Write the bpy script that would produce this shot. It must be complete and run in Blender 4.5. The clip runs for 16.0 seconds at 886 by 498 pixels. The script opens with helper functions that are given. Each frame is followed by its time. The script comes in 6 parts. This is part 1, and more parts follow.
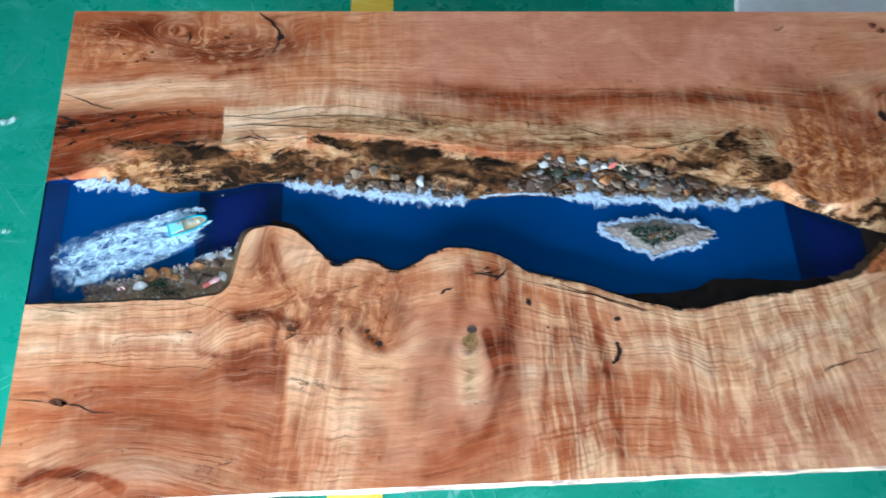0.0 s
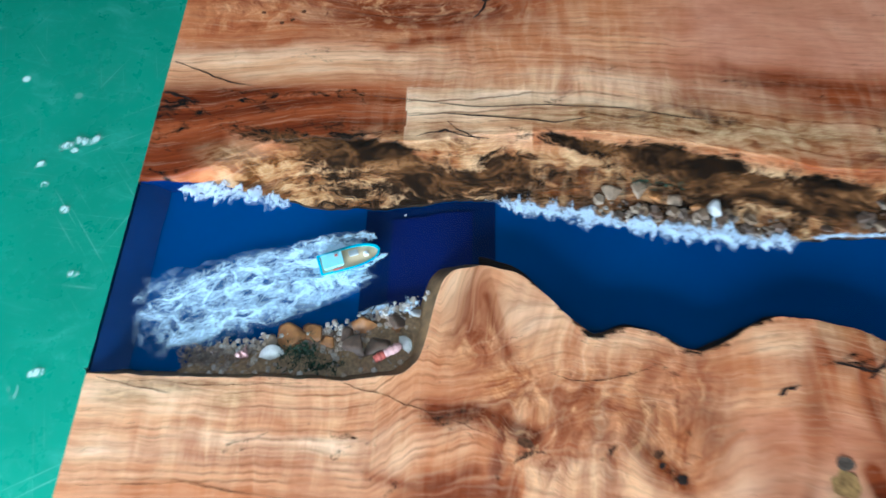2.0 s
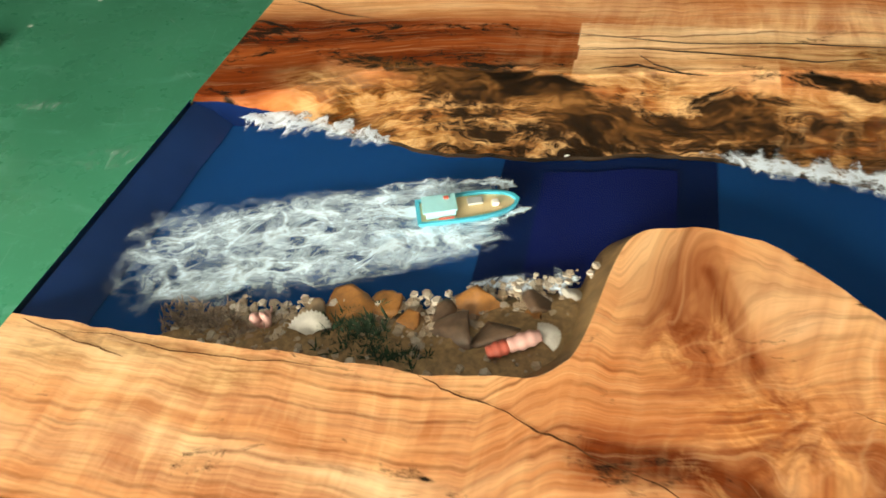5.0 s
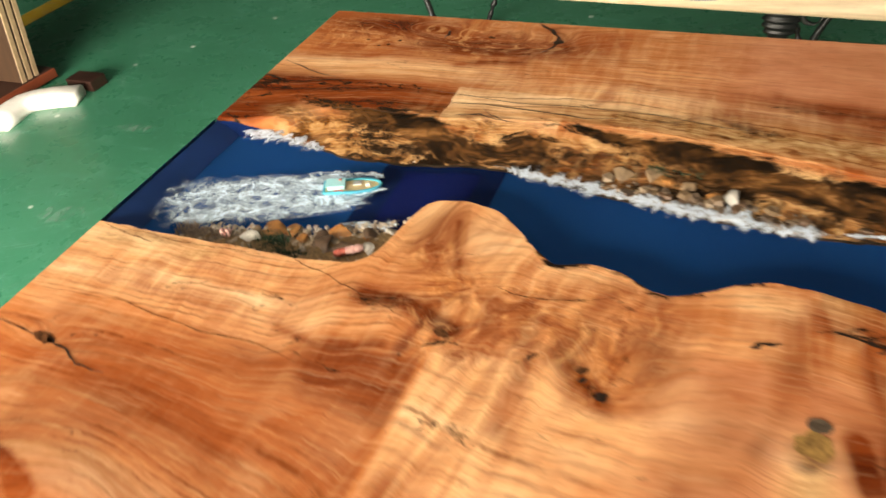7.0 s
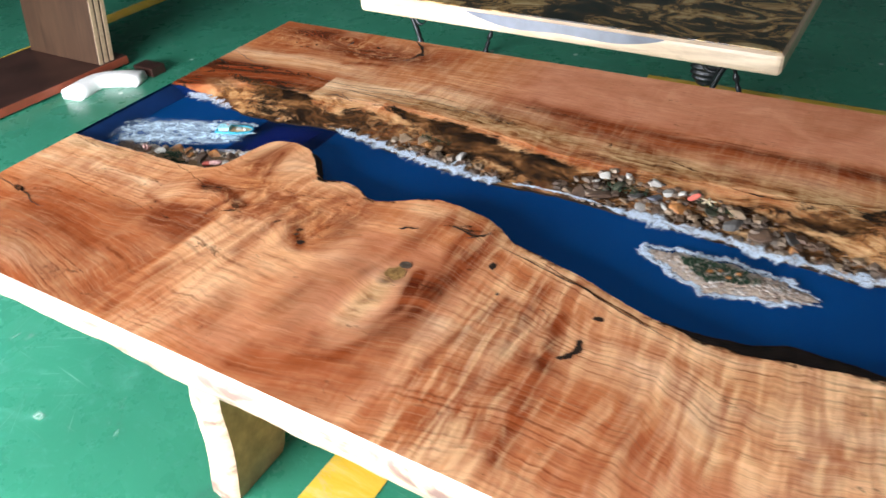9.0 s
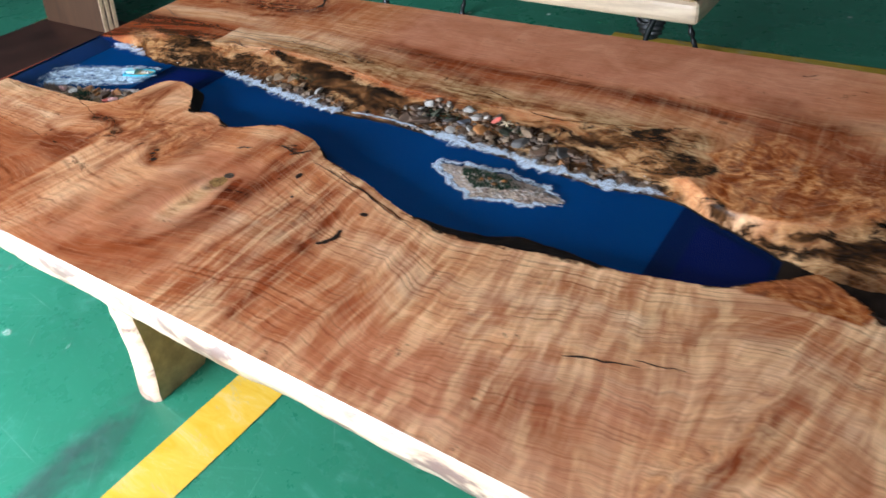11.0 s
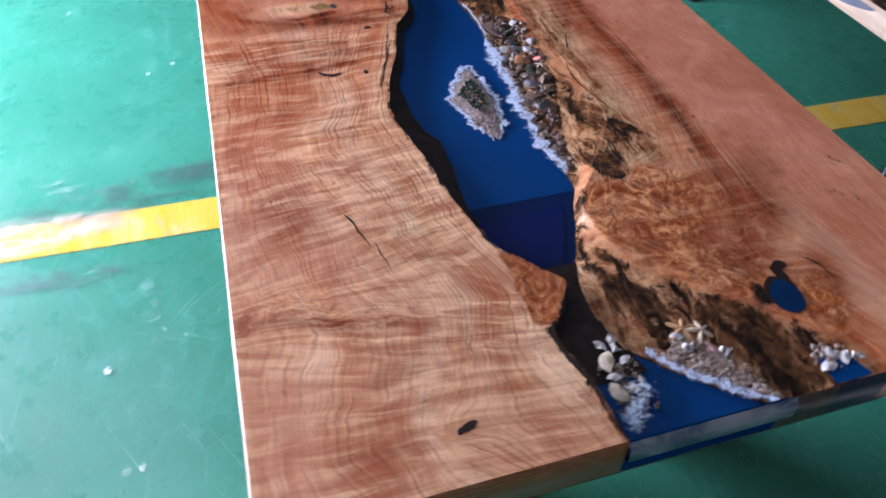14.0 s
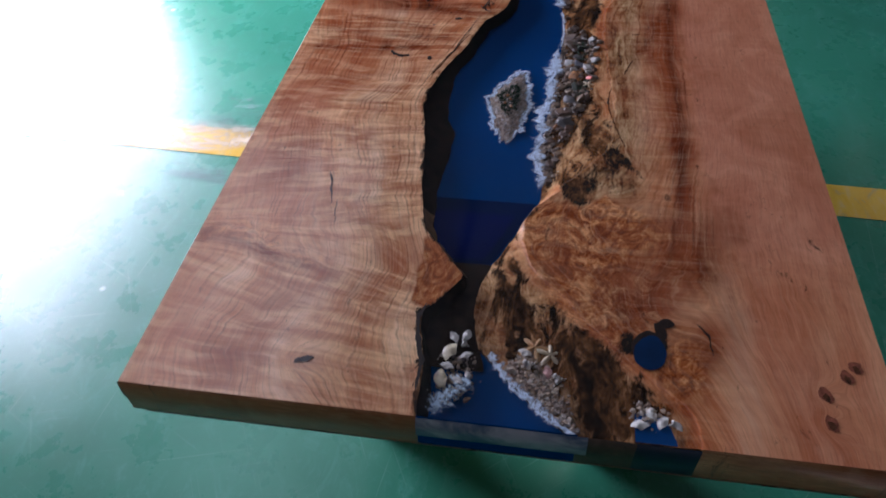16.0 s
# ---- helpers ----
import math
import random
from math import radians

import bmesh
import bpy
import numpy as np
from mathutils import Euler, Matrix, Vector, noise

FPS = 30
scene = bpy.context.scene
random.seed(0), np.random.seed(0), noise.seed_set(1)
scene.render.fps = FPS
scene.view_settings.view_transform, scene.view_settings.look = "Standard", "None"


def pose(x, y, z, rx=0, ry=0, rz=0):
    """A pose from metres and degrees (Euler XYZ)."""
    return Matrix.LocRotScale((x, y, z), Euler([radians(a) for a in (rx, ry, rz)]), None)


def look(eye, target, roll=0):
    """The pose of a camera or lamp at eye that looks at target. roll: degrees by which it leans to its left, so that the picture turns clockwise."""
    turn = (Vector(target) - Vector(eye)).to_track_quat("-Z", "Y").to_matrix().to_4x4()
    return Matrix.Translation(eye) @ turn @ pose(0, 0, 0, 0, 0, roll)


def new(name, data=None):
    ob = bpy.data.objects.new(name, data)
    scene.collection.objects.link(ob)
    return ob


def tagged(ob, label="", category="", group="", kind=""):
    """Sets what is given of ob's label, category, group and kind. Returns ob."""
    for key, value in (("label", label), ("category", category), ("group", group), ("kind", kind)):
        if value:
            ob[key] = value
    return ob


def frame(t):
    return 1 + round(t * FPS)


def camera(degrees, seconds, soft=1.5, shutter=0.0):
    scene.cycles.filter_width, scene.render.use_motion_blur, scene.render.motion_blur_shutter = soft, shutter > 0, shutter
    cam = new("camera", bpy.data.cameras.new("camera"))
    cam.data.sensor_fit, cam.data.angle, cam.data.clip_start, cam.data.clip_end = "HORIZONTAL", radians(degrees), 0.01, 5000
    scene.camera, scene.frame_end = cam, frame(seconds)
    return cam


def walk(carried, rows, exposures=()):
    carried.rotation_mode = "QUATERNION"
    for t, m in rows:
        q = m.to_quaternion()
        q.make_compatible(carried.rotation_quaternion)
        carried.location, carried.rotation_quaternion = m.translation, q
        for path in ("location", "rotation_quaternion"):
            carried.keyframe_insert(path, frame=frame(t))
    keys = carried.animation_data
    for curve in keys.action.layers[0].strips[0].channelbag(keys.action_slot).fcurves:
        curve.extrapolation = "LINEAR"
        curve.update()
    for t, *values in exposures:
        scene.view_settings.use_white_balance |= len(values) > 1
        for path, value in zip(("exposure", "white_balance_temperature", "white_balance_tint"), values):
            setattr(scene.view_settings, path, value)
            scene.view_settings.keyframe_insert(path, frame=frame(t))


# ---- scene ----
cam = camera(63.8, 16.0, soft=1.6, shutter=0.5)
PATH = [
    (0, (0.701, -0.057, 2.088), (0.836, 0.653, 0.224), 8.8),
    (0.5, (0.616, -0.025, 2.003), (0.7, 0.722, 0.15), 6.8),
    (1, (0.508, 0.009, 1.889), (0.544, 0.806, 0.055), 4.3),
    (1.5, (0.433, 0.05, 1.749), (0.469, 0.899, -0.061), 4.0),
    (2, (0.411, 0.12, 1.539), (0.392, 1.046, -0.233), 0.7),
    (2.5, (0.404, 0.153, 1.311), (0.312, 1.236, -0.368), 0.8),
    (3, (0.372, 0.161, 1.145), (0.184, 1.381, -0.428), -0.2),
    (3.5, (0.346, 0.184, 1.06), (0.039, 1.453, -0.455), -3.2),
    (3.7, (0.332, 0.191, 1.029), (0.015, 1.516, -0.435), -2.7),
    (5.8, (0.48, 0.053, 1.146), (-0.05, 1.411, -0.224), -8.5),
    (6, (0.507, 0.032, 1.154), (-0.039, 1.409, -0.19), -8.1),
    (6.5, (0.596, -0.027, 1.239), (-0.052, 1.337, -0.072), -8.6),
    (7, (0.722, -0.146, 1.279), (0.071, 1.234, -0.014), -6.9),
    (7.5, (0.881, -0.286, 1.357), (0.2, 1.132, 0.122), -6.0),
    (8, (0.987, -0.351, 1.387), (0.294, 1.079, 0.172), -5.2),
    (8.5, (1.156, -0.358, 1.365), (0.382, 1.032, 0.153), -4.8),
    (9, (1.332, -0.374, 1.395), (0.477, 0.969, 0.185), -4.4),
    (9.5, (1.46, -0.381, 1.401), (0.557, 0.928, 0.189), -5.4),
    (10, (1.525, -0.387, 1.389), (0.642, 0.91, 0.148), -5.5),
    (10.2, (1.549, -0.38, 1.372), (0.684, 0.919, 0.12), -5.2),
    (12.3, (2.231, -0.195, 1.397), (0.986, 0.744, 0.144), -8.7),
    (12.5, (2.264, -0.16, 1.391), (1.007, 0.732, 0.116), -7.0),
    (13, (2.326, -0.063, 1.401), (0.993, 0.606, 0.068), -5.2),
    (13.5, (2.353, -0.025, 1.451), (1.004, 0.532, 0.084), -4.0),
    (14, (2.344, 0.094, 1.478), (0.985, 0.5, 0.068), 0.4),
    (14.5, (2.349, 0.236, 1.516), (1.042, 0.456, 0.019), 1.4),
    (15, (2.421, 0.377, 1.511), (1.101, 0.376, 0.008), 2.0),
    (15.5, (2.49, 0.536, 1.527), (1.15, 0.291, 0.063), -0.7),
    (16, (2.472, 0.557, 1.577), (1.114, 0.302, 0.130), -2.8),
]
# exposure, colour balance along the walk: seconds, stops, kelvin, tint
LIGHT = [(0.0, 0.19, 5050, 5), (0.7, 0.14, 5200, 4), (1.5, 0.14, 5150, 3), (2.2, 0.19, 5050, 3), (2.7, 0.42, 5100, 1), (3.7, 0.28, 5900, 2), (5.8, 0.14, 10300, 12), (7.0, 0.17, 9300, 16), (8.5, 0.22, 6900, 17), (10.2, -0.07, 6200, 15), (12.5, -0.07, 5750, 25), (14.0, 0.0, 5650, 36), (15.0, 0.14, 5500, 31), (15.5, -0.3, 5500, 29), (16.0, -0.85, 5750, 31)]
walk(cam, [(t, look(eye, target, roll)) for t, eye, target, roll in PATH], LIGHT)

# ---- world and light ----
world = bpy.data.worlds.new("sky")
scene.world = world
world.use_nodes = True
wn = world.node_tree.nodes
sky = wn.new("ShaderNodeTexSky")
sky.sky_type, sky.sun_disc = "NISHITA", False
sky.sun_elevation, sky.sun_rotation = radians(42), radians(215)
world.node_tree.links.new(sky.outputs[0], wn["Background"].inputs[0])
wn["Background"].inputs[1].default_value = 0.15

sun = new("sun", bpy.data.lights.new("sun", "SUN"))
sun.data.energy, sun.data.angle, sun.data.color = 1.0, radians(12), (1.0, 0.96, 0.9)
sun.matrix_world = look((-3, -8, 9), (-2.0, -4.5, 0))


def area_lamp(name, m, w, h, watts, color):
    lamp = new(name, bpy.data.lights.new(name, "AREA"))
    lamp.data.shape, lamp.data.size, lamp.data.size_y = "RECTANGLE", w, h
    lamp.data.energy, lamp.data.color = watts, color
    lamp.matrix_world = m
    return lamp


area_lamp("door_daylight", look((-0.95, -2.58, 1.08), (-0.95, 0, 1.08)), 2.9, 2.05, 730, (0.92, 0.97, 1.0))
# added overhead fill for an evenly lit table top; no skylight is known
area_lamp("overhead_fill", look((-0.4, -1.8, 4.5), (-0.4, -1.8, 0)), 5.4, 1.5, 75, (0.95, 0.98, 1.0))


# ---- materials ----
class Nodes:
    """A node material with short calls."""

    def __init__(self, name):
        self.mat = bpy.data.materials.new(name)
        self.mat.use_nodes = True
        self.t = self.mat.node_tree
        self.b = self.t.nodes["Principled BSDF"]

    def n(self, kind, **inputs):
        node = self.t.nodes.new("ShaderNode" + kind)
        for key, value in inputs.items():
            self.put(node, key, value)
        return node

    def put(self, node, key, value):
        slot = node.inputs[int(key[1:]) if key[0] == "i" and key[1:].isdigit() else key]
        if isinstance(value, bpy.types.NodeSocket):
            self.t.links.new(value, slot)
        else:
            slot.default_value = value

    def set(self, **inputs):
        for key, value in inputs.items():
            self.put(self.b, key.replace("_", " "), value)
        return self

    def math(self, op, a, b=0.0, clamp=False):
        m = self.n("Math", i0=a, i1=b)
        m.operation, m.use_clamp = op, clamp
        return m.outputs[0]

    def mix(self, fac, a, b, mode="MIX"):
        m = self.t.nodes.new("ShaderNodeMix")
        m.data_type, m.blend_type = "RGBA", mode
        for slot, value in ((m.inputs[0], fac), (m.inputs[6], a), (m.inputs[7], b)):
            if isinstance(value, bpy.types.NodeSocket):
                self.t.links.new(value, slot)
            else:
                slot.default_value = value if isinstance(value, float) else (*value, 1.0)
        return m.outputs[2]

    def ramp(self, fac, *stops):
        r = self.n("ValToRGB", Fac=fac)
        e = r.color_ramp.elements
        while len(e) < len(stops):
            e.new(0.5)
        for k, (pos, col) in enumerate(stops):
            e[k].position = pos
            e[k].color = (col, col, col, 1) if isinstance(col, (int, float)) else (*col, 1)
        return r.outputs[0]

    def pos(self, scale=(1, 1, 1), source=None):
        if source is None:
            source = self.n("TexCoord").outputs["Object"]
        m = self.n("Mapping", Vector=source)
        m.inputs["Scale"].default_value = scale
        return m.outputs[0]

    def noise(self, vec, scale=5.0, detail=4.0, rough=0.55, dist=0.0):
        return self.n("TexNoise", Vector=vec, Scale=scale, Detail=detail, Roughness=rough, Distortion=dist).outputs["Fac"]

    def bump(self, height, strength=0.3, dist=0.002):
        self.t.links.new(self.n("Bump", Height=height, Strength=strength, Distance=dist).outputs[0], self.b.inputs["Normal"])
        return self


def wood_material():
    m = Nodes("figured_wood")
    guv = m.n("Attribute")
    guv.attribute_name = "guv"
    g = guv.outputs["Vector"]
    tone = m.n("Attribute")
    tone.attribute_name = "tone"
    sep = m.n("SeparateColor", Color=tone.outputs["Color"])
    red, bark, gold, pale = sep.outputs[0], sep.outputs[1], sep.outputs[2], tone.outputs["Alpha"]
    fig = m.n("Attribute")
    fig.attribute_name = "figure"
    fsep = m.n("SeparateXYZ", Vector=fig.outputs["Vector"])
    rings, curly, flame = fsep.outputs[0], fsep.outputs[1], fsep.outputs[2]
    # grain coordinates that waver where the wood is curly
    wav = m.noise(m.pos((38, 4, 1), g), 1.0, 2, 0.5)
    wav2 = m.noise(m.pos((9, 11, 1), g), 1.0, 3, 0.55)
    shift = m.math("ADD", m.math("MULTIPLY", m.math("SUBTRACT", wav, 0.5), m.math("ADD", 0.005, m.math("MULTIPLY", curly, 0.016))), m.math("MULTIPLY", m.math("SUBTRACT", wav2, 0.5), m.math("ADD", 0.012, m.math("MULTIPLY", flame, 0.07))))
    side = m.math("MULTIPLY", m.math("SUBTRACT", m.noise(m.pos((11, 12, 3), g), 1.0, 3, 0.55), 0.5), m.math("ADD", 0.01, m.math("MULTIPLY", flame, 0.12)))
    g = m.n("VectorMath", i0=g, i1=m.n("CombineXYZ", X=side, Y=shift).outputs[0]).outputs[0]
    v = m.n("SeparateXYZ", Vector=g).outputs[1]
    broad = m.noise(m.pos((1.5, 13, 1), g), 1.0, 5, 0.6, 0.4)
    c = m.ramp(broad, (0.32, (0.36, 0.118, 0.050)), (0.44, (0.50, 0.200, 0.090)), (0.54, (0.60, 0.282, 0.140)), (0.68, (0.77, 0.455, 0.255)))
    rag = m.math("SUBTRACT", m.noise(m.pos((6, 22, 1), g), 1.0, 5, 0.62, 0.3), 0.5)
    # pale sapwood, and sheen painted into the near slab's right end
    cream = m.ramp(m.noise(m.pos((2.2, 26, 1), g), 1.0, 5, 0.6), (0.34, (0.60, 0.310, 0.160)), (0.48, (0.77, 0.49, 0.29)), (0.62, (0.90, 0.68, 0.46)))
    c = m.mix(m.math("ADD", pale, m.math("MULTIPLY", rag, m.math("MULTIPLY", pale, 2.0)), True), c, cream)
    # fine streaks along the grain
    streaks = m.noise(m.pos((6, 120, 1), g), 1.0, 4, 0.6, 0.2)
    c = m.mix(m.ramp(streaks, (0.34, 0.28), (0.48, 0.0)), c, m.mix(0.5, c, (0.20, 0.05, 0.018)))
    c = m.mix(m.ramp(streaks, (0.54, 0.0), (0.68, 0.26)), c, m.mix(0.5, c, (0.88, 0.60, 0.36)))
    # large uneven patches
    macro = m.noise(m.pos((7, 10, 1), g), 1.0, 4, 0.6, 1.0)
    c = m.mix(m.ramp(macro, (0.50, 0.0), (0.64, 0.50)), c, m.mix(0.65, c, (0.33, 0.100, 0.045)))
    c = m.mix(m.ramp(macro, (0.34, 0.45), (0.47, 0.0)), c, m.mix(0.5, c, (0.90, 0.64, 0.42)))
    # calm pinkish tan wood with faint clouds
    still = m.n("Attribute")
    still.attribute_name = "quiet"
    hush = m.ramp(m.noise(m.pos((6, 7, 2), g), 1.0, 6, 0.62, 1.2), (0.32, (0.46, 0.195, 0.115)), (0.52, (0.56, 0.262, 0.163)), (0.70, (0.66, 0.350, 0.230)))
    c = m.mix(still.outputs["Fac"], c, hush)
    # red-brown heart zones
    streak = m.noise(m.pos((1.6, 30, 1), g), 1.0, 6, 0.64, 0.4)
    heart = m.ramp(streak, (0.34, (0.075, 0.016, 0.006)), (0.48, (0.19, 0.050, 0.020)), (0.63, (0.34, 0.110, 0.046)))
    c = m.mix(m.math("ADD", m.math("MULTIPLY", red, 1.15), m.math("MULTIPLY", rag, m.math("MULTIPLY", red, 1.7)), True), c, heart)
    # tan and olive spalted bank, drawn out along the grain
    drift = m.n("VectorMath", i0=m.pos((1, 1, 1)), i1=m.n("CombineXYZ", X=m.math("MULTIPLY", m.math("SUBTRACT", m.noise(m.pos((9, 14, 5)), 1.0, 4, 0.6), 0.5), 0.05), Y=m.math("MULTIPLY", m.math("SUBTRACT", m.noise(m.pos((8, 12, 8)), 1.0, 4, 0.6), 0.5), 0.06)).outputs[0]).outputs[0]
    swirl = m.math("ADD", m.math("ADD", m.math("MULTIPLY", m.noise(m.pos((10, 36, 1), drift), 1.0, 7, 0.70, 0.8), 0.5), m.math("MULTIPLY", m.noise(m.pos((40, 130, 1), drift), 1.0, 4, 0.6, 0.8), 0.22)), m.math("MULTIPLY", m.noise(m.pos((6, 14, 3), drift), 1.0, 3, 0.6, 0.8), 0.28))
    tan = m.ramp(swirl, (0.40, (0.020, 0.012, 0.007)), (0.45, (0.12, 0.058, 0.022)), (0.49, (0.31, 0.175, 0.080)), (0.57, (0.56, 0.39, 0.22)))
    c = m.mix(m.math("ADD", gold, m.math("MULTIPLY", rag, m.math("MULTIPLY", gold, 1.8)), True), c, tan)
    # orange-brown mottled burl
    knot = m.n("Attribute")
    knot.attribute_name = "burl"
    eyes = m.math("ADD", m.math("MULTIPLY", m.noise(m.pos((22, 27, 1)), 1.0, 5, 0.62, 2.6), 0.80), m.math("MULTIPLY", m.noise(m.pos((75, 110, 1)), 1.0, 4, 0.65, 2.0), 0.20))
    burl = m.ramp(eyes, (0.37, (0.120, 0.030, 0.010)), (0.46, (0.29, 0.090, 0.028)), (0.53, (0.46, 0.180, 0.062)), (0.62, (0.70, 0.380, 0.175)))
    c = m.mix(m.math("ADD", knot.outputs["Fac"], m.math("MULTIPLY", rag, m.math("MULTIPLY", knot.outputs["Fac"], 1.5)), True), c, burl)
    # curl: soft red-brown and pale bands across the grain
    curl = m.noise(m.pos((15, 2.4, 1), g), 1.0, 6, 0.66, 1.1)
    band = m.noise(m.pos((11, 3.2, 4), g), 1.0, 5, 0.62, 0.9)
    c = m.mix(m.math("MULTIPLY", m.ramp(band, (0.50, 0.0), (0.62, 0.60)), curly), c, m.mix(0.6, c, (0.86, 0.58, 0.37)))
    c = m.mix(m.math("MULTIPLY", m.ramp(band, (0.36, 0.55), (0.47, 0.0)), curly), c, m.mix(0.55, c, (0.34, 0.100, 0.045)))
    fine = m.noise(m.pos((78, 6, 1), g), 1.0, 5, 0.62, 0.7)
    flock = m.ramp(m.noise(m.pos((7, 6, 7), g), 1.0, 4, 0.6, 0.6), (0.42, 0.15), (0.58, 1.0))
    brown = m.math("MULTIPLY", m.ramp(curl, (0.47, 0.0), (0.62, 0.80)), curly)
    c = m.mix(brown, c, m.mix(0.6, c, (0.29, 0.080, 0.034)))
    light = m.math("MULTIPLY", m.math("MULTIPLY", m.ramp(fine, (0.50, 0.0), (0.62, 0.75)), curly), flock)
    c = m.mix(light, c, m.mix(0.60, c, (0.90, 0.66, 0.44)))
    ripple = m.noise(m.pos((62, 9, 3), g), 1.0, 3, 0.55, 0.5)
    c = m.mix(m.math("MULTIPLY", m.ramp(ripple, (0.50, 0.0), (0.63, 0.85)), curly), c, m.mix(0.60, c, (0.96, 0.71, 0.43)))
    c = m.mix(m.math("MULTIPLY", m.ramp(ripple, (0.36, 0.80), (0.47, 0.0)), curly), c, m.mix(0.55, c, (0.30, 0.080, 0.032)))
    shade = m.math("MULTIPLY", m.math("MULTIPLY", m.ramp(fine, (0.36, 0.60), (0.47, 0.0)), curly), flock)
    c = m.mix(shade, c, m.mix(0.55, c, (0.27, 0.075, 0.028)))
    # mottling of crotch and burl
    mott = m.noise(m.pos((24, 17, 1), g), 1.0, 7, 0.70, 1.6)
    c = m.mix(m.math("MULTIPLY", m.ramp(mott, (0.38, 1.0), (0.50, 0.0)), flame), c, m.mix(0.8, c, (0.18, 0.045, 0.017)))
    c = m.mix(m.math("MULTIPLY", m.ramp(mott, (0.53, 0.0), (0.62, 0.9)), flame), c, m.mix(0.7, c, (0.84, 0.50, 0.26)))
    speckle = m.noise(m.pos((85, 70, 1), g), 1.0, 4, 0.65, 1.2)
    c = m.mix(m.math("MULTIPLY", m.ramp(speckle, (0.38, 0.6), (0.50, 0.0)), flame), c, m.mix(0.6, c, (0.17, 0.045, 0.018)))
    # thin dark growth lines that follow the grain
    phase = m.math("MULTIPLY", m.math("ADD", v, m.math("MULTIPLY", m.noise(m.pos((1.1, 9, 1), g), 1.0, 2), 0.06)), 96.0)
    tri = m.math("ABSOLUTE", m.math("SUBTRACT", m.math("FRACT", phase), 0.5))
    own = m.noise(m.n("CombineXYZ", X=m.math("FLOOR", phase), Y=0.37).outputs[0], 3.7, 0)
    broken = m.ramp(m.noise(m.pos((34, 70, 5), g), 1.0, 4, 0.6), (0.40, 0.25), (0.56, 1.0))
    thin = m.ramp(tri, (0.0, 1.0), (0.07, 0.8), (0.22, 0.0))
    where = m.ramp(m.noise(m.pos((9, 13, 1), g), 1.0, 5, 0.62), (0.38, 0.16), (0.54, 1.0))
    c = m.mix(m.math("MULTIPLY", m.math("MULTIPLY", m.math("MULTIPLY", thin, broken), where), m.math("MULTIPLY", m.math("MULTIPLY", rings, m.math("SUBTRACT", 1.0, m.math("MULTIPLY", flame, 0.8))), m.ramp(own, (0.40, 0.10), (0.60, 1.0)))), c, m.mix(0.66, c, (0.12, 0.030, 0.009)))
    # crisp fibres
    fade = m.math("SUBTRACT", 1.0, m.math("MULTIPLY", still.outputs["Fac"], 0.8))
    fibre = m.noise(m.pos((14, 300, 2), g), 1.0, 4, 0.65, 0.3)
    c = m.mix(m.math("MULTIPLY", fade, m.ramp(fibre, (0.36, 0.40), (0.45, 0.0))), c, m.mix(0.5, c, (0.26, 0.062, 0.018)))
    c = m.mix(m.math("MULTIPLY", fade, m.ramp(fibre, (0.54, 0.0), (0.66, 0.28))), c, m.mix(0.5, c, (0.92, 0.66, 0.42)))
    # pores
    pores = m.noise(m.pos((26, 560, 1), g), 1.0, 3, 0.6)
    c = m.mix(m.ramp(pores, (0.48, 0.0), (0.70, 0.30)), c, m.mix(0.7, c, (0.10, 0.026, 0.010)))
    # dark spalted bark
    crust = m.math("ADD", m.math("MULTIPLY", m.noise(m.pos((12, 30, 1), drift), 1.0, 9, 0.76, 0.5), 0.75), m.math("MULTIPLY", m.noise(m.pos((60, 90, 1), drift), 1.0, 5, 0.65, 0.6), 0.25))
    dark = m.ramp(crust, (0.38, (0.008, 0.006, 0.004)), (0.46, (0.026, 0.015, 0.009)), (0.53, (0.11, 0.055, 0.024)), (0.60, (0.24, 0.13, 0.06)))
    c = m.mix(m.ramp(m.math("ADD", bark, m.math("MULTIPLY", m.math("SUBTRACT", crust, 0.5), -3.6)), (0.34, 0.0), (0.62, 1.0)), c, dark)
    c = m.n("HueSaturation", Hue=0.4985, Saturation=1.06, Value=1.27, Color=c).outputs[0]
    c = m.n("Gamma", Color=c, Gamma=1.14).outputs[0]
    rough = m.ramp(m.noise(m.pos((3, 3, 3)), 1.0, 4), (0.3, 0.17), (0.7, 0.26))
    under = m.n("Attribute")
    under.attribute_name = "under"
    bare = m.math("SUBTRACT", 1.0, under.outputs["Fac"], True)
    m.set(Base_Color=c, Roughness=m.mix(under.outputs["Fac"], rough, (0.6, 0.6, 0.6)), Coat_Weight=m.math("MULTIPLY", bare, 0.3), Coat_Roughness=0.08)
    m.put(m.b, "Specular IOR Level", m.math("MULTIPLY", bare, 0.4))
    m.bump(pores, 0.06, 0.0006)
    return m.mat


def side_wood_material(stain=0.85, gain=1.0):
    m = Nodes("pale_sawn_side")
    p = m.pos((3, 3, 30))
    c = m.ramp(m.noise(p, 1.0, 5, 0.6, 0.6), (0.3, (0.36, 0.25, 0.16)), (0.55, (0.54, 0.41, 0.29)), (0.75, (0.64, 0.52, 0.39)))
    spot = m.ramp(m.noise(m.pos((7, 9, 14)), 1.0, 6, 0.68, 0.8), (0.48, 0.0), (0.58, stain))
    c = m.mix(spot, c, (0.10, 0.045, 0.045))
    c = m.n("HueSaturation", Value=gain, Color=c).outputs[0]
    m.set(Base_Color=c, Roughness=0.35)
    m.bump(m.noise(m.pos((40, 40, 160)), 1.0, 4), 0.25, 0.002)
    return m.mat


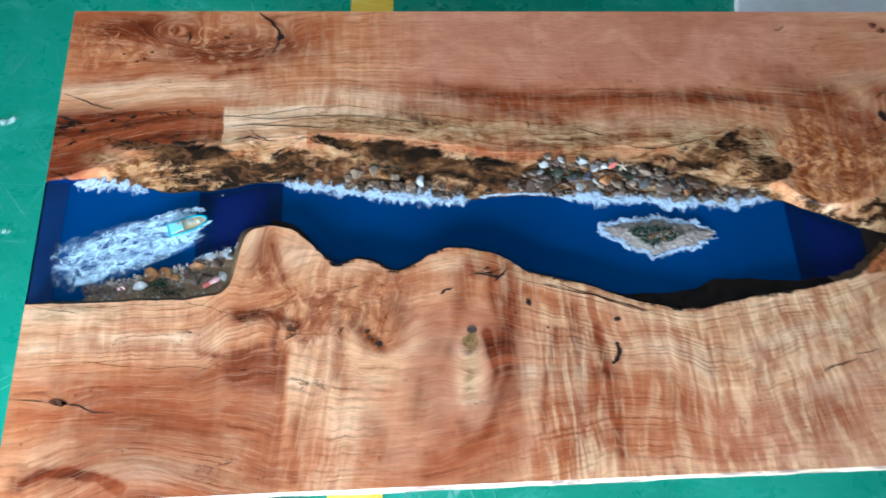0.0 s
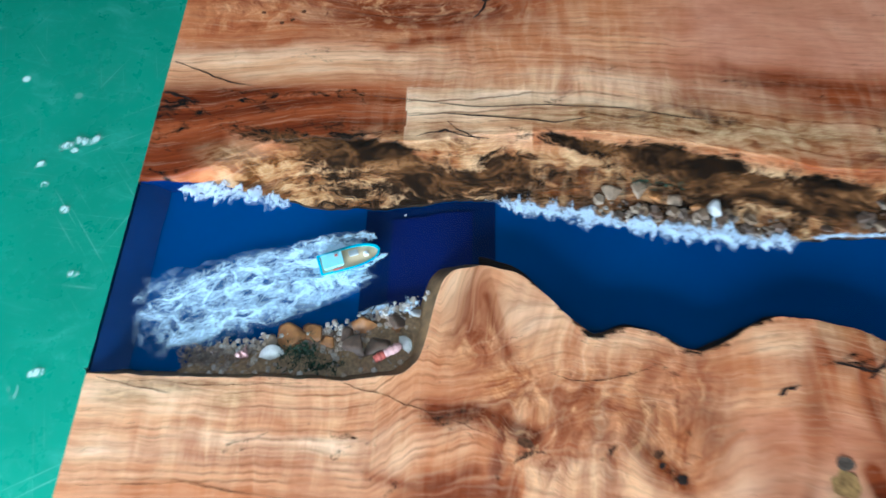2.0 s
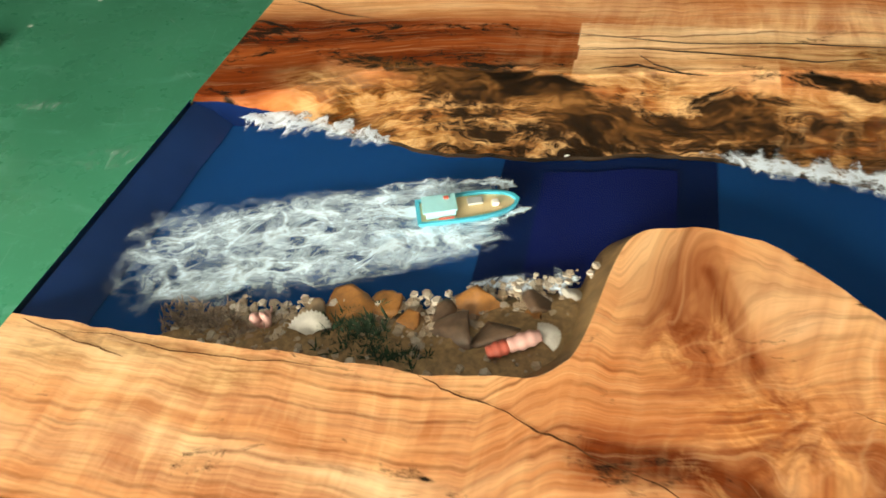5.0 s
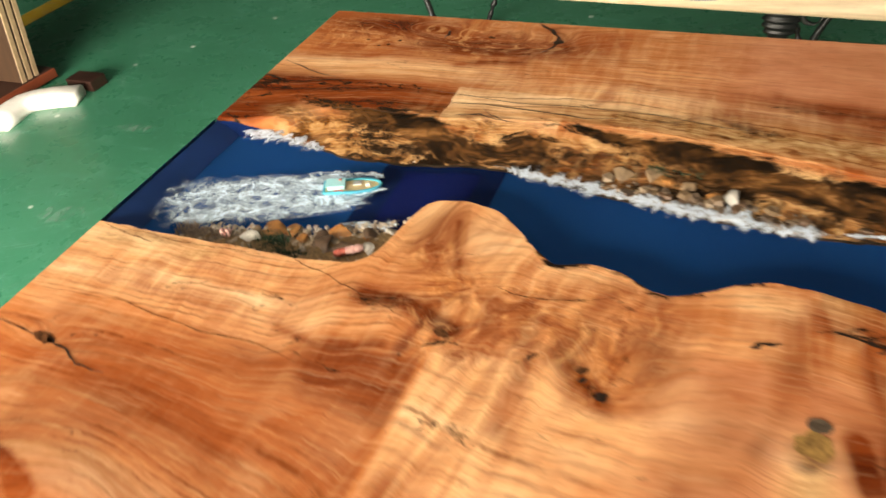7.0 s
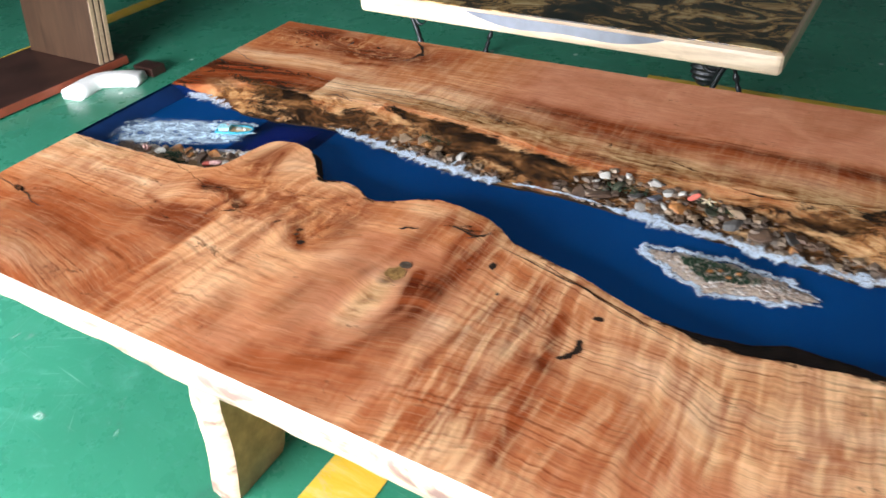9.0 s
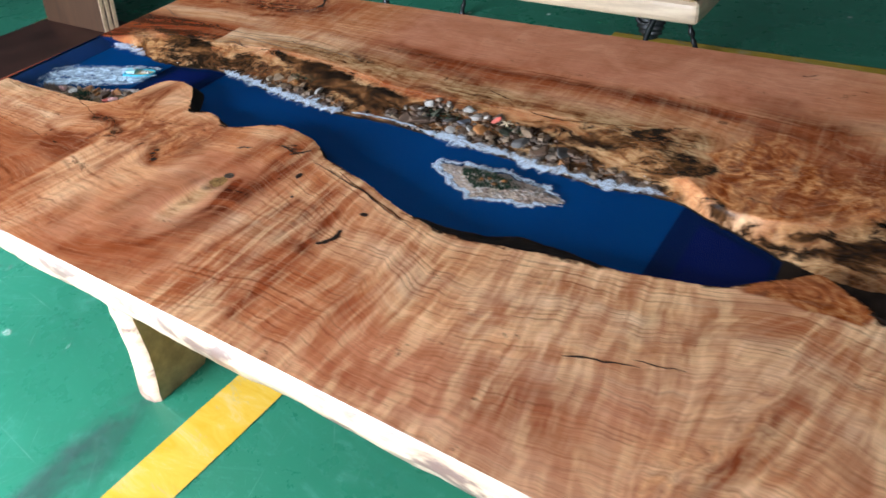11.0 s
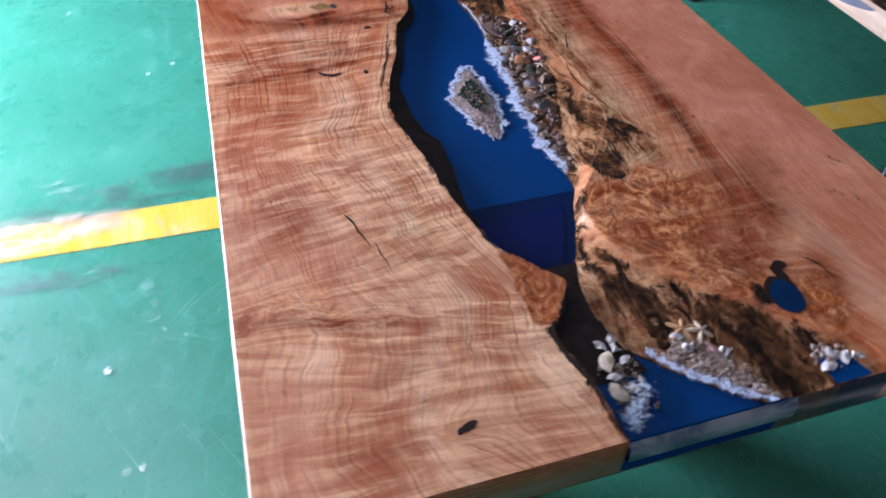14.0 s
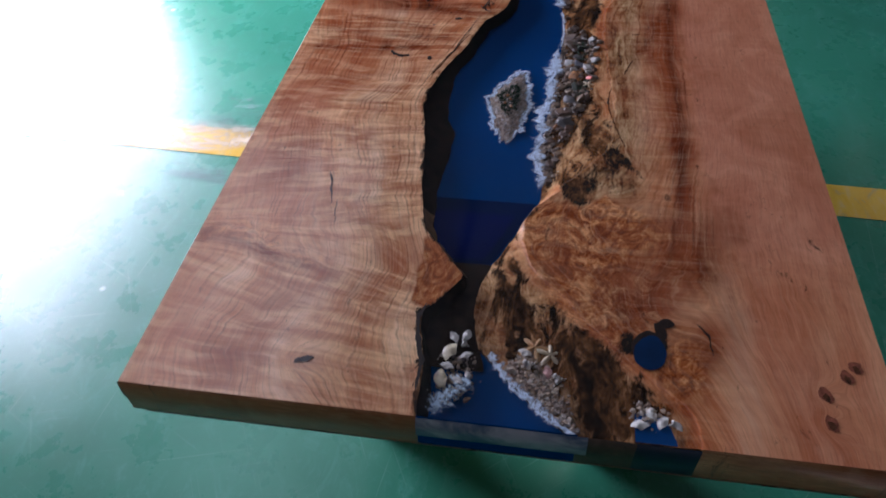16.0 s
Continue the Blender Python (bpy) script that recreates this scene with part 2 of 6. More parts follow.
def floor_material():
    m = Nodes("green_epoxy_floor")
    p = m.pos()
    c = m.ramp(m.noise(p, 0.9, 6, 0.6, 0.4), (0.3, (0.020, 0.155, 0.090)), (0.55, (0.028, 0.210, 0.126)), (0.75, (0.048, 0.27, 0.168)))
    cloud = m.ramp(m.noise(m.pos((1.0, 2.2, 1)), 2.3, 7, 0.68, 0.8), (0.55, 0.0), (0.78, 0.5))
    c = m.mix(cloud, c, (0.05, 0.30, 0.215))
    scuff = m.ramp(m.noise(m.pos((1.2, 2.0, 1)), 9.0, 8, 0.75, 1.2), (0.66, 0.0), (0.76, 0.75))
    c = m.mix(scuff, c, (0.28, 0.45, 0.38))
    dots = m.n("TexVoronoi", Vector=p, Scale=5.5, Randomness=1.0)
    spot = m.math("MULTIPLY", m.ramp(dots.outputs["Distance"], (0.045, 1.0), (0.075, 0.0)), m.ramp(m.n("SeparateColor", Color=dots.outputs["Color"]).outputs[0], (0.60, 0.0), (0.62, 0.85)))
    c = m.mix(spot, c, (0.55, 0.68, 0.62))
    scr = m.noise(m.pos((3, 60, 1), m.n("VectorRotate", Vector=p, Angle=0.7).outputs[0]), 1.0, 5, 0.7, 0.6)
    c = m.mix(m.math("MULTIPLY", m.ramp(scr, (0.66, 0.0), (0.72, 0.6)), m.ramp(m.noise(p, 1.3, 3), (0.5, 0.0), (0.6, 1.0))), c, (0.40, 0.55, 0.48))
    for turn, where in ((-0.5, 2.1), (1.3, 1.7), (0.1, 2.9), (0.9, 3.4), (-1.1, 2.5)):
        fine = m.noise(m.pos((2.2, 150, 1), m.n("VectorRotate", Vector=p, Angle=turn).outputs[0]), 1.0, 3, 0.6, 0.3)
        c = m.mix(m.math("MULTIPLY", m.ramp(fine, (0.655, 0.0), (0.70, 0.34)), m.ramp(m.noise(p, where, 3), (0.47, 0.0), (0.58, 1.0))), c, (0.24, 0.46, 0.38))
    smear = m.ramp(m.noise(m.pos((2.5, 5, 1)), 2.0, 8, 0.72, 1.5), (0.54, 0.0), (0.70, 0.42))
    c = m.mix(smear, c, (0.10, 0.36, 0.27))
    dust = m.ramp(m.noise(p, 38.0, 6, 0.7), (0.55, 0.0), (0.72, 0.35))
    c = m.mix(dust, c, (0.09, 0.33, 0.25))
    grime = m.ramp(m.noise(m.pos((0.7, 1.6, 1)), 1.6, 6, 0.65, 0.5), (0.62, 0.0), (0.8, 0.5))
    c = m.mix(grime, c, (0.013, 0.10, 0.062))
    m.set(Base_Color=c, Roughness=m.ramp(m.noise(p, 7.0, 6, 0.65), (0.3, 0.23), (0.7, 0.35)))
    m.bump(m.noise(p, 12.0, 5, 0.6), 0.05, 0.004)
    return m.mat


def plain(name, color, rough=0.5, vary=0.25, scale=30.0, metal=0.0, bump=0.15, spec=0.5):
    m = Nodes(name)
    m.b.inputs["Specular IOR Level"].default_value = spec
    f = m.noise(m.pos(), scale, 5, 0.6)
    dark = tuple(v * (1 - vary) for v in color)
    lite = tuple(min(1.0, v * (1 + vary)) for v in color)
    m.set(Base_Color=m.ramp(f, (0.3, dark), (0.7, lite)), Roughness=rough, Metallic=metal)
    m.bump(f, bump, 0.002)
    return m.mat


def resin_sheet_material():
    """Clear cured top of the resin: see-through, with the gloss of a polished surface."""
    m = Nodes("clear_resin_top")
    out = m.t.nodes["Material Output"]
    clear = m.n("BsdfTransparent")
    clear.inputs[0].default_value = (0.97, 0.985, 1.0, 1)
    gloss = m.n("BsdfGlossy", Roughness=0.06)
    fres = m.n("Fresnel", IOR=1.5)
    mixed = m.n("MixShader", i0=fres.outputs[0], i1=clear.outputs[0], i2=gloss.outputs[0])
    m.t.links.new(mixed.outputs[0], out.inputs[0])
    return m.mat


def water_material():
    m = Nodes("blue_resin")
    p = m.pos()
    c = m.ramp(m.noise(p, 2.6, 3, 0.5, 0.3), (0.3, (0.0006, 0.042, 0.162)), (0.7, (0.0008, 0.068, 0.245)))
    m.set(Base_Color=c, Roughness=0.4)
    m.b.inputs["Specular IOR Level"].default_value = 0.0
    return m.mat


def foam_material(name="sea_foam", lacy=75.0, lo=0.42, hi=0.64, haze=0.22, dense=0.68, color=(0.74, 0.87, 1.0, 1), drawn=1.0):
    """White foam threads with open gaps: attribute 'thick' says how dense it lies."""
    m = Nodes(name)
    a = m.n("Attribute")
    a.attribute_name = "thick"
    p = m.pos((drawn, 1, 1), m.n("VectorRotate", Vector=m.n("TexCoord").outputs["Object"], Angle=radians(-19)).outputs[0])

    def threads(scale, width):
        n = m.noise(p, scale, 3, 0.55, 0.9)
        return m.ramp(m.math("ABSOLUTE", m.math("SUBTRACT", n, 0.5)), (0.0, 1.0), (width, 0.0))

    t1, t2 = threads(lacy * 0.55, 0.055), threads(lacy * 1.25, 0.075)
    clot = m.ramp(m.noise(p, lacy * 1.5, 7, 0.72, 0.4), (lo, 0.0), (hi, 1.0))
    veins = m.math("ADD", m.math("MULTIPLY", t1, 0.55), m.math("MULTIPLY", t2, 0.38))
    body = m.math("ADD", m.math("ADD", haze, veins), m.math("MULTIPLY", clot, dense))
    rim = m.math("MULTIPLY", m.math("SUBTRACT", m.noise(p, lacy * 0.8, 5, 0.65), 0.5), 0.9)
    thick = m.math("ADD", a.outputs["Fac"], m.math("MULTIPLY", rim, m.ramp(a.outputs["Fac"], (0.0, 0.0), (0.15, 1.0))), True)
    alpha = m.ramp(m.math("MULTIPLY", thick, body), (0.06, 0.0), (0.30, 0.34), (0.72, 0.97))
    m.set(Base_Color=color, Roughness=0.6, Alpha=alpha)
    return m.mat


WOOD = wood_material()
SIDE = side_wood_material()
PALEEDGE = side_wood_material(0.12, 1.4)
FLOOR = floor_material()
RESIN = resin_sheet_material()
BLUE = water_material()
FOAM = foam_material()
BARK = plain("dark_bark_flank", (0.024, 0.015, 0.010), 0.8, 0.7, 45, bump=0.6, spec=0.05)
# indigo tones paint the shade where a leg blocks light below the resin
INDIGO = plain("indigo_shade_under_resin", (0.002, 0.012, 0.062), 0.9, 0.2, 8, bump=0.0, spec=0.0)
INDIGO2 = plain("violet_shade_under_resin", (0.004, 0.011, 0.085), 0.9, 0.2, 8, bump=0.0, spec=0.0)
YL = Nodes("worn_yellow_line_paint")
yc = YL.ramp(YL.noise(YL.pos((3, 9, 1)), 2.0, 6, 0.65, 0.8), (0.35, (0.60, 0.37, 0.025)), (0.55, (0.66, 0.43, 0.055)), (0.70, (0.63, 0.47, 0.18)))
worn = YL.ramp(YL.noise(YL.pos((2.2, 5, 1)), 3.0, 8, 0.74, 1.0), (0.56, 0.0), (0.68, 0.7))
YL.set(Base_Color=YL.mix(worn, yc, (0.34, 0.34, 0.22)), Roughness=0.22)
YELLOW = YL.mat
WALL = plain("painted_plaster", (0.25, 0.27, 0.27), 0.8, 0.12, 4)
# dark tones of unseen surfaces, chosen to hold back bounced light
DIM = plain("low_bounce_wall_tone", (0.022, 0.042, 0.036), 0.7, 0.15, 4)
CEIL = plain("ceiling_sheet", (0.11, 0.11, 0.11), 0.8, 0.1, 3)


# ---- mesh helpers ----
def mesh_ob(name, verts, faces, material, parent=None, label="", smooth=True):
    me = bpy.data.meshes.new(name)
    me.from_pydata([tuple(map(float, v)) for v in verts], [], [tuple(map(int, f)) for f in faces])
    me.materials.append(material)
    if smooth:
        me.shade_smooth()
    ob = new(name, me)
    if parent:
        ob.parent = parent
    return tagged(ob, label)


def part(name, bm, material, parent=None, label="", smooth=False):
    me = bpy.data.meshes.new(name)
    bm.normal_update()
    bm.to_mesh(me)
    bm.free()
    me.materials.append(material)
    if smooth:
        me.shade_smooth()
    ob = new(name, me)
    if parent:
        ob.parent = parent
    return tagged(ob, label)


def box(x0, x1, y0, y1, z0, z1, bevel=0.0, segments=2):
    bm = bmesh.new()
    bmesh.ops.create_cube(bm, size=1.0)
    for v in bm.verts:
        v.co = Vector(((x0 + x1) / 2 + v.co.x * (x1 - x0), (y0 + y1) / 2 + v.co.y * (y1 - y0), (z0 + z1) / 2 + v.co.z * (z1 - z0)))
    if bevel:
        bmesh.ops.bevel(bm, geom=bm.edges[:], offset=bevel, segments=segments, affect="EDGES", profile=0.6)
    return bm


def empty(name, label, category, group="", kind=""):
    return tagged(new(name), label, category, group, kind)


def hash2(ix, iy, seed):
    h = np.sin(ix * 127.1 + iy * 311.7 + seed * 74.7) * 43758.5453
    return h - np.floor(h)


def vnoise(x, y, seed=0.0, octaves=4):
    """Value noise of arrays, about -1 to 1."""
    x, y = np.broadcast_arrays(np.asarray(x, float), np.asarray(y, float))
    total, amp, norm = np.zeros(x.shape), 1.0, 0.0
    for o in range(octaves):
        ix, iy = np.floor(x), np.floor(y)
        fx, fy = x - ix, y - iy
        fx, fy = fx * fx * (3 - 2 * fx), fy * fy * (3 - 2 * fy)
        a, b = hash2(ix, iy, seed + o), hash2(ix + 1, iy, seed + o)
        c, d = hash2(ix, iy + 1, seed + o), hash2(ix + 1, iy + 1, seed + o)
        total += amp * ((a * (1 - fx) + b * fx) * (1 - fy) + (c * (1 - fx) + d * fx) * fy)
        norm += amp
        x, y, amp = x * 2.03 + 17.1, y * 2.03 + 9.2, amp * 0.5
    return 2 * total / norm - 1


def line_through(points, x, smooth=0.006, rough=0.0, seed=1.0):
    """A shore line y(x) through a few places, rounded, with a fine uneven edge."""
    px, py = np.array(points).reshape(-1, 2).T
    taps = np.linspace(-1.5, 1.5, 7)
    y = sum(np.interp(x + k * smooth, px, py) for k in taps) / len(taps)
    return y + rough * vnoise(x * 45, x * 0, seed, 4)


def set_attr(ob, name, kind, values):
    at = ob.data.attributes.new(name, kind, "POINT")
    key = {"FLOAT": "value", "FLOAT_VECTOR": "vector", "FLOAT_COLOR": "color"}[kind]
    at.data.foreach_set(key, np.asarray(values, np.float32).ravel())


# ---- the table's plan (metres: x along, y across from the near edge, z up) ----
LONG, WIDE, TOP, UNDER, BED = 2.0, 1.04, 0.75, 0.675, 0.722
NEAR_A = [0.0, 0.360, 0.109, 0.357, 0.203, 0.360, 0.299, 0.360, 0.362, 0.370, 0.384, 0.392, 0.389, 0.427, 0.397, 0.475, 0.409, 0.501, 0.453, 0.513, 0.499, 0.500, 0.533, 0.472,
          0.558, 0.445, 0.584, 0.425, 0.623, 0.436, 0.651, 0.433, 0.690, 0.411, 0.712, 0.408, 0.747, 0.425, 0.770, 0.442, 0.805, 0.455, 0.850, 0.452, 0.896, 0.443]
NEAR_B = [0.935, 0.424, 0.962, 0.402, 1.017, 0.386, 1.085, 0.369, 1.129, 0.352, 1.187, 0.331, 1.261, 0.315, 1.313, 0.314, 1.369, 0.326, 1.442, 0.338, 1.542, 0.350, 1.619, 0.366,
          1.655, 0.376, 1.686, 0.404, 1.722, 0.430, 1.749, 0.453, 1.779, 0.435, 1.806, 0.419, 1.822, 0.401, 1.854, 0.402, 1.894, 0.414, 1.951, 0.419, 2.0, 0.421]
FAR = [0.0, 0.621, 0.03, 0.625, 0.06, 0.628, 0.10, 0.632, 0.165, 0.616, 0.245, 0.602, 0.324, 0.604, 0.403, 0.619, 0.472, 0.624, 0.588, 0.600, 0.705, 0.583, 0.822, 0.572, 0.881, 0.576, 0.965, 0.582, 1.036, 0.578,
       1.157, 0.572, 1.301, 0.560, 1.423, 0.551, 1.475, 0.562, 1.538, 0.560, 1.600, 0.532, 1.649, 0.512, 1.685, 0.498, 1.702, 0.486, 1.743, 0.474, 1.80, 0.470, 1.86, 0.480, 1.895, 0.518, 1.937, 0.558, 1.97, 0.598, 2.0, 0.637]
CREST = [0.0, 0.625, 0.03, 0.629, 0.06, 0.634, 0.085, 0.645, 0.122, 0.668, 0.211, 0.705, 0.346, 0.696, 0.457, 0.711, 0.587, 0.723, 0.683, 0.715, 0.779, 0.700, 0.911, 0.672, 0.996, 0.668, 1.158, 0.679, 1.261, 0.690, 1.40, 0.68, 1.49, 0.62, 1.56, 0.568,
         1.605, 0.536, 1.66, 0.535, 1.72, 0.556, 1.80, 0.630, 1.88, 0.70, 1.93, 0.765, 1.96, 0.785, 2.0, 0.787]


def near_shore(x):
    return line_through(NEAR_A + NEAR_B, x, 0.005, 0.0022, 3.0)


def far_shore(x):
    return line_through(FAR, x, 0.007, 0.004, 5.0)


def crest(x):
    return np.maximum(line_through(CREST, x, 0.010, 0.006, 8.0), far_shore(x) + 0.004)


def blob(x, y, cx, cy, rx, ry, turn=0.0, wob=0.35, seed=1.0):
    """A soft oval with an uneven rim, 1 in its middle."""
    c, s = np.cos(radians(turn)), np.sin(radians(turn))
    dx, dy = (x - cx) * c + (y - cy) * s, -(x - cx) * s + (y - cy) * c
    r = np.sqrt((dx / rx) ** 2 + (dy / ry) ** 2) * (1 + wob * vnoise(x * 9 + cx * 31, y * 18 + cy * 17, seed, 3))
    return np.clip(1.35 - r, 0, 1) ** 1.0 if rx < 0.02 else np.exp(-np.minimum(r, 6) ** 2.4)


# figure of the wood: middle x, y, half lengths, turn
# near slab: lines of places, half width, strength
RED_STROKES = [
    ([0.934, 0.418, 0.917, 0.284, 0.910, 0.191, 0.871, 0.103, 0.817, 0.045, 0.753, 0.018], 0.022, 0.78), ([0.885, 0.40, 0.90, 0.30, 0.895, 0.20], 0.012, 0.6),
    ([0.829, 0.399, 0.817, 0.287, 0.794, 0.221, 0.748, 0.209, 0.732, 0.121], 0.016, 0.45), ([0.855, 0.410, 0.89, 0.402, 0.925, 0.405], 0.018, 0.65),
    ([1.010, 0.284, 0.989, 0.214, 0.970, 0.087], 0.010, 0.55), ([1.050, 0.320, 1.050, 0.200, 1.036, 0.071], 0.013, 0.65), ([1.090, 0.280, 1.100, 0.200, 1.113, 0.043], 0.012, 0.75), ([1.075, 0.20, 1.07, 0.06], 0.008, 0.6),
    ([0.458, 0.470, 0.464, 0.437, 0.486, 0.394], 0.007, 0.75), ([0.430, 0.440, 0.451, 0.425, 0.470, 0.405], 0.011, 0.45)]
RED_STROKES_LEFT = [
    ([0.050, 0.030, 0.085, 0.046, 0.122, 0.051, 0.170, 0.040, 0.213, 0.019], 0.010, 1.05), ([0.875, 0.275, 0.888, 0.205, 0.868, 0.140, 0.830, 0.108], 0.014, 0.95), ([0.402, 0.325, 0.447, 0.327, 0.480, 0.314, 0.513, 0.300], 0.010, 1.0), ([0.478, 0.315, 0.469, 0.253, 0.476, 0.235], 0.007, 0.9), ([0.330, 0.258, 0.400, 0.245, 0.450, 0.262], 0.007, 0.65),
    ([0.520, 0.128, 0.510, 0.020], 0.013, 0.45), ([0.500, 0.07, 0.487, 0.010], 0.008, 0.4), ([0.656, 0.115, 0.675, 0.060], 0.020, 0.40), ([0.622, 0.296, 0.645, 0.272, 0.670, 0.256], 0.012, 0.9), ([0.632, 0.320, 0.650, 0.400], 0.014, 0.45),
    ([0.705, 0.390, 0.712, 0.300], 0.016, 0.45), ([0.575, 0.36, 0.585, 0.28, 0.59, 0.20], 0.010, 0.5), ([0.540, 0.35, 0.545, 0.29], 0.012, 0.35), ([0.140, 0.115, 0.142, 0.035], 0.030, 0.40), ([0.09, 0.20, 0.2, 0.205, 0.3, 0.20], 0.022, 0.35)]
RED_STROKES_RIGHT = [
    ([1.726, 0.109, 1.745, 0.150, 1.766, 0.247], 0.010, 0.55), ([1.700, 0.020, 1.715, 0.080, 1.735, 0.125], 0.008, 0.45), ([1.840, 0.168, 1.833, 0.209], 0.013, 0.35), ([1.477, 0.084, 1.545, 0.113], 0.040, 0.35),
    ([1.23, 0.10, 1.21, 0.20], 0.012, 0.25), ([1.30, 0.21, 1.31, 0.13], 0.010, 0.25), ([1.935, 0.19, 1.93, 0.11], 0.012, 0.3), ([1.60, 0.30, 1.585, 0.22], 0.010, 0.3), ([1.66, 0.33, 1.65, 0.25], 0.008, 0.3)]
DARK_STROKES = [
    ([0.539, 0.378, 0.566, 0.370, 0.592, 0.384, 0.626, 0.397, 0.659, 0.389, 0.692, 0.360, 0.726, 0.366], 0.0050, 0.27), ([0.402, 0.322, 0.450, 0.322, 0.490, 0.306], 0.009, 0.27), ([0.472, 0.31, 0.470, 0.255], 0.007, 0.27),
    ([0.650, 0.270, 0.668, 0.259], 0.005, 0.28), ([0.86, 0.412, 0.90, 0.402, 0.93, 0.412], 0.012, 0.26), ([0.335, 0.255, 0.375, 0.247], 0.005, 0.26), ([0.49, 0.30, 0.51, 0.285], 0.012, 0.27)]
RED_FAR = [(0.06, 0.74, 0.10, 0.05, 0), (0.22, 0.755, 0.13, 0.035, 0), (0.36, 0.93, 0.16, 0.04, -4), (0.24, 0.985, 0.05, 0.035, 0), (0.46, 0.95, 0.03, 0.05, 20), (0.92, 0.80, 0.14, 0.03, -10), (1.68, 0.79, 0.06, 0.045, 0), (1.66, 0.68, 0.08, 0.05, 0), (0.13, 0.99, 0.1, 0.03, 0), (1.86, 0.79, 0.09, 0.035, -30)]
BARK_FAR = [(0.20, 0.69, 0.10, 0.014, -6), (0.31, 0.672, 0.10, 0.022, -10), (0.45, 0.655, 0.10, 0.022, 5), (0.60, 0.70, 0.10, 0.014, -12), (0.72, 0.672, 0.10, 0.026, -18), (0.82, 0.640, 0.09, 0.02, -10), (0.92, 0.63, 0.09, 0.02, 0),
            (1.60, 0.540, 0.06, 0.014, -38), (1.66, 0.515, 0.04, 0.014, -15), (1.53, 0.618, 0.034, 0.026, 0), (1.50, 0.595, 0.03, 0.014, 0), (1.555, 0.628, 0.012, 0.02, 0), (1.40, 0.66, 0.05, 0.012, 30), (1.44, 0.70, 0.05, 0.010, 40), (1.35, 0.645, 0.04, 0.010, 20), (1.715, 0.525, 0.03, 0.012, 20), (1.79, 0.54, 0.05, 0.010, 25), (1.785, 0.508, 0.05, 0.006, 0), (1.84, 0.530, 0.05, 0.007, 10), (1.85, 0.494, 0.03, 0.005, 0), (1.885, 0.655, 0.06, 0.022, 40), (1.95, 0.685, 0.06, 0.028, 20), (1.85, 0.705, 0.03, 0.012, 30), (1.955, 0.655, 0.04, 0.02, 0)]
GOLD_FAR = [(0.14, 0.655, 0.09, 0.022, -12), (0.40, 0.69, 0.16, 0.03, 0), (0.55, 0.675, 0.05, 0.018, -25), (0.75, 0.73, 0.3, 0.035, -4), (1.12, 0.70, 0.2, 0.04, 0), (1.32, 0.70, 0.16, 0.05, -4), (1.47, 0.68, 0.10, 0.06, -30),
            (1.62, 0.60, 0.10, 0.07, -10), (1.75, 0.60, 0.10, 0.06, 10), (1.72, 0.53, 0.08, 0.03, 20), (1.79, 0.49, 0.05, 0.02, 0), (1.87, 0.62, 0.08, 0.05, 50)]
TAN_ISLES = [(0.135, 0.655, 0.07, 0.018, -14), (0.565, 0.68, 0.05, 0.015, -22), (0.43, 0.665, 0.03, 0.012, 0), (0.64, 0.635, 0.05, 0.010, -12), (1.12, 0.665, 0.10, 0.018, 0), (1.755, 0.493, 0.024, 0.013, 0), (1.822, 0.482, 0.020, 0.010, 0), (1.856, 0.511, 0.026, 0.014, 5), (1.885, 0.503, 0.018, 0.009, 0), (1.735, 0.525, 0.02, 0.009, 20), (1.875, 0.632, 0.016, 0.010, 0)]
SWELLS_NEAR = [(0.845, 0.21, 0.045, 0.09, 0.02), (0.66, 0.28, 0.04, 0.04, 0.025), (0.50, 0.31, 0.04, 0.03, 0.03), (0.45, 0.40, 0.07, 0.07, 0.05), (1.93, 0.24, 0.04, 0.03, 0.025), (1.13, 0.26, 0.05, 0.05, 0.02), (0.09, 0.17, 0.05, 0.02, 0.02)]
SWELLS_FAR = [(0.30, 0.965, 0.15, 0.045, 0.10), (0.22, 0.99, 0.04, 0.02, 0.04), (0.45, 0.975, 0.03, 0.03, 0.03), (1.60, 0.66, 0.10, 0.05, 0.05), (1.80, 0.745, 0.08, 0.05, 0.05), (1.90, 0.955, 0.02, 0.02, 0.03), (1.945, 0.95, 0.02, 0.02, 0.03)]


def total(x, y, ovals, seed):
    out = np.zeros(x.shape)
    for k, (cx, cy, rx, ry, turn) in enumerate(ovals):
        out = np.maximum(out, blob(x, y, cx, cy, rx, ry, turn, 0.4, seed + k))
    return out


def strokes(x, y, lines, seed):
    """Soft streaks along lines of places: each is (places, half width, strength)."""
    out = np.zeros(x.shape)
    bend_x, bend_y = 0.008 * vnoise(x * 14, y * 14, seed, 3), 0.006 * vnoise(x * 14, y * 14, seed + 4, 3)
    ragged = 1 + 0.7 * vnoise(x * 34, y * 34, seed + 9, 4)
    for places, half, strength in lines:
        p = np.array(places).reshape(-1, 2)
        near_d = np.full(x.shape, 9.0)
        for (ax, ay), (bx, by) in zip(p, p[1:]):
            dx, dy = bx - ax, by - ay
            k = np.clip(((x + bend_x - ax) * dx + (y + bend_y - ay) * dy) / (dx * dx + dy * dy), 0, 1)
            near_d = np.minimum(near_d, np.hypot(x + bend_x - ax - k * dx, y + bend_y - ay - k * dy))
        out = np.maximum(out, strength * np.exp(-np.minimum(near_d * ragged / (1.25 * half), 5) ** 1.6))
    return out


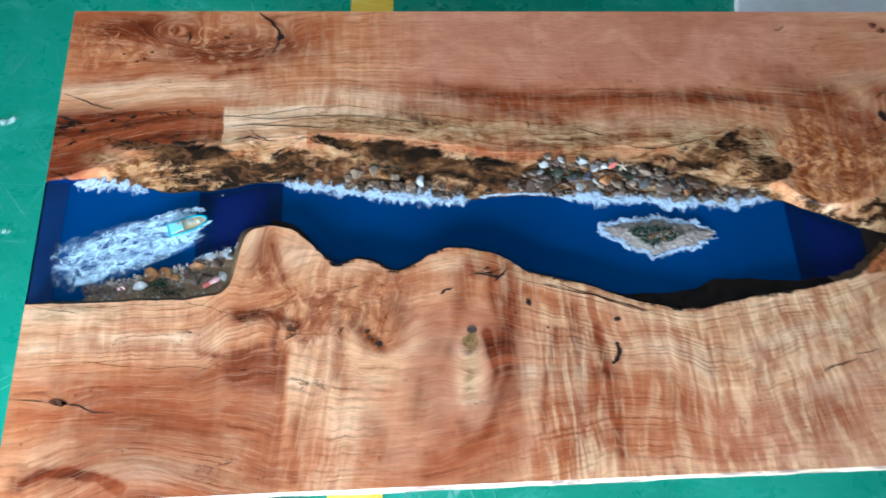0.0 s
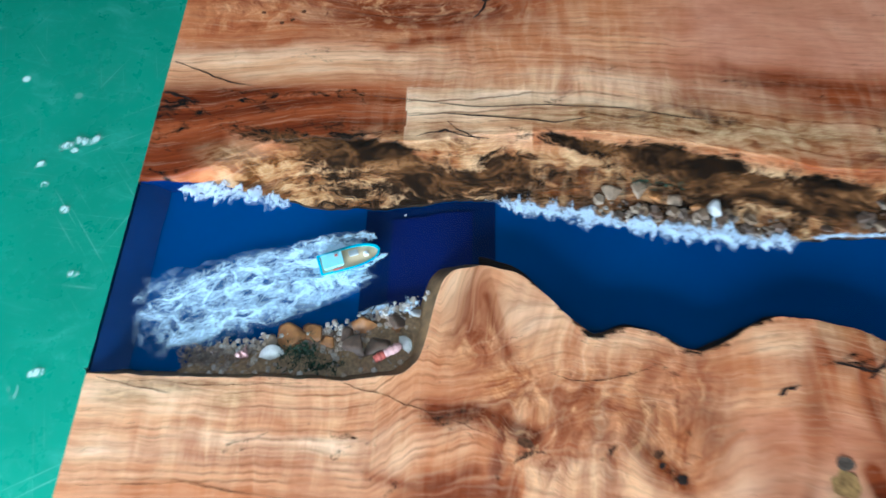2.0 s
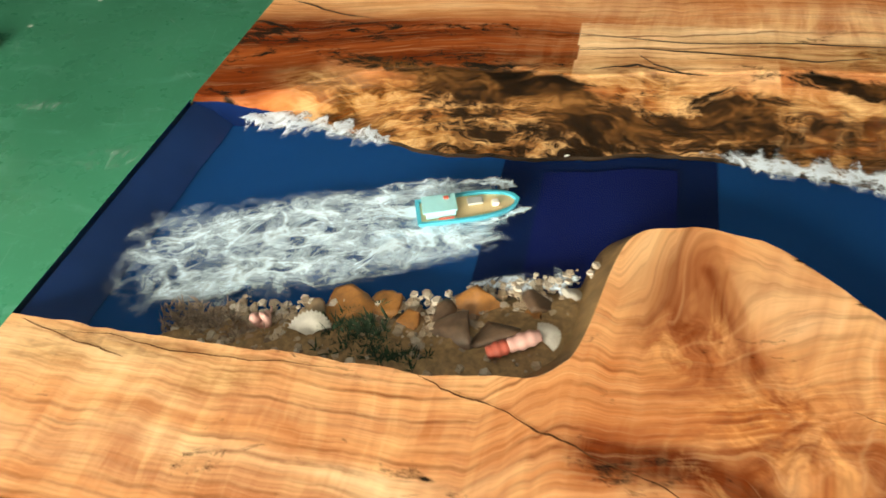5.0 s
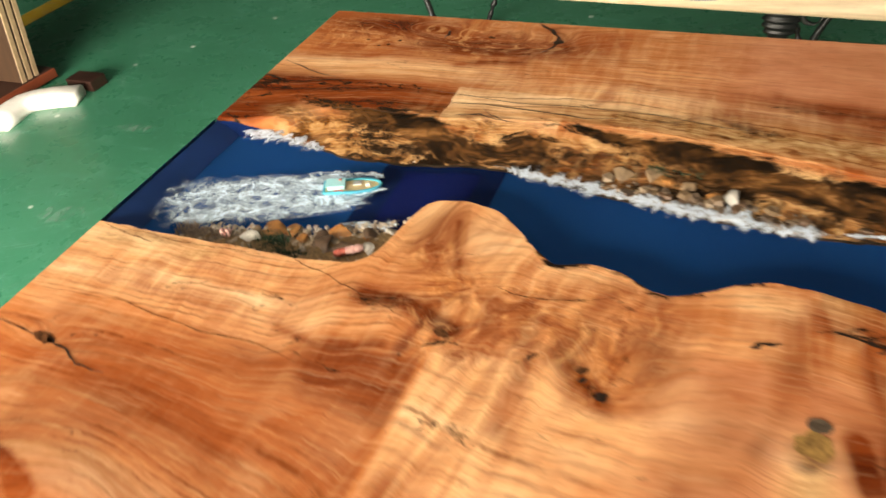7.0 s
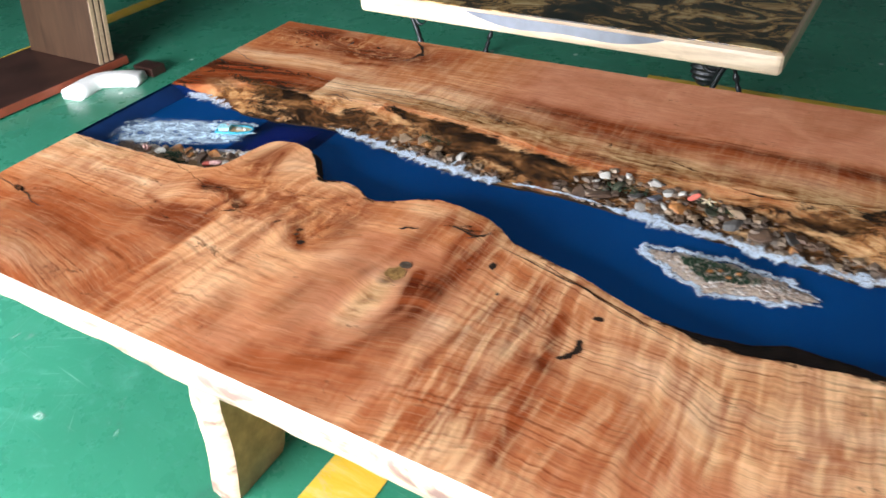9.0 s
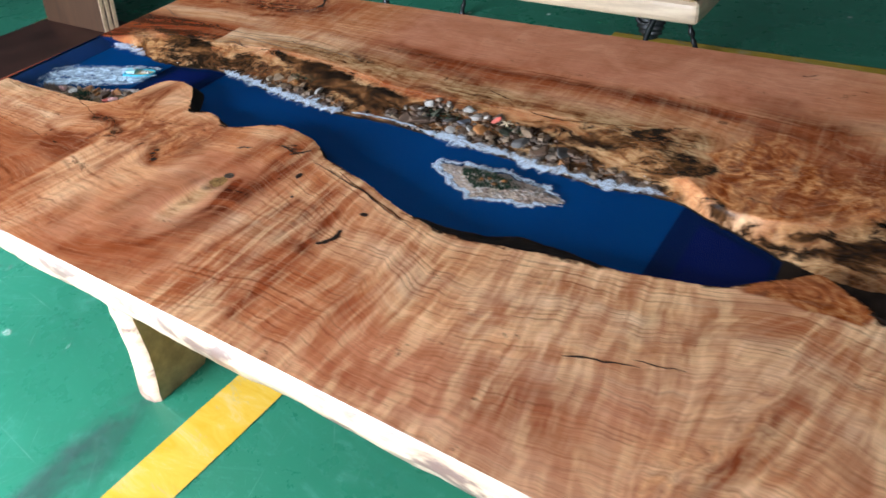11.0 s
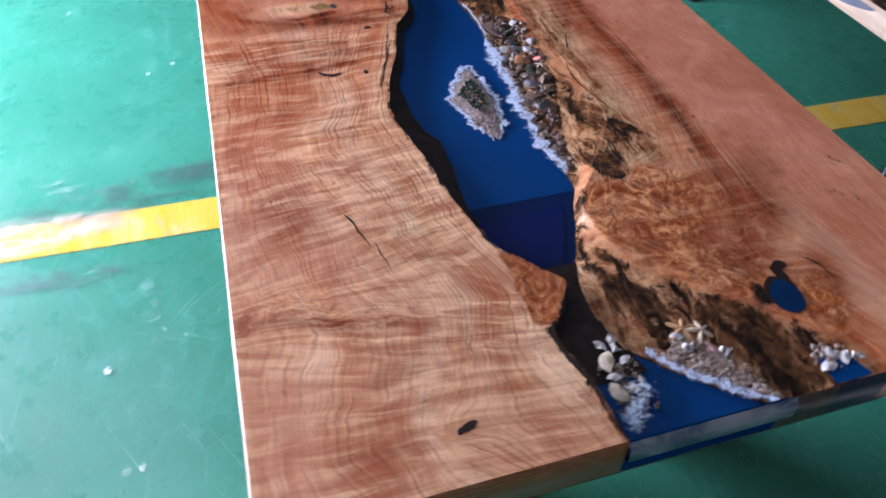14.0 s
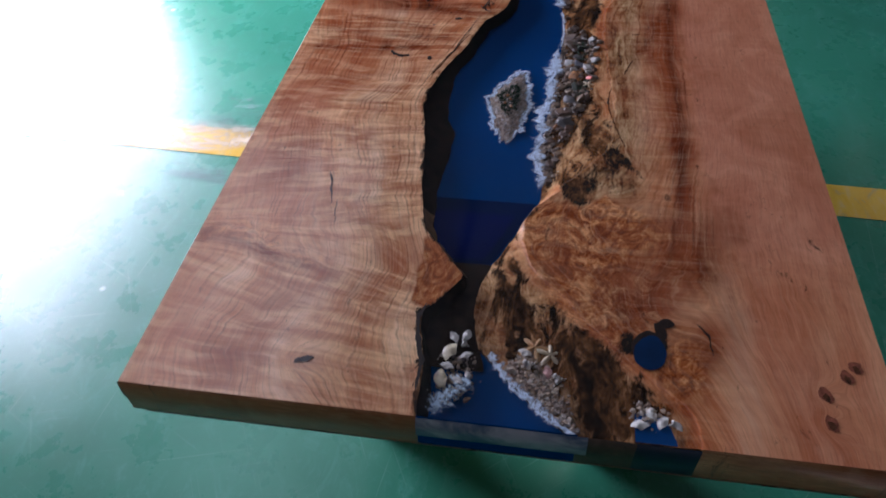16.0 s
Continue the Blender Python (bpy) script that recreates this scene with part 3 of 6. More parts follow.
def slab_mesh(name, x, lower, upper, rows, drop, parent, label):
    """Top, sides and underside of one slab whose edges run along y = lower(x) and y = upper(x)."""
    n = len(x)
    s = np.linspace(0, 1, rows)
    X = np.repeat(x[:, None], rows, 1)
    Y = lower[:, None] * (1 - s) + upper[:, None] * s
    Z = TOP - drop(X, Y)
    verts = np.stack([X, Y, Z], -1).reshape(-1, 3)
    i, j = np.meshgrid(np.arange(n - 1), np.arange(rows - 1), indexing="ij")
    a = (i * rows + j).ravel()
    faces = np.stack([a, a + rows, a + rows + 1, a + 1], -1)
    return verts, faces, X, Y


table = empty("river_table", "long live-edge wood and blue resin river table on slab legs", "table")
NX = 1000
xs = np.linspace(0.0, LONG, NX)
near_y, far_y, crest_y = near_shore(xs), far_shore(xs), crest(xs)
near_y[-1], near_y[0] = near_y[-2], near_y[1]


PALE_NEAR_RIPPLES = [(1.716, 0.214, 0.03, 0.06, 15), (1.785, 0.275, 0.035, 0.05, 15), (1.825, 0.33, 0.03, 0.03, 10), (1.80, 0.10, 0.03, 0.05, 10), (1.58, 0.27, 0.035, 0.06, 10), (1.925, 0.33, 0.03, 0.05, 10), (1.52, 0.14, 0.03, 0.06, 5), (1.41, 0.18, 0.03, 0.07, 5), (1.29, 0.20, 0.03, 0.07, 5), (0.95, 0.18, 0.02, 0.08, 0), (1.955, 0.385, 0.03, 0.03, 0), (1.84, 0.37, 0.03, 0.03, 0)]
PALE_NEAR = [(0.134, 0.306, 0.05, 0.025, 0), (0.283, 0.285, 0.055, 0.045, 0), (0.03, 0.29, 0.04, 0.06, 0), (0.08, 0.062, 0.034, 0.028, 0), (0.25, 0.05, 0.085, 0.030, -8), (0.43, 0.47, 0.032, 0.040, 0), (0.505, 0.44, 0.035, 0.05, 0), (0.62, 0.415, 0.06, 0.018, 5), (0.80, 0.425, 0.06, 0.018, 0), (0.62, 0.15, 0.05, 0.06, 0), (0.73, 0.29, 0.03, 0.05, 0), (0.66, 0.20, 0.05, 0.03, 0), (1.35, 0.25, 0.22, 0.04, 3),
             (1.63, 0.32, 0.12, 0.03, 10), (1.90, 0.36, 0.08, 0.05, 0), (1.78, 0.18, 0.10, 0.05, 0)]
PALE_FAR = [(1.28, 0.735, 0.20, 0.025, 0), (1.86, 0.85, 0.16, 0.022, 0), (0.55, 0.765, 0.20, 0.035, -2), (0.75, 0.81, 0.20, 0.03, -4), (0.25, 0.83, 0.22, 0.03, 0), (0.14, 0.655, 0.07, 0.018, -12), (0.10, 0.82, 0.1, 0.03, 0), (1.62, 0.545, 0.05, 0.03, -30), (1.15, 0.74, 0.16, 0.02, 0)]


def finish_slab(ob, X, u, v, level, tones, figure, under, burl, quiet):
    set_attr(ob, "quiet", "FLOAT", quiet)
    set_attr(ob, "burl", "FLOAT", burl)
    set_attr(ob, "under", "FLOAT", under)
    set_attr(ob, "guv", "FLOAT_VECTOR", np.stack([u, v, v * 0 + level], -1))
    set_attr(ob, "tone", "FLOAT_COLOR", np.stack(tones, -1))
    set_attr(ob, "figure", "FLOAT_VECTOR", np.stack(figure, -1))


# near slab
verts, faces, X, Y = slab_mesh("near", xs, 0 * xs + 0.0, near_y, 200, lambda x, y: 0 * x, table, "")
near = mesh_ob("near_slab", verts, faces, WOOD, table, "polished figured pinkish brown slab")
edge = near_shore(X)
f = np.clip(Y / edge, 0, 1)
bend = line_through(NEAR_A + NEAR_B, X, 0.035)
v = Y - (bend - 0.40) * f ** 2.0 + 0.010 * vnoise(X * 4, Y * 5, 2.0, 3) + 0.05 * np.clip((X - 1.45) / 0.3, 0, 1) * vnoise(X * 3.5, Y * 6, 12.0, 2)
v = v + 0.05 * np.exp(-((X - 0.08) / 0.12) ** 2) * np.clip(1 - Y / 0.12, 0, 1)
# the lines sink towards the crotch, and wander beyond it
sink = np.interp(X, (0.0, 0.11, 0.23, 0.477, 0.60, 0.75, 1.10), (0.02, 0.0, 0.0, 0.065, 0.07, 0.08, 0.0))
v = v + sink * np.clip((0.30 - Y) / 0.26, 0, 1)
wander = np.interp(X, (1.10, 1.23, 1.30, 1.37, 1.49, 1.60, 1.75, 1.85, 1.93, 2.0), (0.0, 0.0, -0.045, -0.055, -0.02, 0.0, 0.03, 0.01, 0.0, 0.03))
v = v - wander * np.clip(Y / 0.10, 0, 1) * np.clip((edge - Y) / 0.12, 0, 1)
lean = np.interp(X, (1.30, 1.50, 1.63, 1.69, 1.75, 1.85, 2.0), (0.0, 0.1, 0.26, 0.0, -0.29, -0.15, 0.0))
u = X + lean * (Y - 0.2) + 0.25 * (Y - 0.2) * np.exp(-((X - 0.62) / 0.2) ** 2) * np.sign(X - 0.84) + 0.012 * vnoise(X * 5, Y * 5, 6.0, 3)
for cx, cy, rx, ry, a in SWELLS_NEAR:
    v = v + a * np.exp(-((X - cx) / rx) ** 2 - ((Y - cy) / ry) ** 2)
red = 1.15 * strokes(X, Y, RED_STROKES + RED_STROKES_LEFT + RED_STROKES_RIGHT, 141.0)
right_of = 0.495 + 0.03 * (Y - 0.2)
zone = np.clip((X - 0.03) / 0.10, 0, 1) * np.clip((right_of - X) / 0.006, 0, 1) * np.clip((0.235 - Y + 0.02 * vnoise(X * 6, Y * 0, 3.0)) / 0.03, 0, 1)
smooth_red = np.clip((X - 0.34 - 0.3 * np.abs(Y - 0.22)) / 0.05, 0, 1) * np.clip((right_of - X) / 0.006, 0, 1) * np.clip((0.262 - Y + 0.012 * vnoise(X * 20, Y * 0, 13.0)) / 0.012, 0, 1) * np.clip((Y - 0.10) / 0.10, 0, 1)
rr = np.sqrt(((X - 0.838) / 0.052) ** 2 + ((Y - 0.19) / 0.12) ** 2) * (1 + 0.12 * vnoise(X * 9, Y * 7, 5.0, 3))
eye = np.exp(-(rr / 0.55) ** 4)
halo = np.exp(-((rr - 1.5) / 0.55) ** 2)
red = np.maximum(np.maximum(red, 0.52 * zone), 0.85 * smooth_red)
red = np.maximum(red, 0.62 * halo * np.clip((X - 0.72) / 0.1, 0, 1) * np.clip((0.34 - Y) / 0.05, 0, 1))
curl_red = total(X, Y, [(1.04, 0.17, 0.075, 0.15, 0)], 149.0)
red = np.maximum(red, 0.50 * curl_red)
knots = total(X, Y, [(0.485, 0.355, 0.03, 0.03, 0), (0.655, 0.30, 0.035, 0.045, 0), (0.59, 0.35, 0.04, 0.035, 0)], 207.0) * 0.45
gold = 0.62 * blob(X, Y, 0.838, 0.185, 0.016, 0.050, -4, 0.4, 3.0) + 0.6 * blob(X, Y, 0.841, 0.255, 0.018, 0.020, 0, 0.2, 3.0) + 0.55 * np.clip(1 - (edge - Y) / 0.03, 0, 1) * (X > 0.85) * (X < 1.3)
bark = np.clip((X - 0.46) / 0.05, 0, 1) * np.clip(1 - (edge - Y) / 0.010, 0, 1) * (0.40 + 0.6 * vnoise(X * 12, Y * 0, 4.0, 3)) + strokes(X, Y, DARK_STROKES, 151.0) + 0.55 * np.clip((X - 1.81) / 0.01, 0, 1) * np.clip(1 - (edge - Y) / 0.022, 0, 1) * (0.8 + 0.6 * vnoise(X * 30, Y * 60, 14.0, 3))
notch = np.clip((Y - 0.378 - 0.004 * vnoise(X * 40, Y * 40, 9.0, 2)) / 0.004, 0, 1) * np.clip((X - 1.665) / 0.015, 0, 1) * np.clip((1.822 - 0.35 * np.clip(0.41 - Y, 0, 1) - X) / 0.006, 0, 1)
# pale marks, and towards the right end sheen painted in as extra paleness
pale = np.maximum(np.maximum(total(X, Y, PALE_NEAR_RIPPLES + PALE_NEAR, 101.0) * (0.8 + 0.25 * np.clip((X - 1.45) / 0.2, 0, 1)), 0.85 * np.exp(-(rr / 0.78) ** 6)), strokes(X, Y, [([1.068, 0.349, 1.152, 0.324, 1.241, 0.285, 1.325, 0.304], 0.013, 0.75), ([0.93, 0.395, 1.0, 0.375, 1.07, 0.355], 0.012, 0.6)], 157.0))
column = np.clip((X - right_of) / 0.006, 0, 1) * np.clip((0.600 - X) / 0.02, 0, 1) * np.clip((Y - 0.10) / 0.05, 0, 1) * np.clip((0.285 - Y + 0.015 * vnoise(X * 20, Y * 0, 17.0)) / 0.02, 0, 1)
above = np.clip((Y - 0.238 - 0.008 * vnoise(X * 16, Y * 0, 21.0, 3)) / 0.006, 0, 1) * np.clip((0.40 - X) / 0.06, 0, 1) * (0.75 + 0.5 * vnoise(X * 9, Y * 14, 23.0, 3))
pale = np.maximum(np.maximum(pale, 0.62 * above), 0.50 * np.clip((X - 1.30) / 0.15, 0, 1) * (1 - np.clip(red, 0, 1)))
pale = np.maximum(pale, 0.7 * column) * (1 - notch) * (1 - 0.8 * smooth_red)
red, knots = np.maximum(red, 0.95 * notch), np.maximum(knots * (1 - notch), 0.55 * notch)
wedge = np.clip(1.6 * blob(X, Y, 0.448, 0.435, 0.030, 0.055, -10, 0.3, 19.0), 0, 1) * np.clip((0.461 + 0.26 * (0.514 - Y) - X) / 0.004, 0, 1)
red, pale = np.maximum(red, 0.42 * wedge), pale * (1 - 0.8 * wedge)
gold = np.maximum(gold, 0.22 * np.clip((X - 1.2) / 0.2, 0, 1) * np.clip((Y - 0.16) / 0.08, 0, 1))
gold = np.maximum(gold, 0.6 * total(X, Y, [(0.10, 0.349, 0.10, 0.010, 0), (0.17, 0.335, 0.03, 0.012, 20), (0.05, 0.335, 0.04, 0.012, 0)], 301.0))
red = red * (1 - 0.9 * np.exp(-(rr / 0.80) ** 6))
plain_mid = np.exp(-((X - 0.815) / 0.145) ** 4) * np.clip((0.42 - Y) / 0.04, 0, 1)
rings = np.clip(1.0 - 0.95 * plain_mid, 0, 1.2) * np.clip(0.80 + 0.55 * vnoise(X * 3, Y * 6, 15.0, 2), 0.2, 1)
rings = rings * (1 - 0.55 * np.clip((X - 1.20) / 0.2, 0, 1) * np.clip((0.13 - Y) / 0.08, 0, 1)) * (1 - 0.7 * smooth_red) * (1 - 0.35 * curl_red)
rings = np.clip(rings * (1 - 0.15 * np.clip((X - 1.15) / 0.1, 0, 1)) + 0.4 * column + 0.30 * np.clip((X - 0.93) / 0.08, 0, 1) * np.clip((1.7 - X) / 0.3, 0, 1), 0, 1.25)
curly = np.clip(0.10 + 0.95 * np.exp(-((X - 1.03) / 0.14) ** 2) + 0.90 * np.clip((X - 1.15) / 0.15, 0, 1) + 0.45 * np.exp(-((X - 0.24) / 0.17) ** 2) * np.clip((Y - 0.22) / 0.05, 0, 1) + 0.5 * np.exp(-((X - 0.56) / 0.05) ** 2), 0, 1) * np.clip(0.75 + 0.5 * vnoise(X * 3, Y * 3, 33.0, 2), 0.25, 1)
flame = np.maximum(total(X, Y, [(0.49, 0.35, 0.04, 0.05, 0), (0.57, 0.33, 0.08, 0.06, 0), (0.66, 0.33, 0.07, 0.07, 0), (0.45, 0.42, 0.03, 0.04, 0), (0.52, 0.28, 0.05, 0.03, 0)], 7.0) * 0.95, strokes(X, Y, [([1.705, 0.006, 1.687, 0.047, 1.697, 0.106, 1.735, 0.150, 1.747, 0.203], 0.020, 0.75)], 159.0))
calm = np.exp(-(rr / 2.3) ** 4) * np.clip((0.36 - Y) / 0.04, 0, 1)
quiet = 0.75 * calm * (1 - eye)
quiet = np.maximum(quiet, 0.60 * total(X, Y, [(1.42, 0.06, 0.24, 0.07, 0), (1.58, 0.12, 0.09, 0.05, 0), (1.90, 0.05, 0.10, 0.05, 0)], 163.0))
quiet = np.maximum(quiet, 0.45 * np.exp(-((X - 0.72) / 0.06) ** 2) * np.clip((0.18 - Y) / 0.05, 0, 1)) * (1 - 0.75 * np.clip(red * 1.3, 0, 1))
flame, curly = flame * (1 - calm), curly * (1 - 0.85 * calm) * (1 - 0.9 * notch) * (1 - 0.7 * quiet)
finish_slab(near, X, u, v, 0.3, (red, bark, gold, pale), (rings, curly, flame), 0 * X, knots, quiet)


# far slab: its bank falls gently under the resin
def bank(x, y):
    c, f_ = crest(x), far_shore(x)
    k = np.clip((c - y) / np.maximum(c - f_, 0.004), 0, 1)
    return 0.001 * (k > 0) + 0.024 * np.clip((x - 0.02) / 0.10, 0.08, 1) * k ** 1.5 + 0.002 * k * (1 - k) * vnoise(x * 40, y * 40, 3.0, 3)


verts, faces, X, Y = slab_mesh("far", xs, far_y, 0 * xs + WIDE, 270, bank, table, "")
far = mesh_ob("far_slab", verts, faces, WOOD, table, "polished reddish brown slab with dark spalted bank")
bendc = line_through(CREST, X, 0.06)
f = np.clip((WIDE - Y) / (WIDE - bendc), 0, 1.4)
v = Y - (bendc - 0.69) * f ** 1.6 + 0.012 * vnoise(X * 4, Y * 5, 22.0, 3)
u = X + 0.02 * vnoise(X * 5, Y * 5, 26.0, 3)
for cx, cy, rx, ry, a in SWELLS_FAR:
    v = v + a * np.exp(-((X - cx) / rx) ** 2 - ((Y - cy) / ry) ** 2)
cut = (X > 0.344 + 0.003 * vnoise(Y * 30, Y * 0, 2.0)) & (X < 0.52) & (Y > 0.690) & (Y < 0.79)
patch = np.clip(np.maximum(blob(X, Y, 0.20, 0.738, 0.22, 0.040, 0, 0.2, 5.0), blob(X, Y, 0.02, 0.69, 0.075, 0.07, 0, 0.3, 6.0)) * 2.2, 0, 1.15)
red = np.maximum(total(X, Y, RED_FAR, 41.0) * 1.0, patch) * np.where(cut, 0.0, 1.0)
red = np.maximum(red, strokes(X, Y, [([1.02, 0.797, 1.12, 0.800, 1.25, 0.801, 1.385, 0.799, 1.511, 0.802, 1.60, 0.799, 1.665, 0.785, 1.69, 0.755], 0.015, 1.0), ([1.06, 0.760, 1.02, 0.735, 1.09, 0.735], 0.014, 0.8), ([1.19, 0.752, 1.20, 0.745], 0.014, 0.5), ([1.62, 0.785, 1.70, 0.765, 1.78, 0.725, 1.80, 0.70], 0.045, 0.95), ([0.973, 0.812, 1.062, 0.790, 1.104, 0.785], 0.016, 0.8), ([1.00, 0.775, 1.06, 0.750, 1.11, 0.722], 0.014, 0.85), ([1.04, 0.79, 1.10, 0.765], 0.014, 0.75), ([0.449, 0.966, 0.458, 0.935, 0.416, 0.891, 0.317, 0.862], 0.010, 0.8), ([1.60, 0.83, 1.70, 0.80, 1.74, 0.74], 0.035, 0.6), ([0.72, 0.800, 0.84, 0.785, 0.96, 0.770, 1.03, 0.760], 0.020, 0.5), ([0.80, 0.845, 0.90, 0.825, 0.99, 0.812], 0.012, 0.5)], 171.0))
bankk = np.clip((crest(X) - Y) / 0.03, 0, 1)
side = np.clip((X - 0.16) / 0.06, 0, 1) * np.clip((1.02 - X) / 0.10, 0, 1)
isles = total(X, Y, TAN_ISLES, 161.0)
rough_ = vnoise(X * 13, Y * 26, 71.0, 4)
ramp_end = total(X, Y, [(1.77, 0.525, 0.085, 0.045, 25), (1.86, 0.60, 0.07, 0.05, 45), (1.94, 0.685, 0.08, 0.045, 20)], 171.0)
tongue = total(X, Y, [(1.53, 0.618, 0.032, 0.026, 0)], 181.0)
fold = total(X, Y, [(1.40, 0.665, 0.12, 0.050, 12), (1.46, 0.64, 0.08, 0.05, 0), (1.50, 0.69, 0.05, 0.04, 0), (1.29, 0.645, 0.08, 0.03, 0)], 183.0)
pebbled = np.clip((np.interp(X, (0.94, 1.034, 1.223, 1.326, 1.402, 1.473, 1.54), (0.61, 0.672, 0.654, 0.624, 0.598, 0.583, 0.573)) - Y) / 0.008, 0, 1) * np.clip((X - 0.94) / 0.05, 0, 1) * np.clip((1.54 - X) / 0.03, 0, 1)
bark = bankk * (0.20 + 0.31 * side + 0.10 * rough_) + 0.74 * total(X, Y, BARK_FAR, 61.0) * (0.8 + 0.5 * rough_) + 0.22 * patch * (X < 0.344) + 0.30 * ramp_end + 0.27 * total(X, Y, [(1.90, 0.635, 0.06, 0.05, 40), (1.955, 0.68, 0.05, 0.04, 10)], 231.0) + 0.40 * tongue + 0.30 * fold + 0.42 * pebbled - 0.60 * isles
bark = np.clip(bark, 0, 1.0)
knots = np.clip(total(X, Y, [(1.58, 0.635, 0.11, 0.085, -15), (1.60, 0.560, 0.09, 0.05, -35), (1.66, 0.545, 0.07, 0.045, 0), (1.68, 0.70, 0.08, 0.11, 0), (1.68, 0.635, 0.11, 0.085, 0), (1.80, 0.69, 0.10, 0.06, 20), (1.62, 0.70, 0.12, 0.05, -10), (1.88, 0.76, 0.06, 0.04, 0)], 191.0) * 1.1, 0, 1) * (1 - np.clip(ramp_end * 1.2, 0, 1))
knots = knots * np.clip((X - np.interp(Y, (0.56, 0.60, 0.633, 0.667, 0.704, 0.761, 0.793), (1.555, 1.56, 1.57, 1.53, 1.557, 1.593, 1.625)) + 0.008 * vnoise(X * 40, Y * 40, 185.0, 3)) / 0.014, 0, 1) * (1 - 0.75 * np.clip(1.6 * blob(X, Y, 1.72, 0.745, 0.11, 0.055, -25, 0.4, 189.0), 0, 1)) * (1 - np.clip(1.5 * np.clip((crest(X) + 0.004 - Y) / 0.012, 0, 1), 0, 1) * (X < 1.72))
gold = np.clip(np.maximum(np.maximum(total(X, Y, GOLD_FAR, 81.0) * 0.95, 0.98 * bankk), np.maximum(np.maximum(ramp_end, 1.5 * fold), isles)), 0, 1) * (1 - 0.9 * knots) * np.clip((X - 0.04) / 0.06, 0, 1)
pale = np.maximum(total(X, Y, PALE_FAR, 121.0) * 0.85, 0.9 * cut)
plain_top = np.clip((Y - 0.80) / 0.05, 0, 1) * np.clip((X - 0.65) / 0.15, 0, 1)
rings = np.maximum(np.clip(1 - 0.8 * plain_top, 0, 1) * np.clip(0.7 + 0.6 * vnoise(X * 3, Y * 6, 55.0, 2), 0.25, 1), blob(X, Y, 0.32, 0.96, 0.18, 0.07)) * (1 - 0.85 * bankk)
rings = np.clip(rings + 0.9 * strokes(X, Y, [([1.04, 0.795, 1.25, 0.797, 1.51, 0.797, 1.62, 0.79], 0.022, 1.0)], 187.0) + 0.9 * blob(X, Y, 0.68, 0.765, 0.36, 0.05, -3) + 0.7 * blob(X, Y, 0.95, 0.77, 0.16, 0.05, -12), 0, 1.2)
quiet = np.clip(0.86 * plain_top * np.clip((1.9 - X) / 0.3, 0.55, 1) * (1 - 0.6 * np.clip(red, 0, 1)) + 0.6 * total(X, Y, [(1.28, 0.745, 0.15, 0.03, 0)], 173.0), 0, 0.9)
curly = np.clip((0.20 - 0.15 * plain_top) * np.clip((X - 0.25) / 0.15, 0, 1) + 0.35 * total(X, Y, [(0.60, 0.80, 0.14, 0.03, -3)], 175.0), 0, 1)
flame = total(X, Y, [(1.62, 0.63, 0.14, 0.10, 0), (1.78, 0.66, 0.12, 0.10, 0), (0.30, 0.96, 0.16, 0.06, 0), (0.10, 0.95, 0.1, 0.05, 0)], 17.0) * 0.9 * np.clip((X - 1.54) / 0.03, 0, 1) ** (X > 0.8)
finish_slab(far, X, u, v, 4.7, (red, bark, gold, pale), (rings, curly, flame), np.clip((crest(X) - Y) / 0.004, 0, 1), knots, quiet)


def strip(name, rows_xyz, material, parent=None, label=""):
    """A surface through rows of points of equal length."""
    r = np.array(rows_xyz)
    k, n = r.shape[:2]
    i, j = np.meshgrid(np.arange(k - 1), np.arange(n - 1), indexing="ij")
    a = (i * n + j).ravel()
    return mesh_ob(name, r.reshape(-1, 3), np.stack([a, a + 1, a + n + 1, a + n], -1), material, parent, label)


def at_z(x, y, z):
    return np.stack([x, y, 0 * x + z], -1)


wob = 0.006 * vnoise(xs * 8, xs * 0, 7.0, 4)
strip("near_side", [at_z(xs, 0 * xs, TOP), at_z(xs, 0 * xs - 0.004 + wob * 0.2, TOP - 0.006), at_z(xs, wob * 0.5 - 0.006, TOP - 0.035), at_z(xs, wob + 0.004, UNDER + 0.01), at_z(xs, 0.02 + wob, UNDER)], SIDE, table, "pale sawn long edge with brown flecks")
strip("far_side", [at_z(xs, 0 * xs + WIDE, TOP), at_z(xs, WIDE + 0.004 + wob, TOP - 0.02), at_z(xs, WIDE - 0.01 + wob, UNDER)], SIDE, table)
strip("underside", [at_z(xs, 0 * xs + 0.02, UNDER), at_z(xs, 0 * xs + WIDE - 0.01, UNDER)], SIDE, table)
# banks of the river under the resin
cove_x = xs < 0.452
OLIVE = plain("olive_tan_bark", (0.25, 0.145, 0.060), 0.6, 0.5, 40, bump=0.5)
cx_ = xs[cove_x]
strip("near_bank", [at_z(cx_, near_y[cove_x], TOP), at_z(cx_ - 0.006, near_y[cove_x] + 0.006, TOP - 0.010), at_z(cx_ - 0.022, near_y[cove_x] + 0.016, BED - 0.004)], OLIVE, table, "olive tan bark bank under clear resin")
xs_all, near_all = xs, near_y
xs, near_y = xs[xs > 0.448], near_y[xs > 0.448]
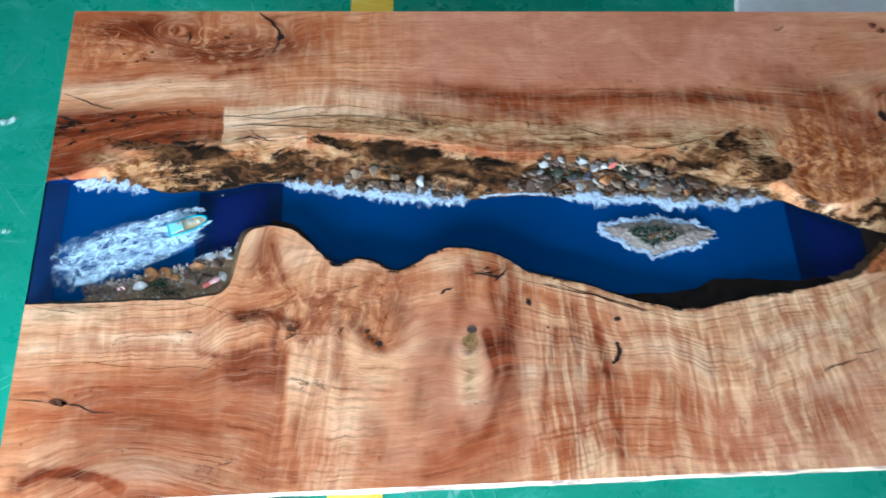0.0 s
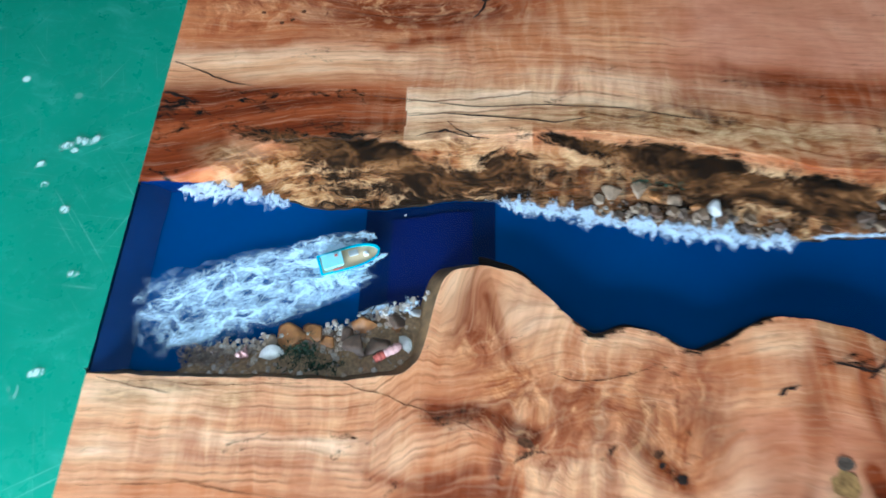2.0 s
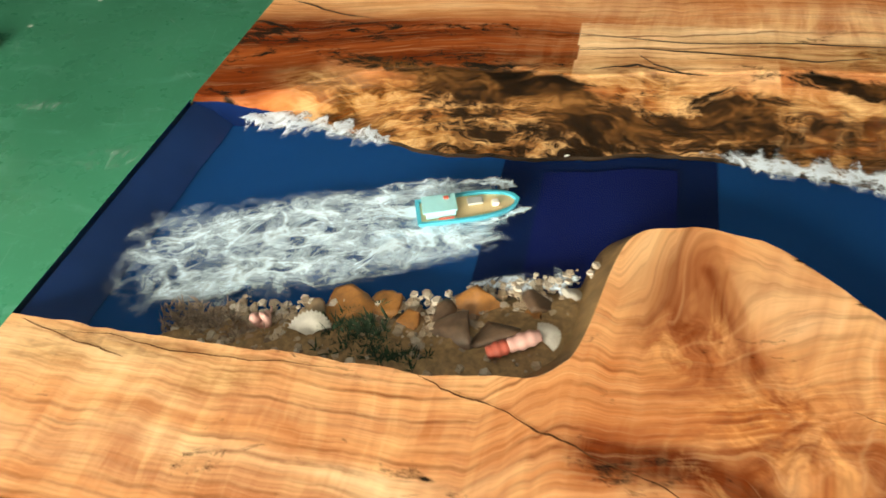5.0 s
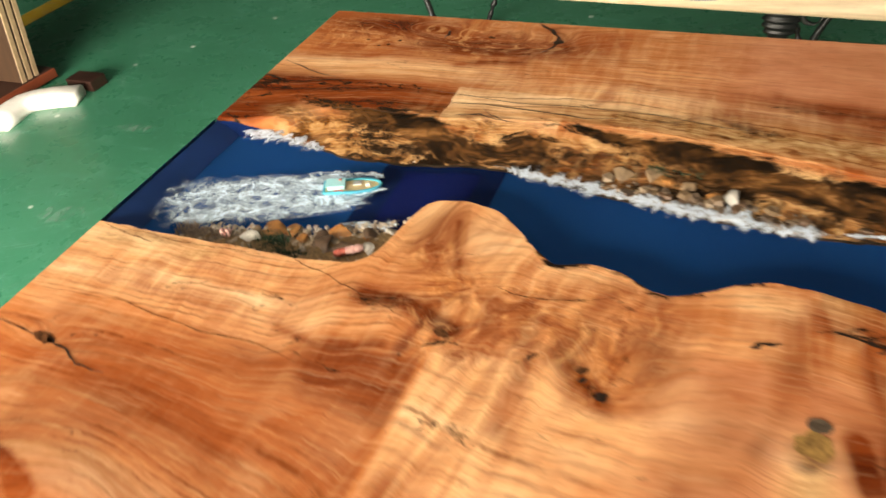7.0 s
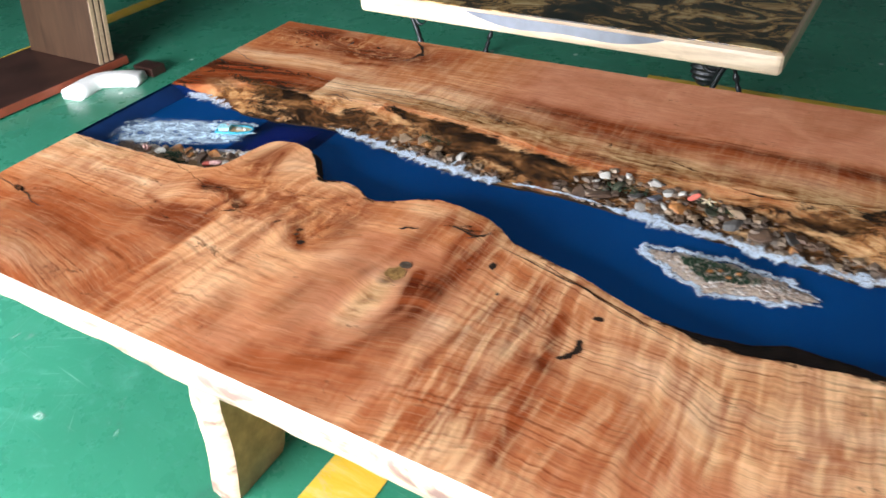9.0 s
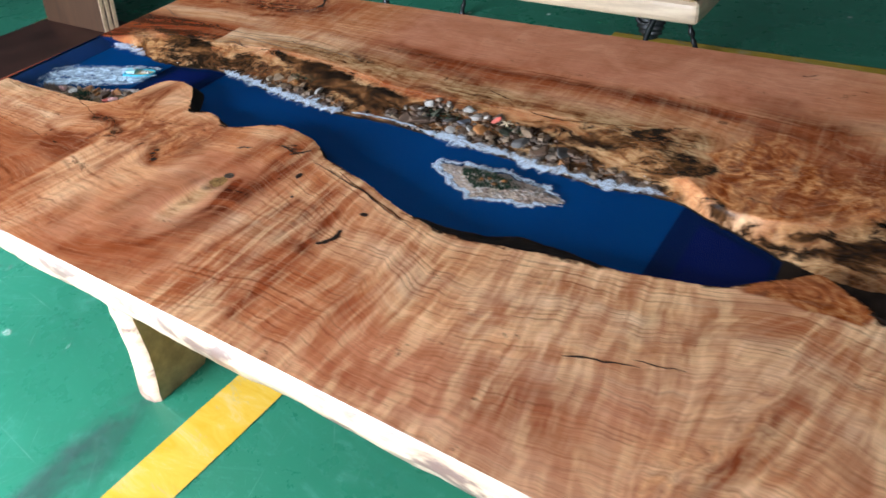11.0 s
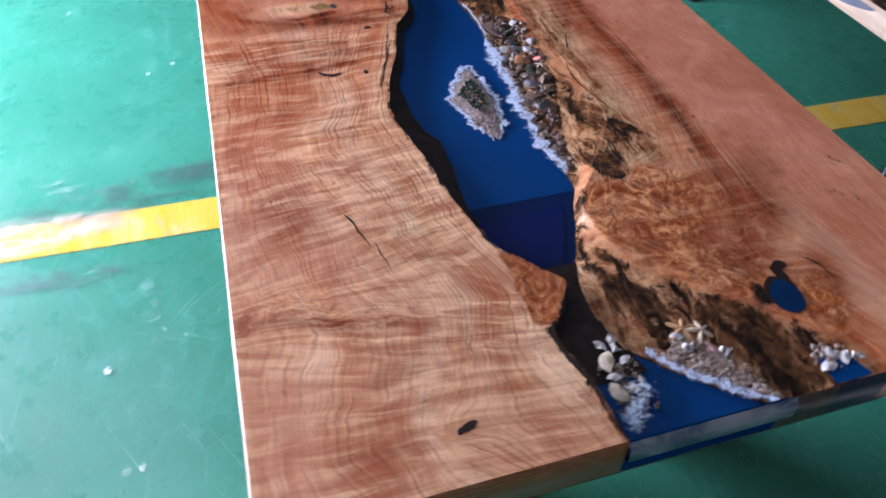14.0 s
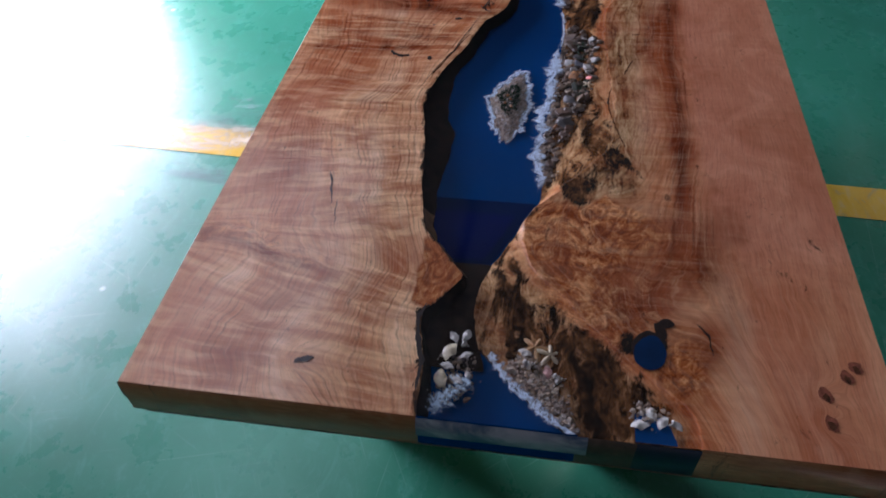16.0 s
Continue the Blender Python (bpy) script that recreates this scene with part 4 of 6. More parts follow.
strip("near_bank", [at_z(xs, near_y, TOP), at_z(xs, near_y + 0.004 + 0.004 * vnoise(xs * 30, xs * 0, 2.0), TOP - 0.012), at_z(xs, near_y + 0.012 + 0.045 * np.exp(-((xs - 1.36) / 0.16) ** 2) + 0.016 * np.exp(-((xs - 0.45) / 0.08) ** 2) + 0.008 * vnoise(xs * 14, xs * 0, 3.0), BED + 0.0012 - 0.003 * (np.exp(-((xs - 1.36) / 0.22) ** 2) < 0.2))], BARK, table, "dark bark bank under clear resin")
fx_ = np.linspace(1.60, 1.735, 60)
fy_ = near_shore(fx_)
strip("near_bank", [at_z(fx_, fy_, TOP - 0.0012), at_z(fx_, fy_ + 0.008 + 0.004 * vnoise(fx_ * 60, fx_ * 0, 5.0), TOP - 0.012), at_z(fx_, fy_ + 0.016 + 0.010 * vnoise(fx_ * 45, fx_ * 0, 8.0), BED + 0.006)], OLIVE, table, "olive tan bark fringe under clear resin")
xs, near_y = xs_all, near_all
for here, stuff_, words in ((xs < 0.121, INDIGO, "dark blue resin against the cut end of the bank"), (xs > 0.119, BARK, "dark bark bank under clear resin")):
    strip("far_bank", [at_z(xs[here], far_y[here], TOP - bank(xs[here], far_y[here])), at_z(xs[here], far_y[here] - 0.004, BED - 0.004)], stuff_, table, words)
# sloped band paints the reflected and refracted look of the end face
ENDTINT = plain("refracted_end_tint", (0.008, 0.040, 0.150), 0.4, 0.35, 9, bump=0.0, spec=0.2)
ye = np.linspace(float(near_y[0]) - 0.004, float(far_y[0]) + 0.002, 40)
strip("refraction_band", [at_z(0 * ye + 0.0015, ye, TOP - 0.004), at_z(0 * ye + 0.018, ye, TOP - 0.012), at_z(0.034 + 0.002 * vnoise(ye * 20, ye * 0, 4.0, 2), ye, BED + 0.001)], ENDTINT, table, "blue band painting the refracted end face of the resin")
strip("resin_bed", [at_z(xs, near_y - 0.01, BED), at_z(xs, far_y + 0.01, BED)], BLUE, table, "deep blue tinted resin like open sea")
dim_x = np.linspace(1.70, 1.905, 50)
strip("channel_bed", [at_z(dim_x, near_shore(dim_x) - 0.002, BED + 0.004), at_z(dim_x, far_shore(dim_x) + 0.004 - 0.03 * np.clip((dim_x - 1.86) / 0.045, 0, 1), BED + 0.004)], BARK, table, "dark bark bed of the narrow channel")
resin_top = strip("resin_top", [at_z(xs, near_y, TOP - 0.0005), at_z(xs, crest_y + 0.004, TOP - 0.0005)], RESIN, table, "clear glossy resin surface")
resin_top.visible_shadow = False


DUSK = plain("brown_bark_end", (0.085, 0.048, 0.027), 0.35, 0.6, 40)
NIGHT = plain("dark_blue_resin_end", (0.002, 0.012, 0.040), 0.3, 0.4, 30)


def end_faces(name, x, outward):
    n0 = 0 if x < 1 else -1
    for a, b, mat, nm in ((0.0, near_y[n0], WOOD, "end_grain"), (crest_y[n0], WIDE, WOOD, "end_grain"), (near_y[n0], far_y[n0], BLUE, "resin_end"), (far_y[n0], far_y[n0] + 0.075 if x > 1 else crest_y[n0], DUSK if x > 1 else WOOD, "bark_end"), (far_y[n0] + 0.075, crest_y[n0], NIGHT, "pool_end")):
        if nm == "pool_end" and x < 1:
            continue
        y = np.linspace(a, b, 30)
        rows = [at_z(y * 0 + x, y, TOP - (0.0 if nm not in ("bark_end", "pool_end") else 0.004)), at_z(y * 0 + x + outward * 0.003, y, TOP - 0.006), at_z(y * 0 + x + outward * 0.002, y, UNDER + 0.008), at_z(y * 0 + x - outward * 0.006, y, UNDER)]
        ob = strip(nm, rows, mat, table, {"end_grain": "reddish brown end of the slab", "resin_end": "cut blue resin end", "bark_end": "brown bark showing in the cut end", "pool_end": "dark blue resin of the small pool"}.get(nm, ""))
        if mat is WOOD:
            co = np.array(rows).reshape(-1, 3)
            set_attr(ob, "guv", "FLOAT_VECTOR", np.stack([co[:, 1] * 2, co[:, 2] * 1.2 + co[:, 1] * 0.1, co[:, 0] * 0 + 9], -1))
            set_attr(ob, "tone", "FLOAT_COLOR", np.stack([co[:, 0] * 0 + 0.28, co[:, 0] * 0 + 0.05, co[:, 0] * 0, co[:, 0] * 0], -1))
            set_attr(ob, "under", "FLOAT", co[:, 0] * 0 + 0.25)
            set_attr(ob, "burl", "FLOAT", co[:, 0] * 0)
            set_attr(ob, "quiet", "FLOAT", co[:, 0] * 0)
            set_attr(ob, "figure", "FLOAT_VECTOR", np.stack([co[:, 0] * 0 + 0.5, co[:, 0] * 0, co[:, 0] * 0], -1))


# pale blotches paint the light that the cut edge reflects
EDGESHEEN = Nodes("edge_reflection_tint")
fr = EDGESHEEN.noise(EDGESHEEN.pos((1, 9, 22)), 1.0, 5, 0.6, 0.6)
EDGESHEEN.set(Base_Color=EDGESHEEN.ramp(fr, (0.36, (0.010, 0.045, 0.14)), (0.45, (0.13, 0.17, 0.25)), (0.56, (0.48, 0.47, 0.52))), Roughness=0.28)
yb = np.linspace(float(near_y[-1]), 0.645, 60)
strip("resin_chamfer", [at_z(yb * 0 + 2.0015, yb, TOP - 0.002), at_z(yb * 0 + 2.008, yb, TOP - 0.012), at_z(yb * 0 + 2.009, yb, TOP - 0.034), at_z(yb * 0 + 2.0, yb, TOP - 0.038)], EDGESHEEN.mat, table, "cut edge of the resin with a pale reflection painted on")
end_faces("left", 0.0, -1)
end_faces("right", LONG, 1)

# ---- the room ----
floor_bm = box(-9, 9, -14, 8, -0.12, 0.0)
tagged(part("floor", floor_bm, FLOOR), "glossy scuffed green epoxy workshop floor", "floor", kind="structure")
# walls and ceiling stay out of view; their tones steer the bounced light
tagged(part("wall_north", box(-9, 9, 7.0, 7.2, 0, 4.6), DIM), "unseen dark workshop wall toned to damp bounce", "wall", kind="structure")
tagged(part("wall_west", box(-7.2, -7.0, -2.8, 7.2, 0, 4.6), DIM), "unseen dark workshop wall toned to damp bounce", "wall", kind="structure")
# paler than the other walls so that it throws light on the table end
BOUNCEWALL = plain("bounce_wall_tone", (0.46, 0.46, 0.45), 0.8, 0.08, 4)
tagged(part("wall_east", box(6.0, 6.2, -2.8, 7.2, 0, 4.6), BOUNCEWALL), "unseen pale workshop wall toned to bounce light", "wall", kind="structure")
for nm, a in (("wall_south", (-7.2, -2.5, -2.8, -2.6, 0, 4.6)), ("wall_south_east", (1.1, 6.2, -2.8, -2.6, 0, 4.6)), ("wall_south_top", (-2.5, 1.1, -2.8, -2.6, 2.15, 4.6))):
    tagged(part(nm, box(*a), WALL), "unseen pale workshop wall toned to bounce light beside the open door", "wall", kind="structure")
tagged(part("ceiling", box(-7.2, 6.2, -2.8, 7.2, 4.6, 4.7), CEIL), "unseen dark sheet ceiling toned to damp bounce", "ceiling", kind="structure")
# slab added with the overhead fill, not a known part of the ceiling
tagged(part("fill_slab_1", box(-2.75, 1.95, -2.2, -0.1, 4.54, 4.6), CEIL), "added slab under the ceiling for the overhead fill", "skylight", kind="structure")

# ---- yellow lines and marks on the floor ----
def floor_line(x0, y0, x1, y1, width, label):
    d = Vector((x1 - x0, y1 - y0)).normalized()
    nrm = Vector((-d.y, d.x)) * width / 2
    steps = 40
    left, right = [], []
    for k in range(steps + 1):
        p = Vector((x0, y0)) + (Vector((x1, y1)) - Vector((x0, y0))) * k / steps
        w = 1 + 0.03 * noise.noise(Vector((k * 0.7, x0, y0)))
        left.append((p.x + nrm.x * w, p.y + nrm.y * w, 0.002))
        right.append((p.x - nrm.x * w, p.y - nrm.y * w, 0.002))
    return tagged(strip("floor_line", [left, right], YELLOW, None), label, "floor marking", kind="structure")


floor_line(0.430, -3.9, 0.674, 2.60, 0.150, "worn yellow paint line across the green floor")
floor_line(0.55, 2.64, 4.5, 2.66, 0.15, "worn yellow paint line across the green floor")
floor_line(-2.72, -1.0, -2.66, 2.74, 0.14, "worn yellow paint line across the green floor")
floor_line(-2.60, 2.80, -3.6, 2.72, 0.13, "worn yellow paint line across the green floor")


def worn_material(name, color, scale, low, high):
    m = Nodes(name)
    a = m.n("Attribute")
    a.attribute_name = "thick"
    f = m.noise(m.pos((1, 0.45, 1)), scale, 7, 0.7, 0.8)
    m.set(Base_Color=(*color, 1), Roughness=0.5, Alpha=m.math("MULTIPLY", m.ramp(f, (low, 0.0), (high, 0.85)), a.outputs["Fac"]))
    return m.mat


SKID = worn_material("dark_rubbed_stain", (0.05, 0.10, 0.09), 9.0, 0.42, 0.72)


def flat_patch(name, cx, cy, rx, ry, z, material, turn=0.0, n=24, power=2.0, seed=0.0, wob=0.15, parent=None, label="", relief=0.0):
    """An uneven oval sheet, dense in its middle, thin at its rim (attribute 'thick')."""
    t = np.linspace(-1, 1, n)
    A, B = np.meshgrid(t, t, indexing="ij")
    r = np.sqrt(A ** 2 + B ** 2) * (1 + wob * vnoise(A * 3 + seed, B * 3, seed, 3))
    c, s_ = np.cos(radians(turn)), np.sin(radians(turn))
    X = cx + A * rx * c - B * ry * s_
    Y = cy + A * rx * s_ + B * ry * c
    Z = z + relief * vnoise(X * 90, Y * 90, seed, 3)
    ob = strip(name, np.stack([X, Y, Z], -1), material, parent, label)
    set_attr(ob, "thick", "FLOAT", np.clip((1 - r) * power, 0, 1))
    return ob


tagged(flat_patch("skid_mark", 0.40, -0.25, 0.10, 0.55, 0.006, SKID, 8, seed=3.0, power=2.5), "dark rubbed stain beside the yellow line", "stain", kind="structure")
tagged(flat_patch("skid_mark", 0.74, -0.55, 0.05, 0.30, 0.006, SKID, -6, seed=5.0, power=2.0), "dark rubbed stain beside the yellow line", "stain", kind="structure")

# pale patch: worn paint plus the door's glare painted over the line
GLAREWORN = worn_material("line_wear_and_glare", (0.62, 0.52, 0.38), 14.0, 0.34, 0.60)
tagged(flat_patch("wear_and_glare_patch", 0.535, -0.85, 0.10, 0.52, 0.004, GLAREWORN, 2, seed=7.0, power=3.0), "pale wear and painted glare over the yellow line", "wear", kind="structure")
WHITISH = worn_material("whitish_floor_scuff", (0.26, 0.44, 0.38), 26.0, 0.50, 0.70)
SPLASH = worn_material("dried_white_splash", (0.50, 0.64, 0.58), 60.0, 0.40, 0.55)
SCUFFS_NEAR = [(1.085, 0.056, 0.060, 0.030, 20, WHITISH), (0.863, 0.025, 0.05, 0.016, 40, WHITISH), (1.21, 0.05, 0.03, 0.012, 0, WHITISH), (0.68, -0.02, 0.10, 0.02, 30, WHITISH), (2.014, 1.023, 0.010, 0.010, 0, SPLASH), (2.074, 0.982, 0.014, 0.012, 0, SPLASH), (2.077, 0.941, 0.012, 0.010, 0, SPLASH), (2.10, 1.05, 0.010, 0.008, 0, SPLASH), (-0.60, 1.195, 0.022, 0.015, 20, SPLASH), (-0.565, 1.21, 0.026, 0.016, -30, SPLASH), (-0.53, 1.215, 0.020, 0.012, 50, SPLASH), (-0.575, 1.18, 0.014, 0.010, 0, SPLASH), (-0.651, 1.134, 0.016, 0.012, 0, SPLASH), (-0.553, 1.0, 0.014, 0.012, 0, SPLASH), (-0.50, 0.58, 0.020, 0.012, 10, SPLASH), (-0.484, 0.825, 0.016, 0.010, 0, SPLASH), (-0.624, 1.074, 0.012, 0.010, 0, SPLASH), (-0.54, 0.54, 0.014, 0.03, 20, WHITISH)]
SCUFFS_FAR = [(-0.318, -0.311, 0.018, 0.010, 0, SPLASH), (1.106, -0.407, 0.016, 0.012, 0, SPLASH), (1.404, -0.356, 0.014, 0.012, 0, SPLASH), (1.405, -0.323, 0.014, 0.010, 0, SPLASH), (0.336, -0.541, 0.16, 0.05, 60, WHITISH), (0.732, -0.461, 0.012, 0.05, 15, WHITISH), (-0.119, 0.29, 0.008, 0.09, 35, WHITISH), (-0.041, 0.191, 0.008, 0.08, 40, WHITISH), (-0.10, 0.24, 0.006, 0.08, 38, WHITISH), (-0.247, 0.105, 0.02, 0.012, 0, SPLASH), (-0.56, 0.274, 0.05, 0.02, 30, WHITISH), (-1.18, 1.06, 0.10, 0.05, 20, WHITISH), (-0.925, 1.368, 0.12, 0.05, 10, WHITISH), (-1.29, 1.57, 0.10, 0.04, 0, WHITISH), (0.93, -0.30, 0.16, 0.03, 10, WHITISH)]
for k, (sx, sy, rx, ry, tn, mat) in enumerate(SCUFFS_NEAR + SCUFFS_FAR):
    tagged(flat_patch("scuff_mark", sx, sy, rx, ry, 0.0045, mat, tn, n=14, seed=20.0 + k, power=2.2, wob=0.5), "whitish scuff on the green floor", "stain", kind="structure")

# ---- legs of the table ----
LEGWOOD = side_wood_material()
LEGWOOD.name = "pale_live_edge_leg"
TAN = plain("sawn_tan_leg_face", (0.47, 0.33, 0.18), 0.5, 0.3, 22)


def slab_leg(x0, x1, shade0, shade1, foot, label):
    """A thick upright slab with wavy live edges, two feet and an arch between them, and dark sheets that paint its
    shade into the resin.
    """
    zs = np.linspace(0, UNDER, 24)
    lo = foot + 0.006 * np.cos(zs * 9) + 0.008 * vnoise(zs * 14, zs * 0, x0 * 7, 3) + 0.17 * zs
    hi = WIDE + 0.02 - lo + 0.012 * vnoise(zs * 9, zs * 0, 9 + x0, 2)
    across = np.linspace(0, 1, 61)
    arch = 0.20 * np.clip(1 - (np.abs(across - 0.5) / 0.285) ** 3, 0, 1) ** 0.6
    up = np.linspace(0, 1, 14)
    for x, turn in ((x1, 1), (x0, -1)):
        Z = arch[:, None] + (UNDER - arch[:, None]) * up[None, :]
        low_y, high_y = np.interp(Z, zs, lo) + 0.018, np.interp(Z, zs, hi) - 0.018
        grid = np.stack([0 * Z + x, low_y + (high_y - low_y) * across[:, None], Z], -1)
        strip("leg_face", grid[::turn], TAN, table, label if turn > 0 else "")
    foot_y = lo[0] + 0.018 + (hi[0] - lo[0] - 0.036) * across
    strip("leg_arch", [np.stack([across * 0 + x0, foot_y, arch], -1), np.stack([across * 0 + x1, foot_y, arch], -1)], TAN, table, "sawn arch between the feet of the leg")
    for y, sgn in ((lo, 1), (hi, -1)):
        m = (x0 + x1) / 2
        rows = [np.stack([zs * 0 + xx, y + sgn * d, zs], -1) for xx, d in ((x0, 0.018), (x0 + 0.012, 0.005), (m, 0.0), (x1 - 0.012, 0.005), (x1, 0.018))]
        strip("leg_live_edge", rows if sgn > 0 else rows[::-1], LEGWOOD, table, "pale rough live edge of the leg")
    xp = np.linspace(shade0, shade1, 30)
    mid = np.linspace(shade0 + 0.035, shade1 - 0.03, 20)
    # dark sheets above the bed stand for the shade of the leg
    strip("leg_shade", [at_z(xp, near_shore(xp) + 0.004, BED + 0.0015), at_z(xp, far_shore(xp) - 0.004, BED + 0.0015)], INDIGO, table, "dark sheet painting the shade of the leg in blue resin")
    strip("leg_shade", [at_z(mid, near_shore(mid) + 0.008, BED + 0.003), at_z(mid, far_shore(mid) - 0.02, BED + 0.003)], INDIGO2, table, "violet middle of the painted leg shade under resin")


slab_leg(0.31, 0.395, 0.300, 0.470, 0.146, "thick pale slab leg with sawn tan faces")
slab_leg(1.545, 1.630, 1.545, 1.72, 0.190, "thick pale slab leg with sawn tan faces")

# ---- cracks, knots and filled holes in the wood ----
DARKFILL = plain("dark_crack_fill", (0.022, 0.012, 0.008), 0.3, 0.6, 120)
KNOT = plain("brown_knot", (0.10, 0.038, 0.016), 0.25, 0.6, 140)


def crack(points, width, slab_name="crack", seed=1.0, material=None):
    """A dark open line in the slab, uneven in width, tapering at both ends."""
    p = np.array(points).reshape(-1, 2)
    t = np.linspace(0, len(p) - 1, 14 * (len(p) - 1) + 1)
    x, y = np.interp(t, range(len(p)), p[:, 0]), np.interp(t, range(len(p)), p[:, 1])
    x = x + 0.0022 * vnoise(t * 2.6, t * 0 + 3, seed, 4)
    y = y + 0.0022 * vnoise(t * 2.6, t * 0 + 9, seed + 2, 4)
    k = t / t[-1]
    w = width * np.sqrt(np.clip(4 * k * (1 - k), 0.02, 1)) * (0.75 + 0.6 * vnoise(t * 3.7, t * 0, seed + 5, 3))
    dx, dy = np.gradient(x), np.gradient(y)
    n = np.hypot(dx, dy) + 1e-9
    return strip(slab_name, [np.stack([x - dy / n * w, y + dx / n * w, x * 0 + TOP + 0.0006], -1), np.stack([x + dy / n * w, y - dx / n * w, x * 0 + TOP + 0.0006], -1)], material or DARKFILL, table, "thin dark crack in the polished wood")


def knot(x, y, rx, ry, turn=0.0, seed=1.0, material=None, z=0.0008, name="knot", label="small dark knot in the polished wood", wob=0.45):
    n = 26
    a = np.linspace(0, 2 * np.pi, n, endpoint=False)
    r = (0.72 if name == "knot" else 1.0) * (1 + wob * vnoise(np.cos(a) * 1.7 + seed, np.sin(a) * 1.7, seed, 3))
    c, s_ = np.cos(radians(turn)), np.sin(radians(turn))
    px, py = rx * r * np.cos(a), ry * r * np.sin(a)
    verts = [(x + p * c - q * s_, y + p * s_ + q * c, TOP + z) for p, q in zip(px, py)]
    return mesh_ob(name, verts, [tuple(range(n))], material or DARKFILL, table, label)


crack([0.0, 0.181, 0.05, 0.176, 0.092, 0.170, 0.125, 0.165, 0.15, 0.152, 0.19, 0.150], 0.0014, seed=2)
knot(0.088, 0.171, 0.022, 0.008, -10, 2.0, KNOT)
knot(0.098, 0.170, 0.009, 0.005, -20, 3.5)
crack([0.290, 0.360, 0.306, 0.352, 0.335, 0.346, 0.362, 0.336, 0.388, 0.327, 0.430, 0.315, 0.47, 0.300], 0.0007, seed=4, material=KNOT)
crack([0.01, 0.355, 0.06, 0.345, 0.10, 0.338], 0.0007, seed=6, material=KNOT)
knot(0.846, 0.284, 0.014, 0.011, 0, 3.0, plain("grey_brown_knot", (0.085, 0.060, 0.042), 0.25, 0.5, 160), 0.0010, label="grey brown heart of the knot", wob=0.2)
knot(0.842, 0.262, 0.022, 0.020, 0, 5.0, plain("amber_knot", (0.30, 0.165, 0.055), 0.25, 0.55, 130), 0.0006, label="amber filled knot")
knot(0.668, 0.262, 0.008, 0.007, 0, 7.0)
knot(0.645, 0.288, 0.009, 0.006, 20, 9.0, KNOT, 0.0006)
knot(0.648, 0.276, 0.006, 0.004, 40, 4.0)
knot(0.500, 0.296, 0.012, 0.007, -20, 11.0, KNOT, 0.0006)
crack([0.787, 0.357, 0.800, 0.366, 0.815, 0.371], 0.0030, seed=10)
crack([0.862, 0.400, 0.885, 0.393, 0.910, 0.390], 0.0028, seed=12)
crack([0.895, 0.380, 0.915, 0.396, 0.925, 0.410], 0.0026, seed=14)
knot(0.962, 0.337, 0.007, 0.011, 20, 15.0)
knot(0.995, 0.284, 0.004, 0.004, 0, 16.0)
knot(1.135, 0.297, 0.010, 0.006, 0, 17.0, wob=0.3)
crack([1.129, 0.253, 1.131, 0.232, 1.121, 0.212], 0.0065, seed=18)
crack([1.121, 0.214, 1.112, 0.209], 0.0035, seed=19)
crack([1.525, 0.178, 1.550, 0.189, 1.575, 0.194, 1.612, 0.203], 0.0020, seed=20)
crack([1.600, 0.212, 1.63, 0.216, 1.66, 0.223], 0.0010, seed=21)
crack([1.938, 0.236, 1.930, 0.250, 1.926, 0.262], 0.0060, seed=22)
crack([0.95, 0.383, 1.02, 0.365, 1.10, 0.345, 1.17, 0.318, 1.23, 0.301], 0.0013, seed=24)
crack([1.02, 0.375, 1.12, 0.338, 1.20, 0.312], 0.0020, seed=25, material=KNOT)
crack([1.81, 0.404, 1.835, 0.396, 1.87, 0.400, 1.91, 0.413, 1.96, 0.414], 0.0050, seed=26)
crack([0.02, 0.236, 0.063, 0.238, 0.139, 0.243, 0.20, 0.233, 0.263, 0.227, 0.308, 0.231, 0.345, 0.226, 0.375, 0.219], 0.0007, seed=71, material=KNOT)
crack([0.53, 0.377, 0.555, 0.368, 0.59, 0.370, 0.623, 0.376, 0.66, 0.392], 0.0010, seed=73, material=KNOT)
crack([0.03, 0.350, 0.08, 0.353, 0.13, 0.348, 0.18, 0.351, 0.24, 0.353], 0.0005, seed=74, material=KNOT)
# far slab
crack([0.405, 1.036, 0.432, 1.014, 0.452, 0.985, 0.458, 0.964], 0.0048, seed=30)
crack([0.458, 0.968, 0.450, 0.945, 0.435, 0.925], 0.0020, seed=31)
knot(0.456, 0.968, 0.012, 0.010, 30, 32.0)
crack([0.254, 0.984, 0.259, 0.970, 0.255, 0.955], 0.0028, seed=33)
knot(0.338, 0.968, 0.009, 0.005, -20, 34.0, KNOT)
for k, (kx, ky) in enumerate(((0.12, 0.925), (0.15, 0.905), (0.165, 0.912), (0.18, 0.93))):
    knot(kx, ky, 0.005, 0.004, 20 * k, 40.0 + k, KNOT)
crack([0.0, 0.826, 0.045, 0.808, 0.088, 0.790, 0.13, 0.782], 0.0011, seed=35)
crack([0.0, 0.768, 0.02, 0.764, 0.045, 0.755], 0.0030, seed=36)
crack([0.28, 0.772, 0.342, 0.768, 0.443, 0.757, 0.539, 0.765, 0.635, 0.765, 0.732, 0.750, 0.80, 0.742], 0.0009, seed=37)
crack([0.34, 0.738, 0.40, 0.744, 0.47, 0.742, 0.55, 0.735, 0.60, 0.745], 0.0012, seed=38)
crack([0.36, 0.705, 0.40, 0.716, 0.422, 0.708, 0.46, 0.704], 0.0018, seed=39)
crack([0.40, 0.735, 0.42, 0.715, 0.45, 0.70], 0.0010, seed=50)
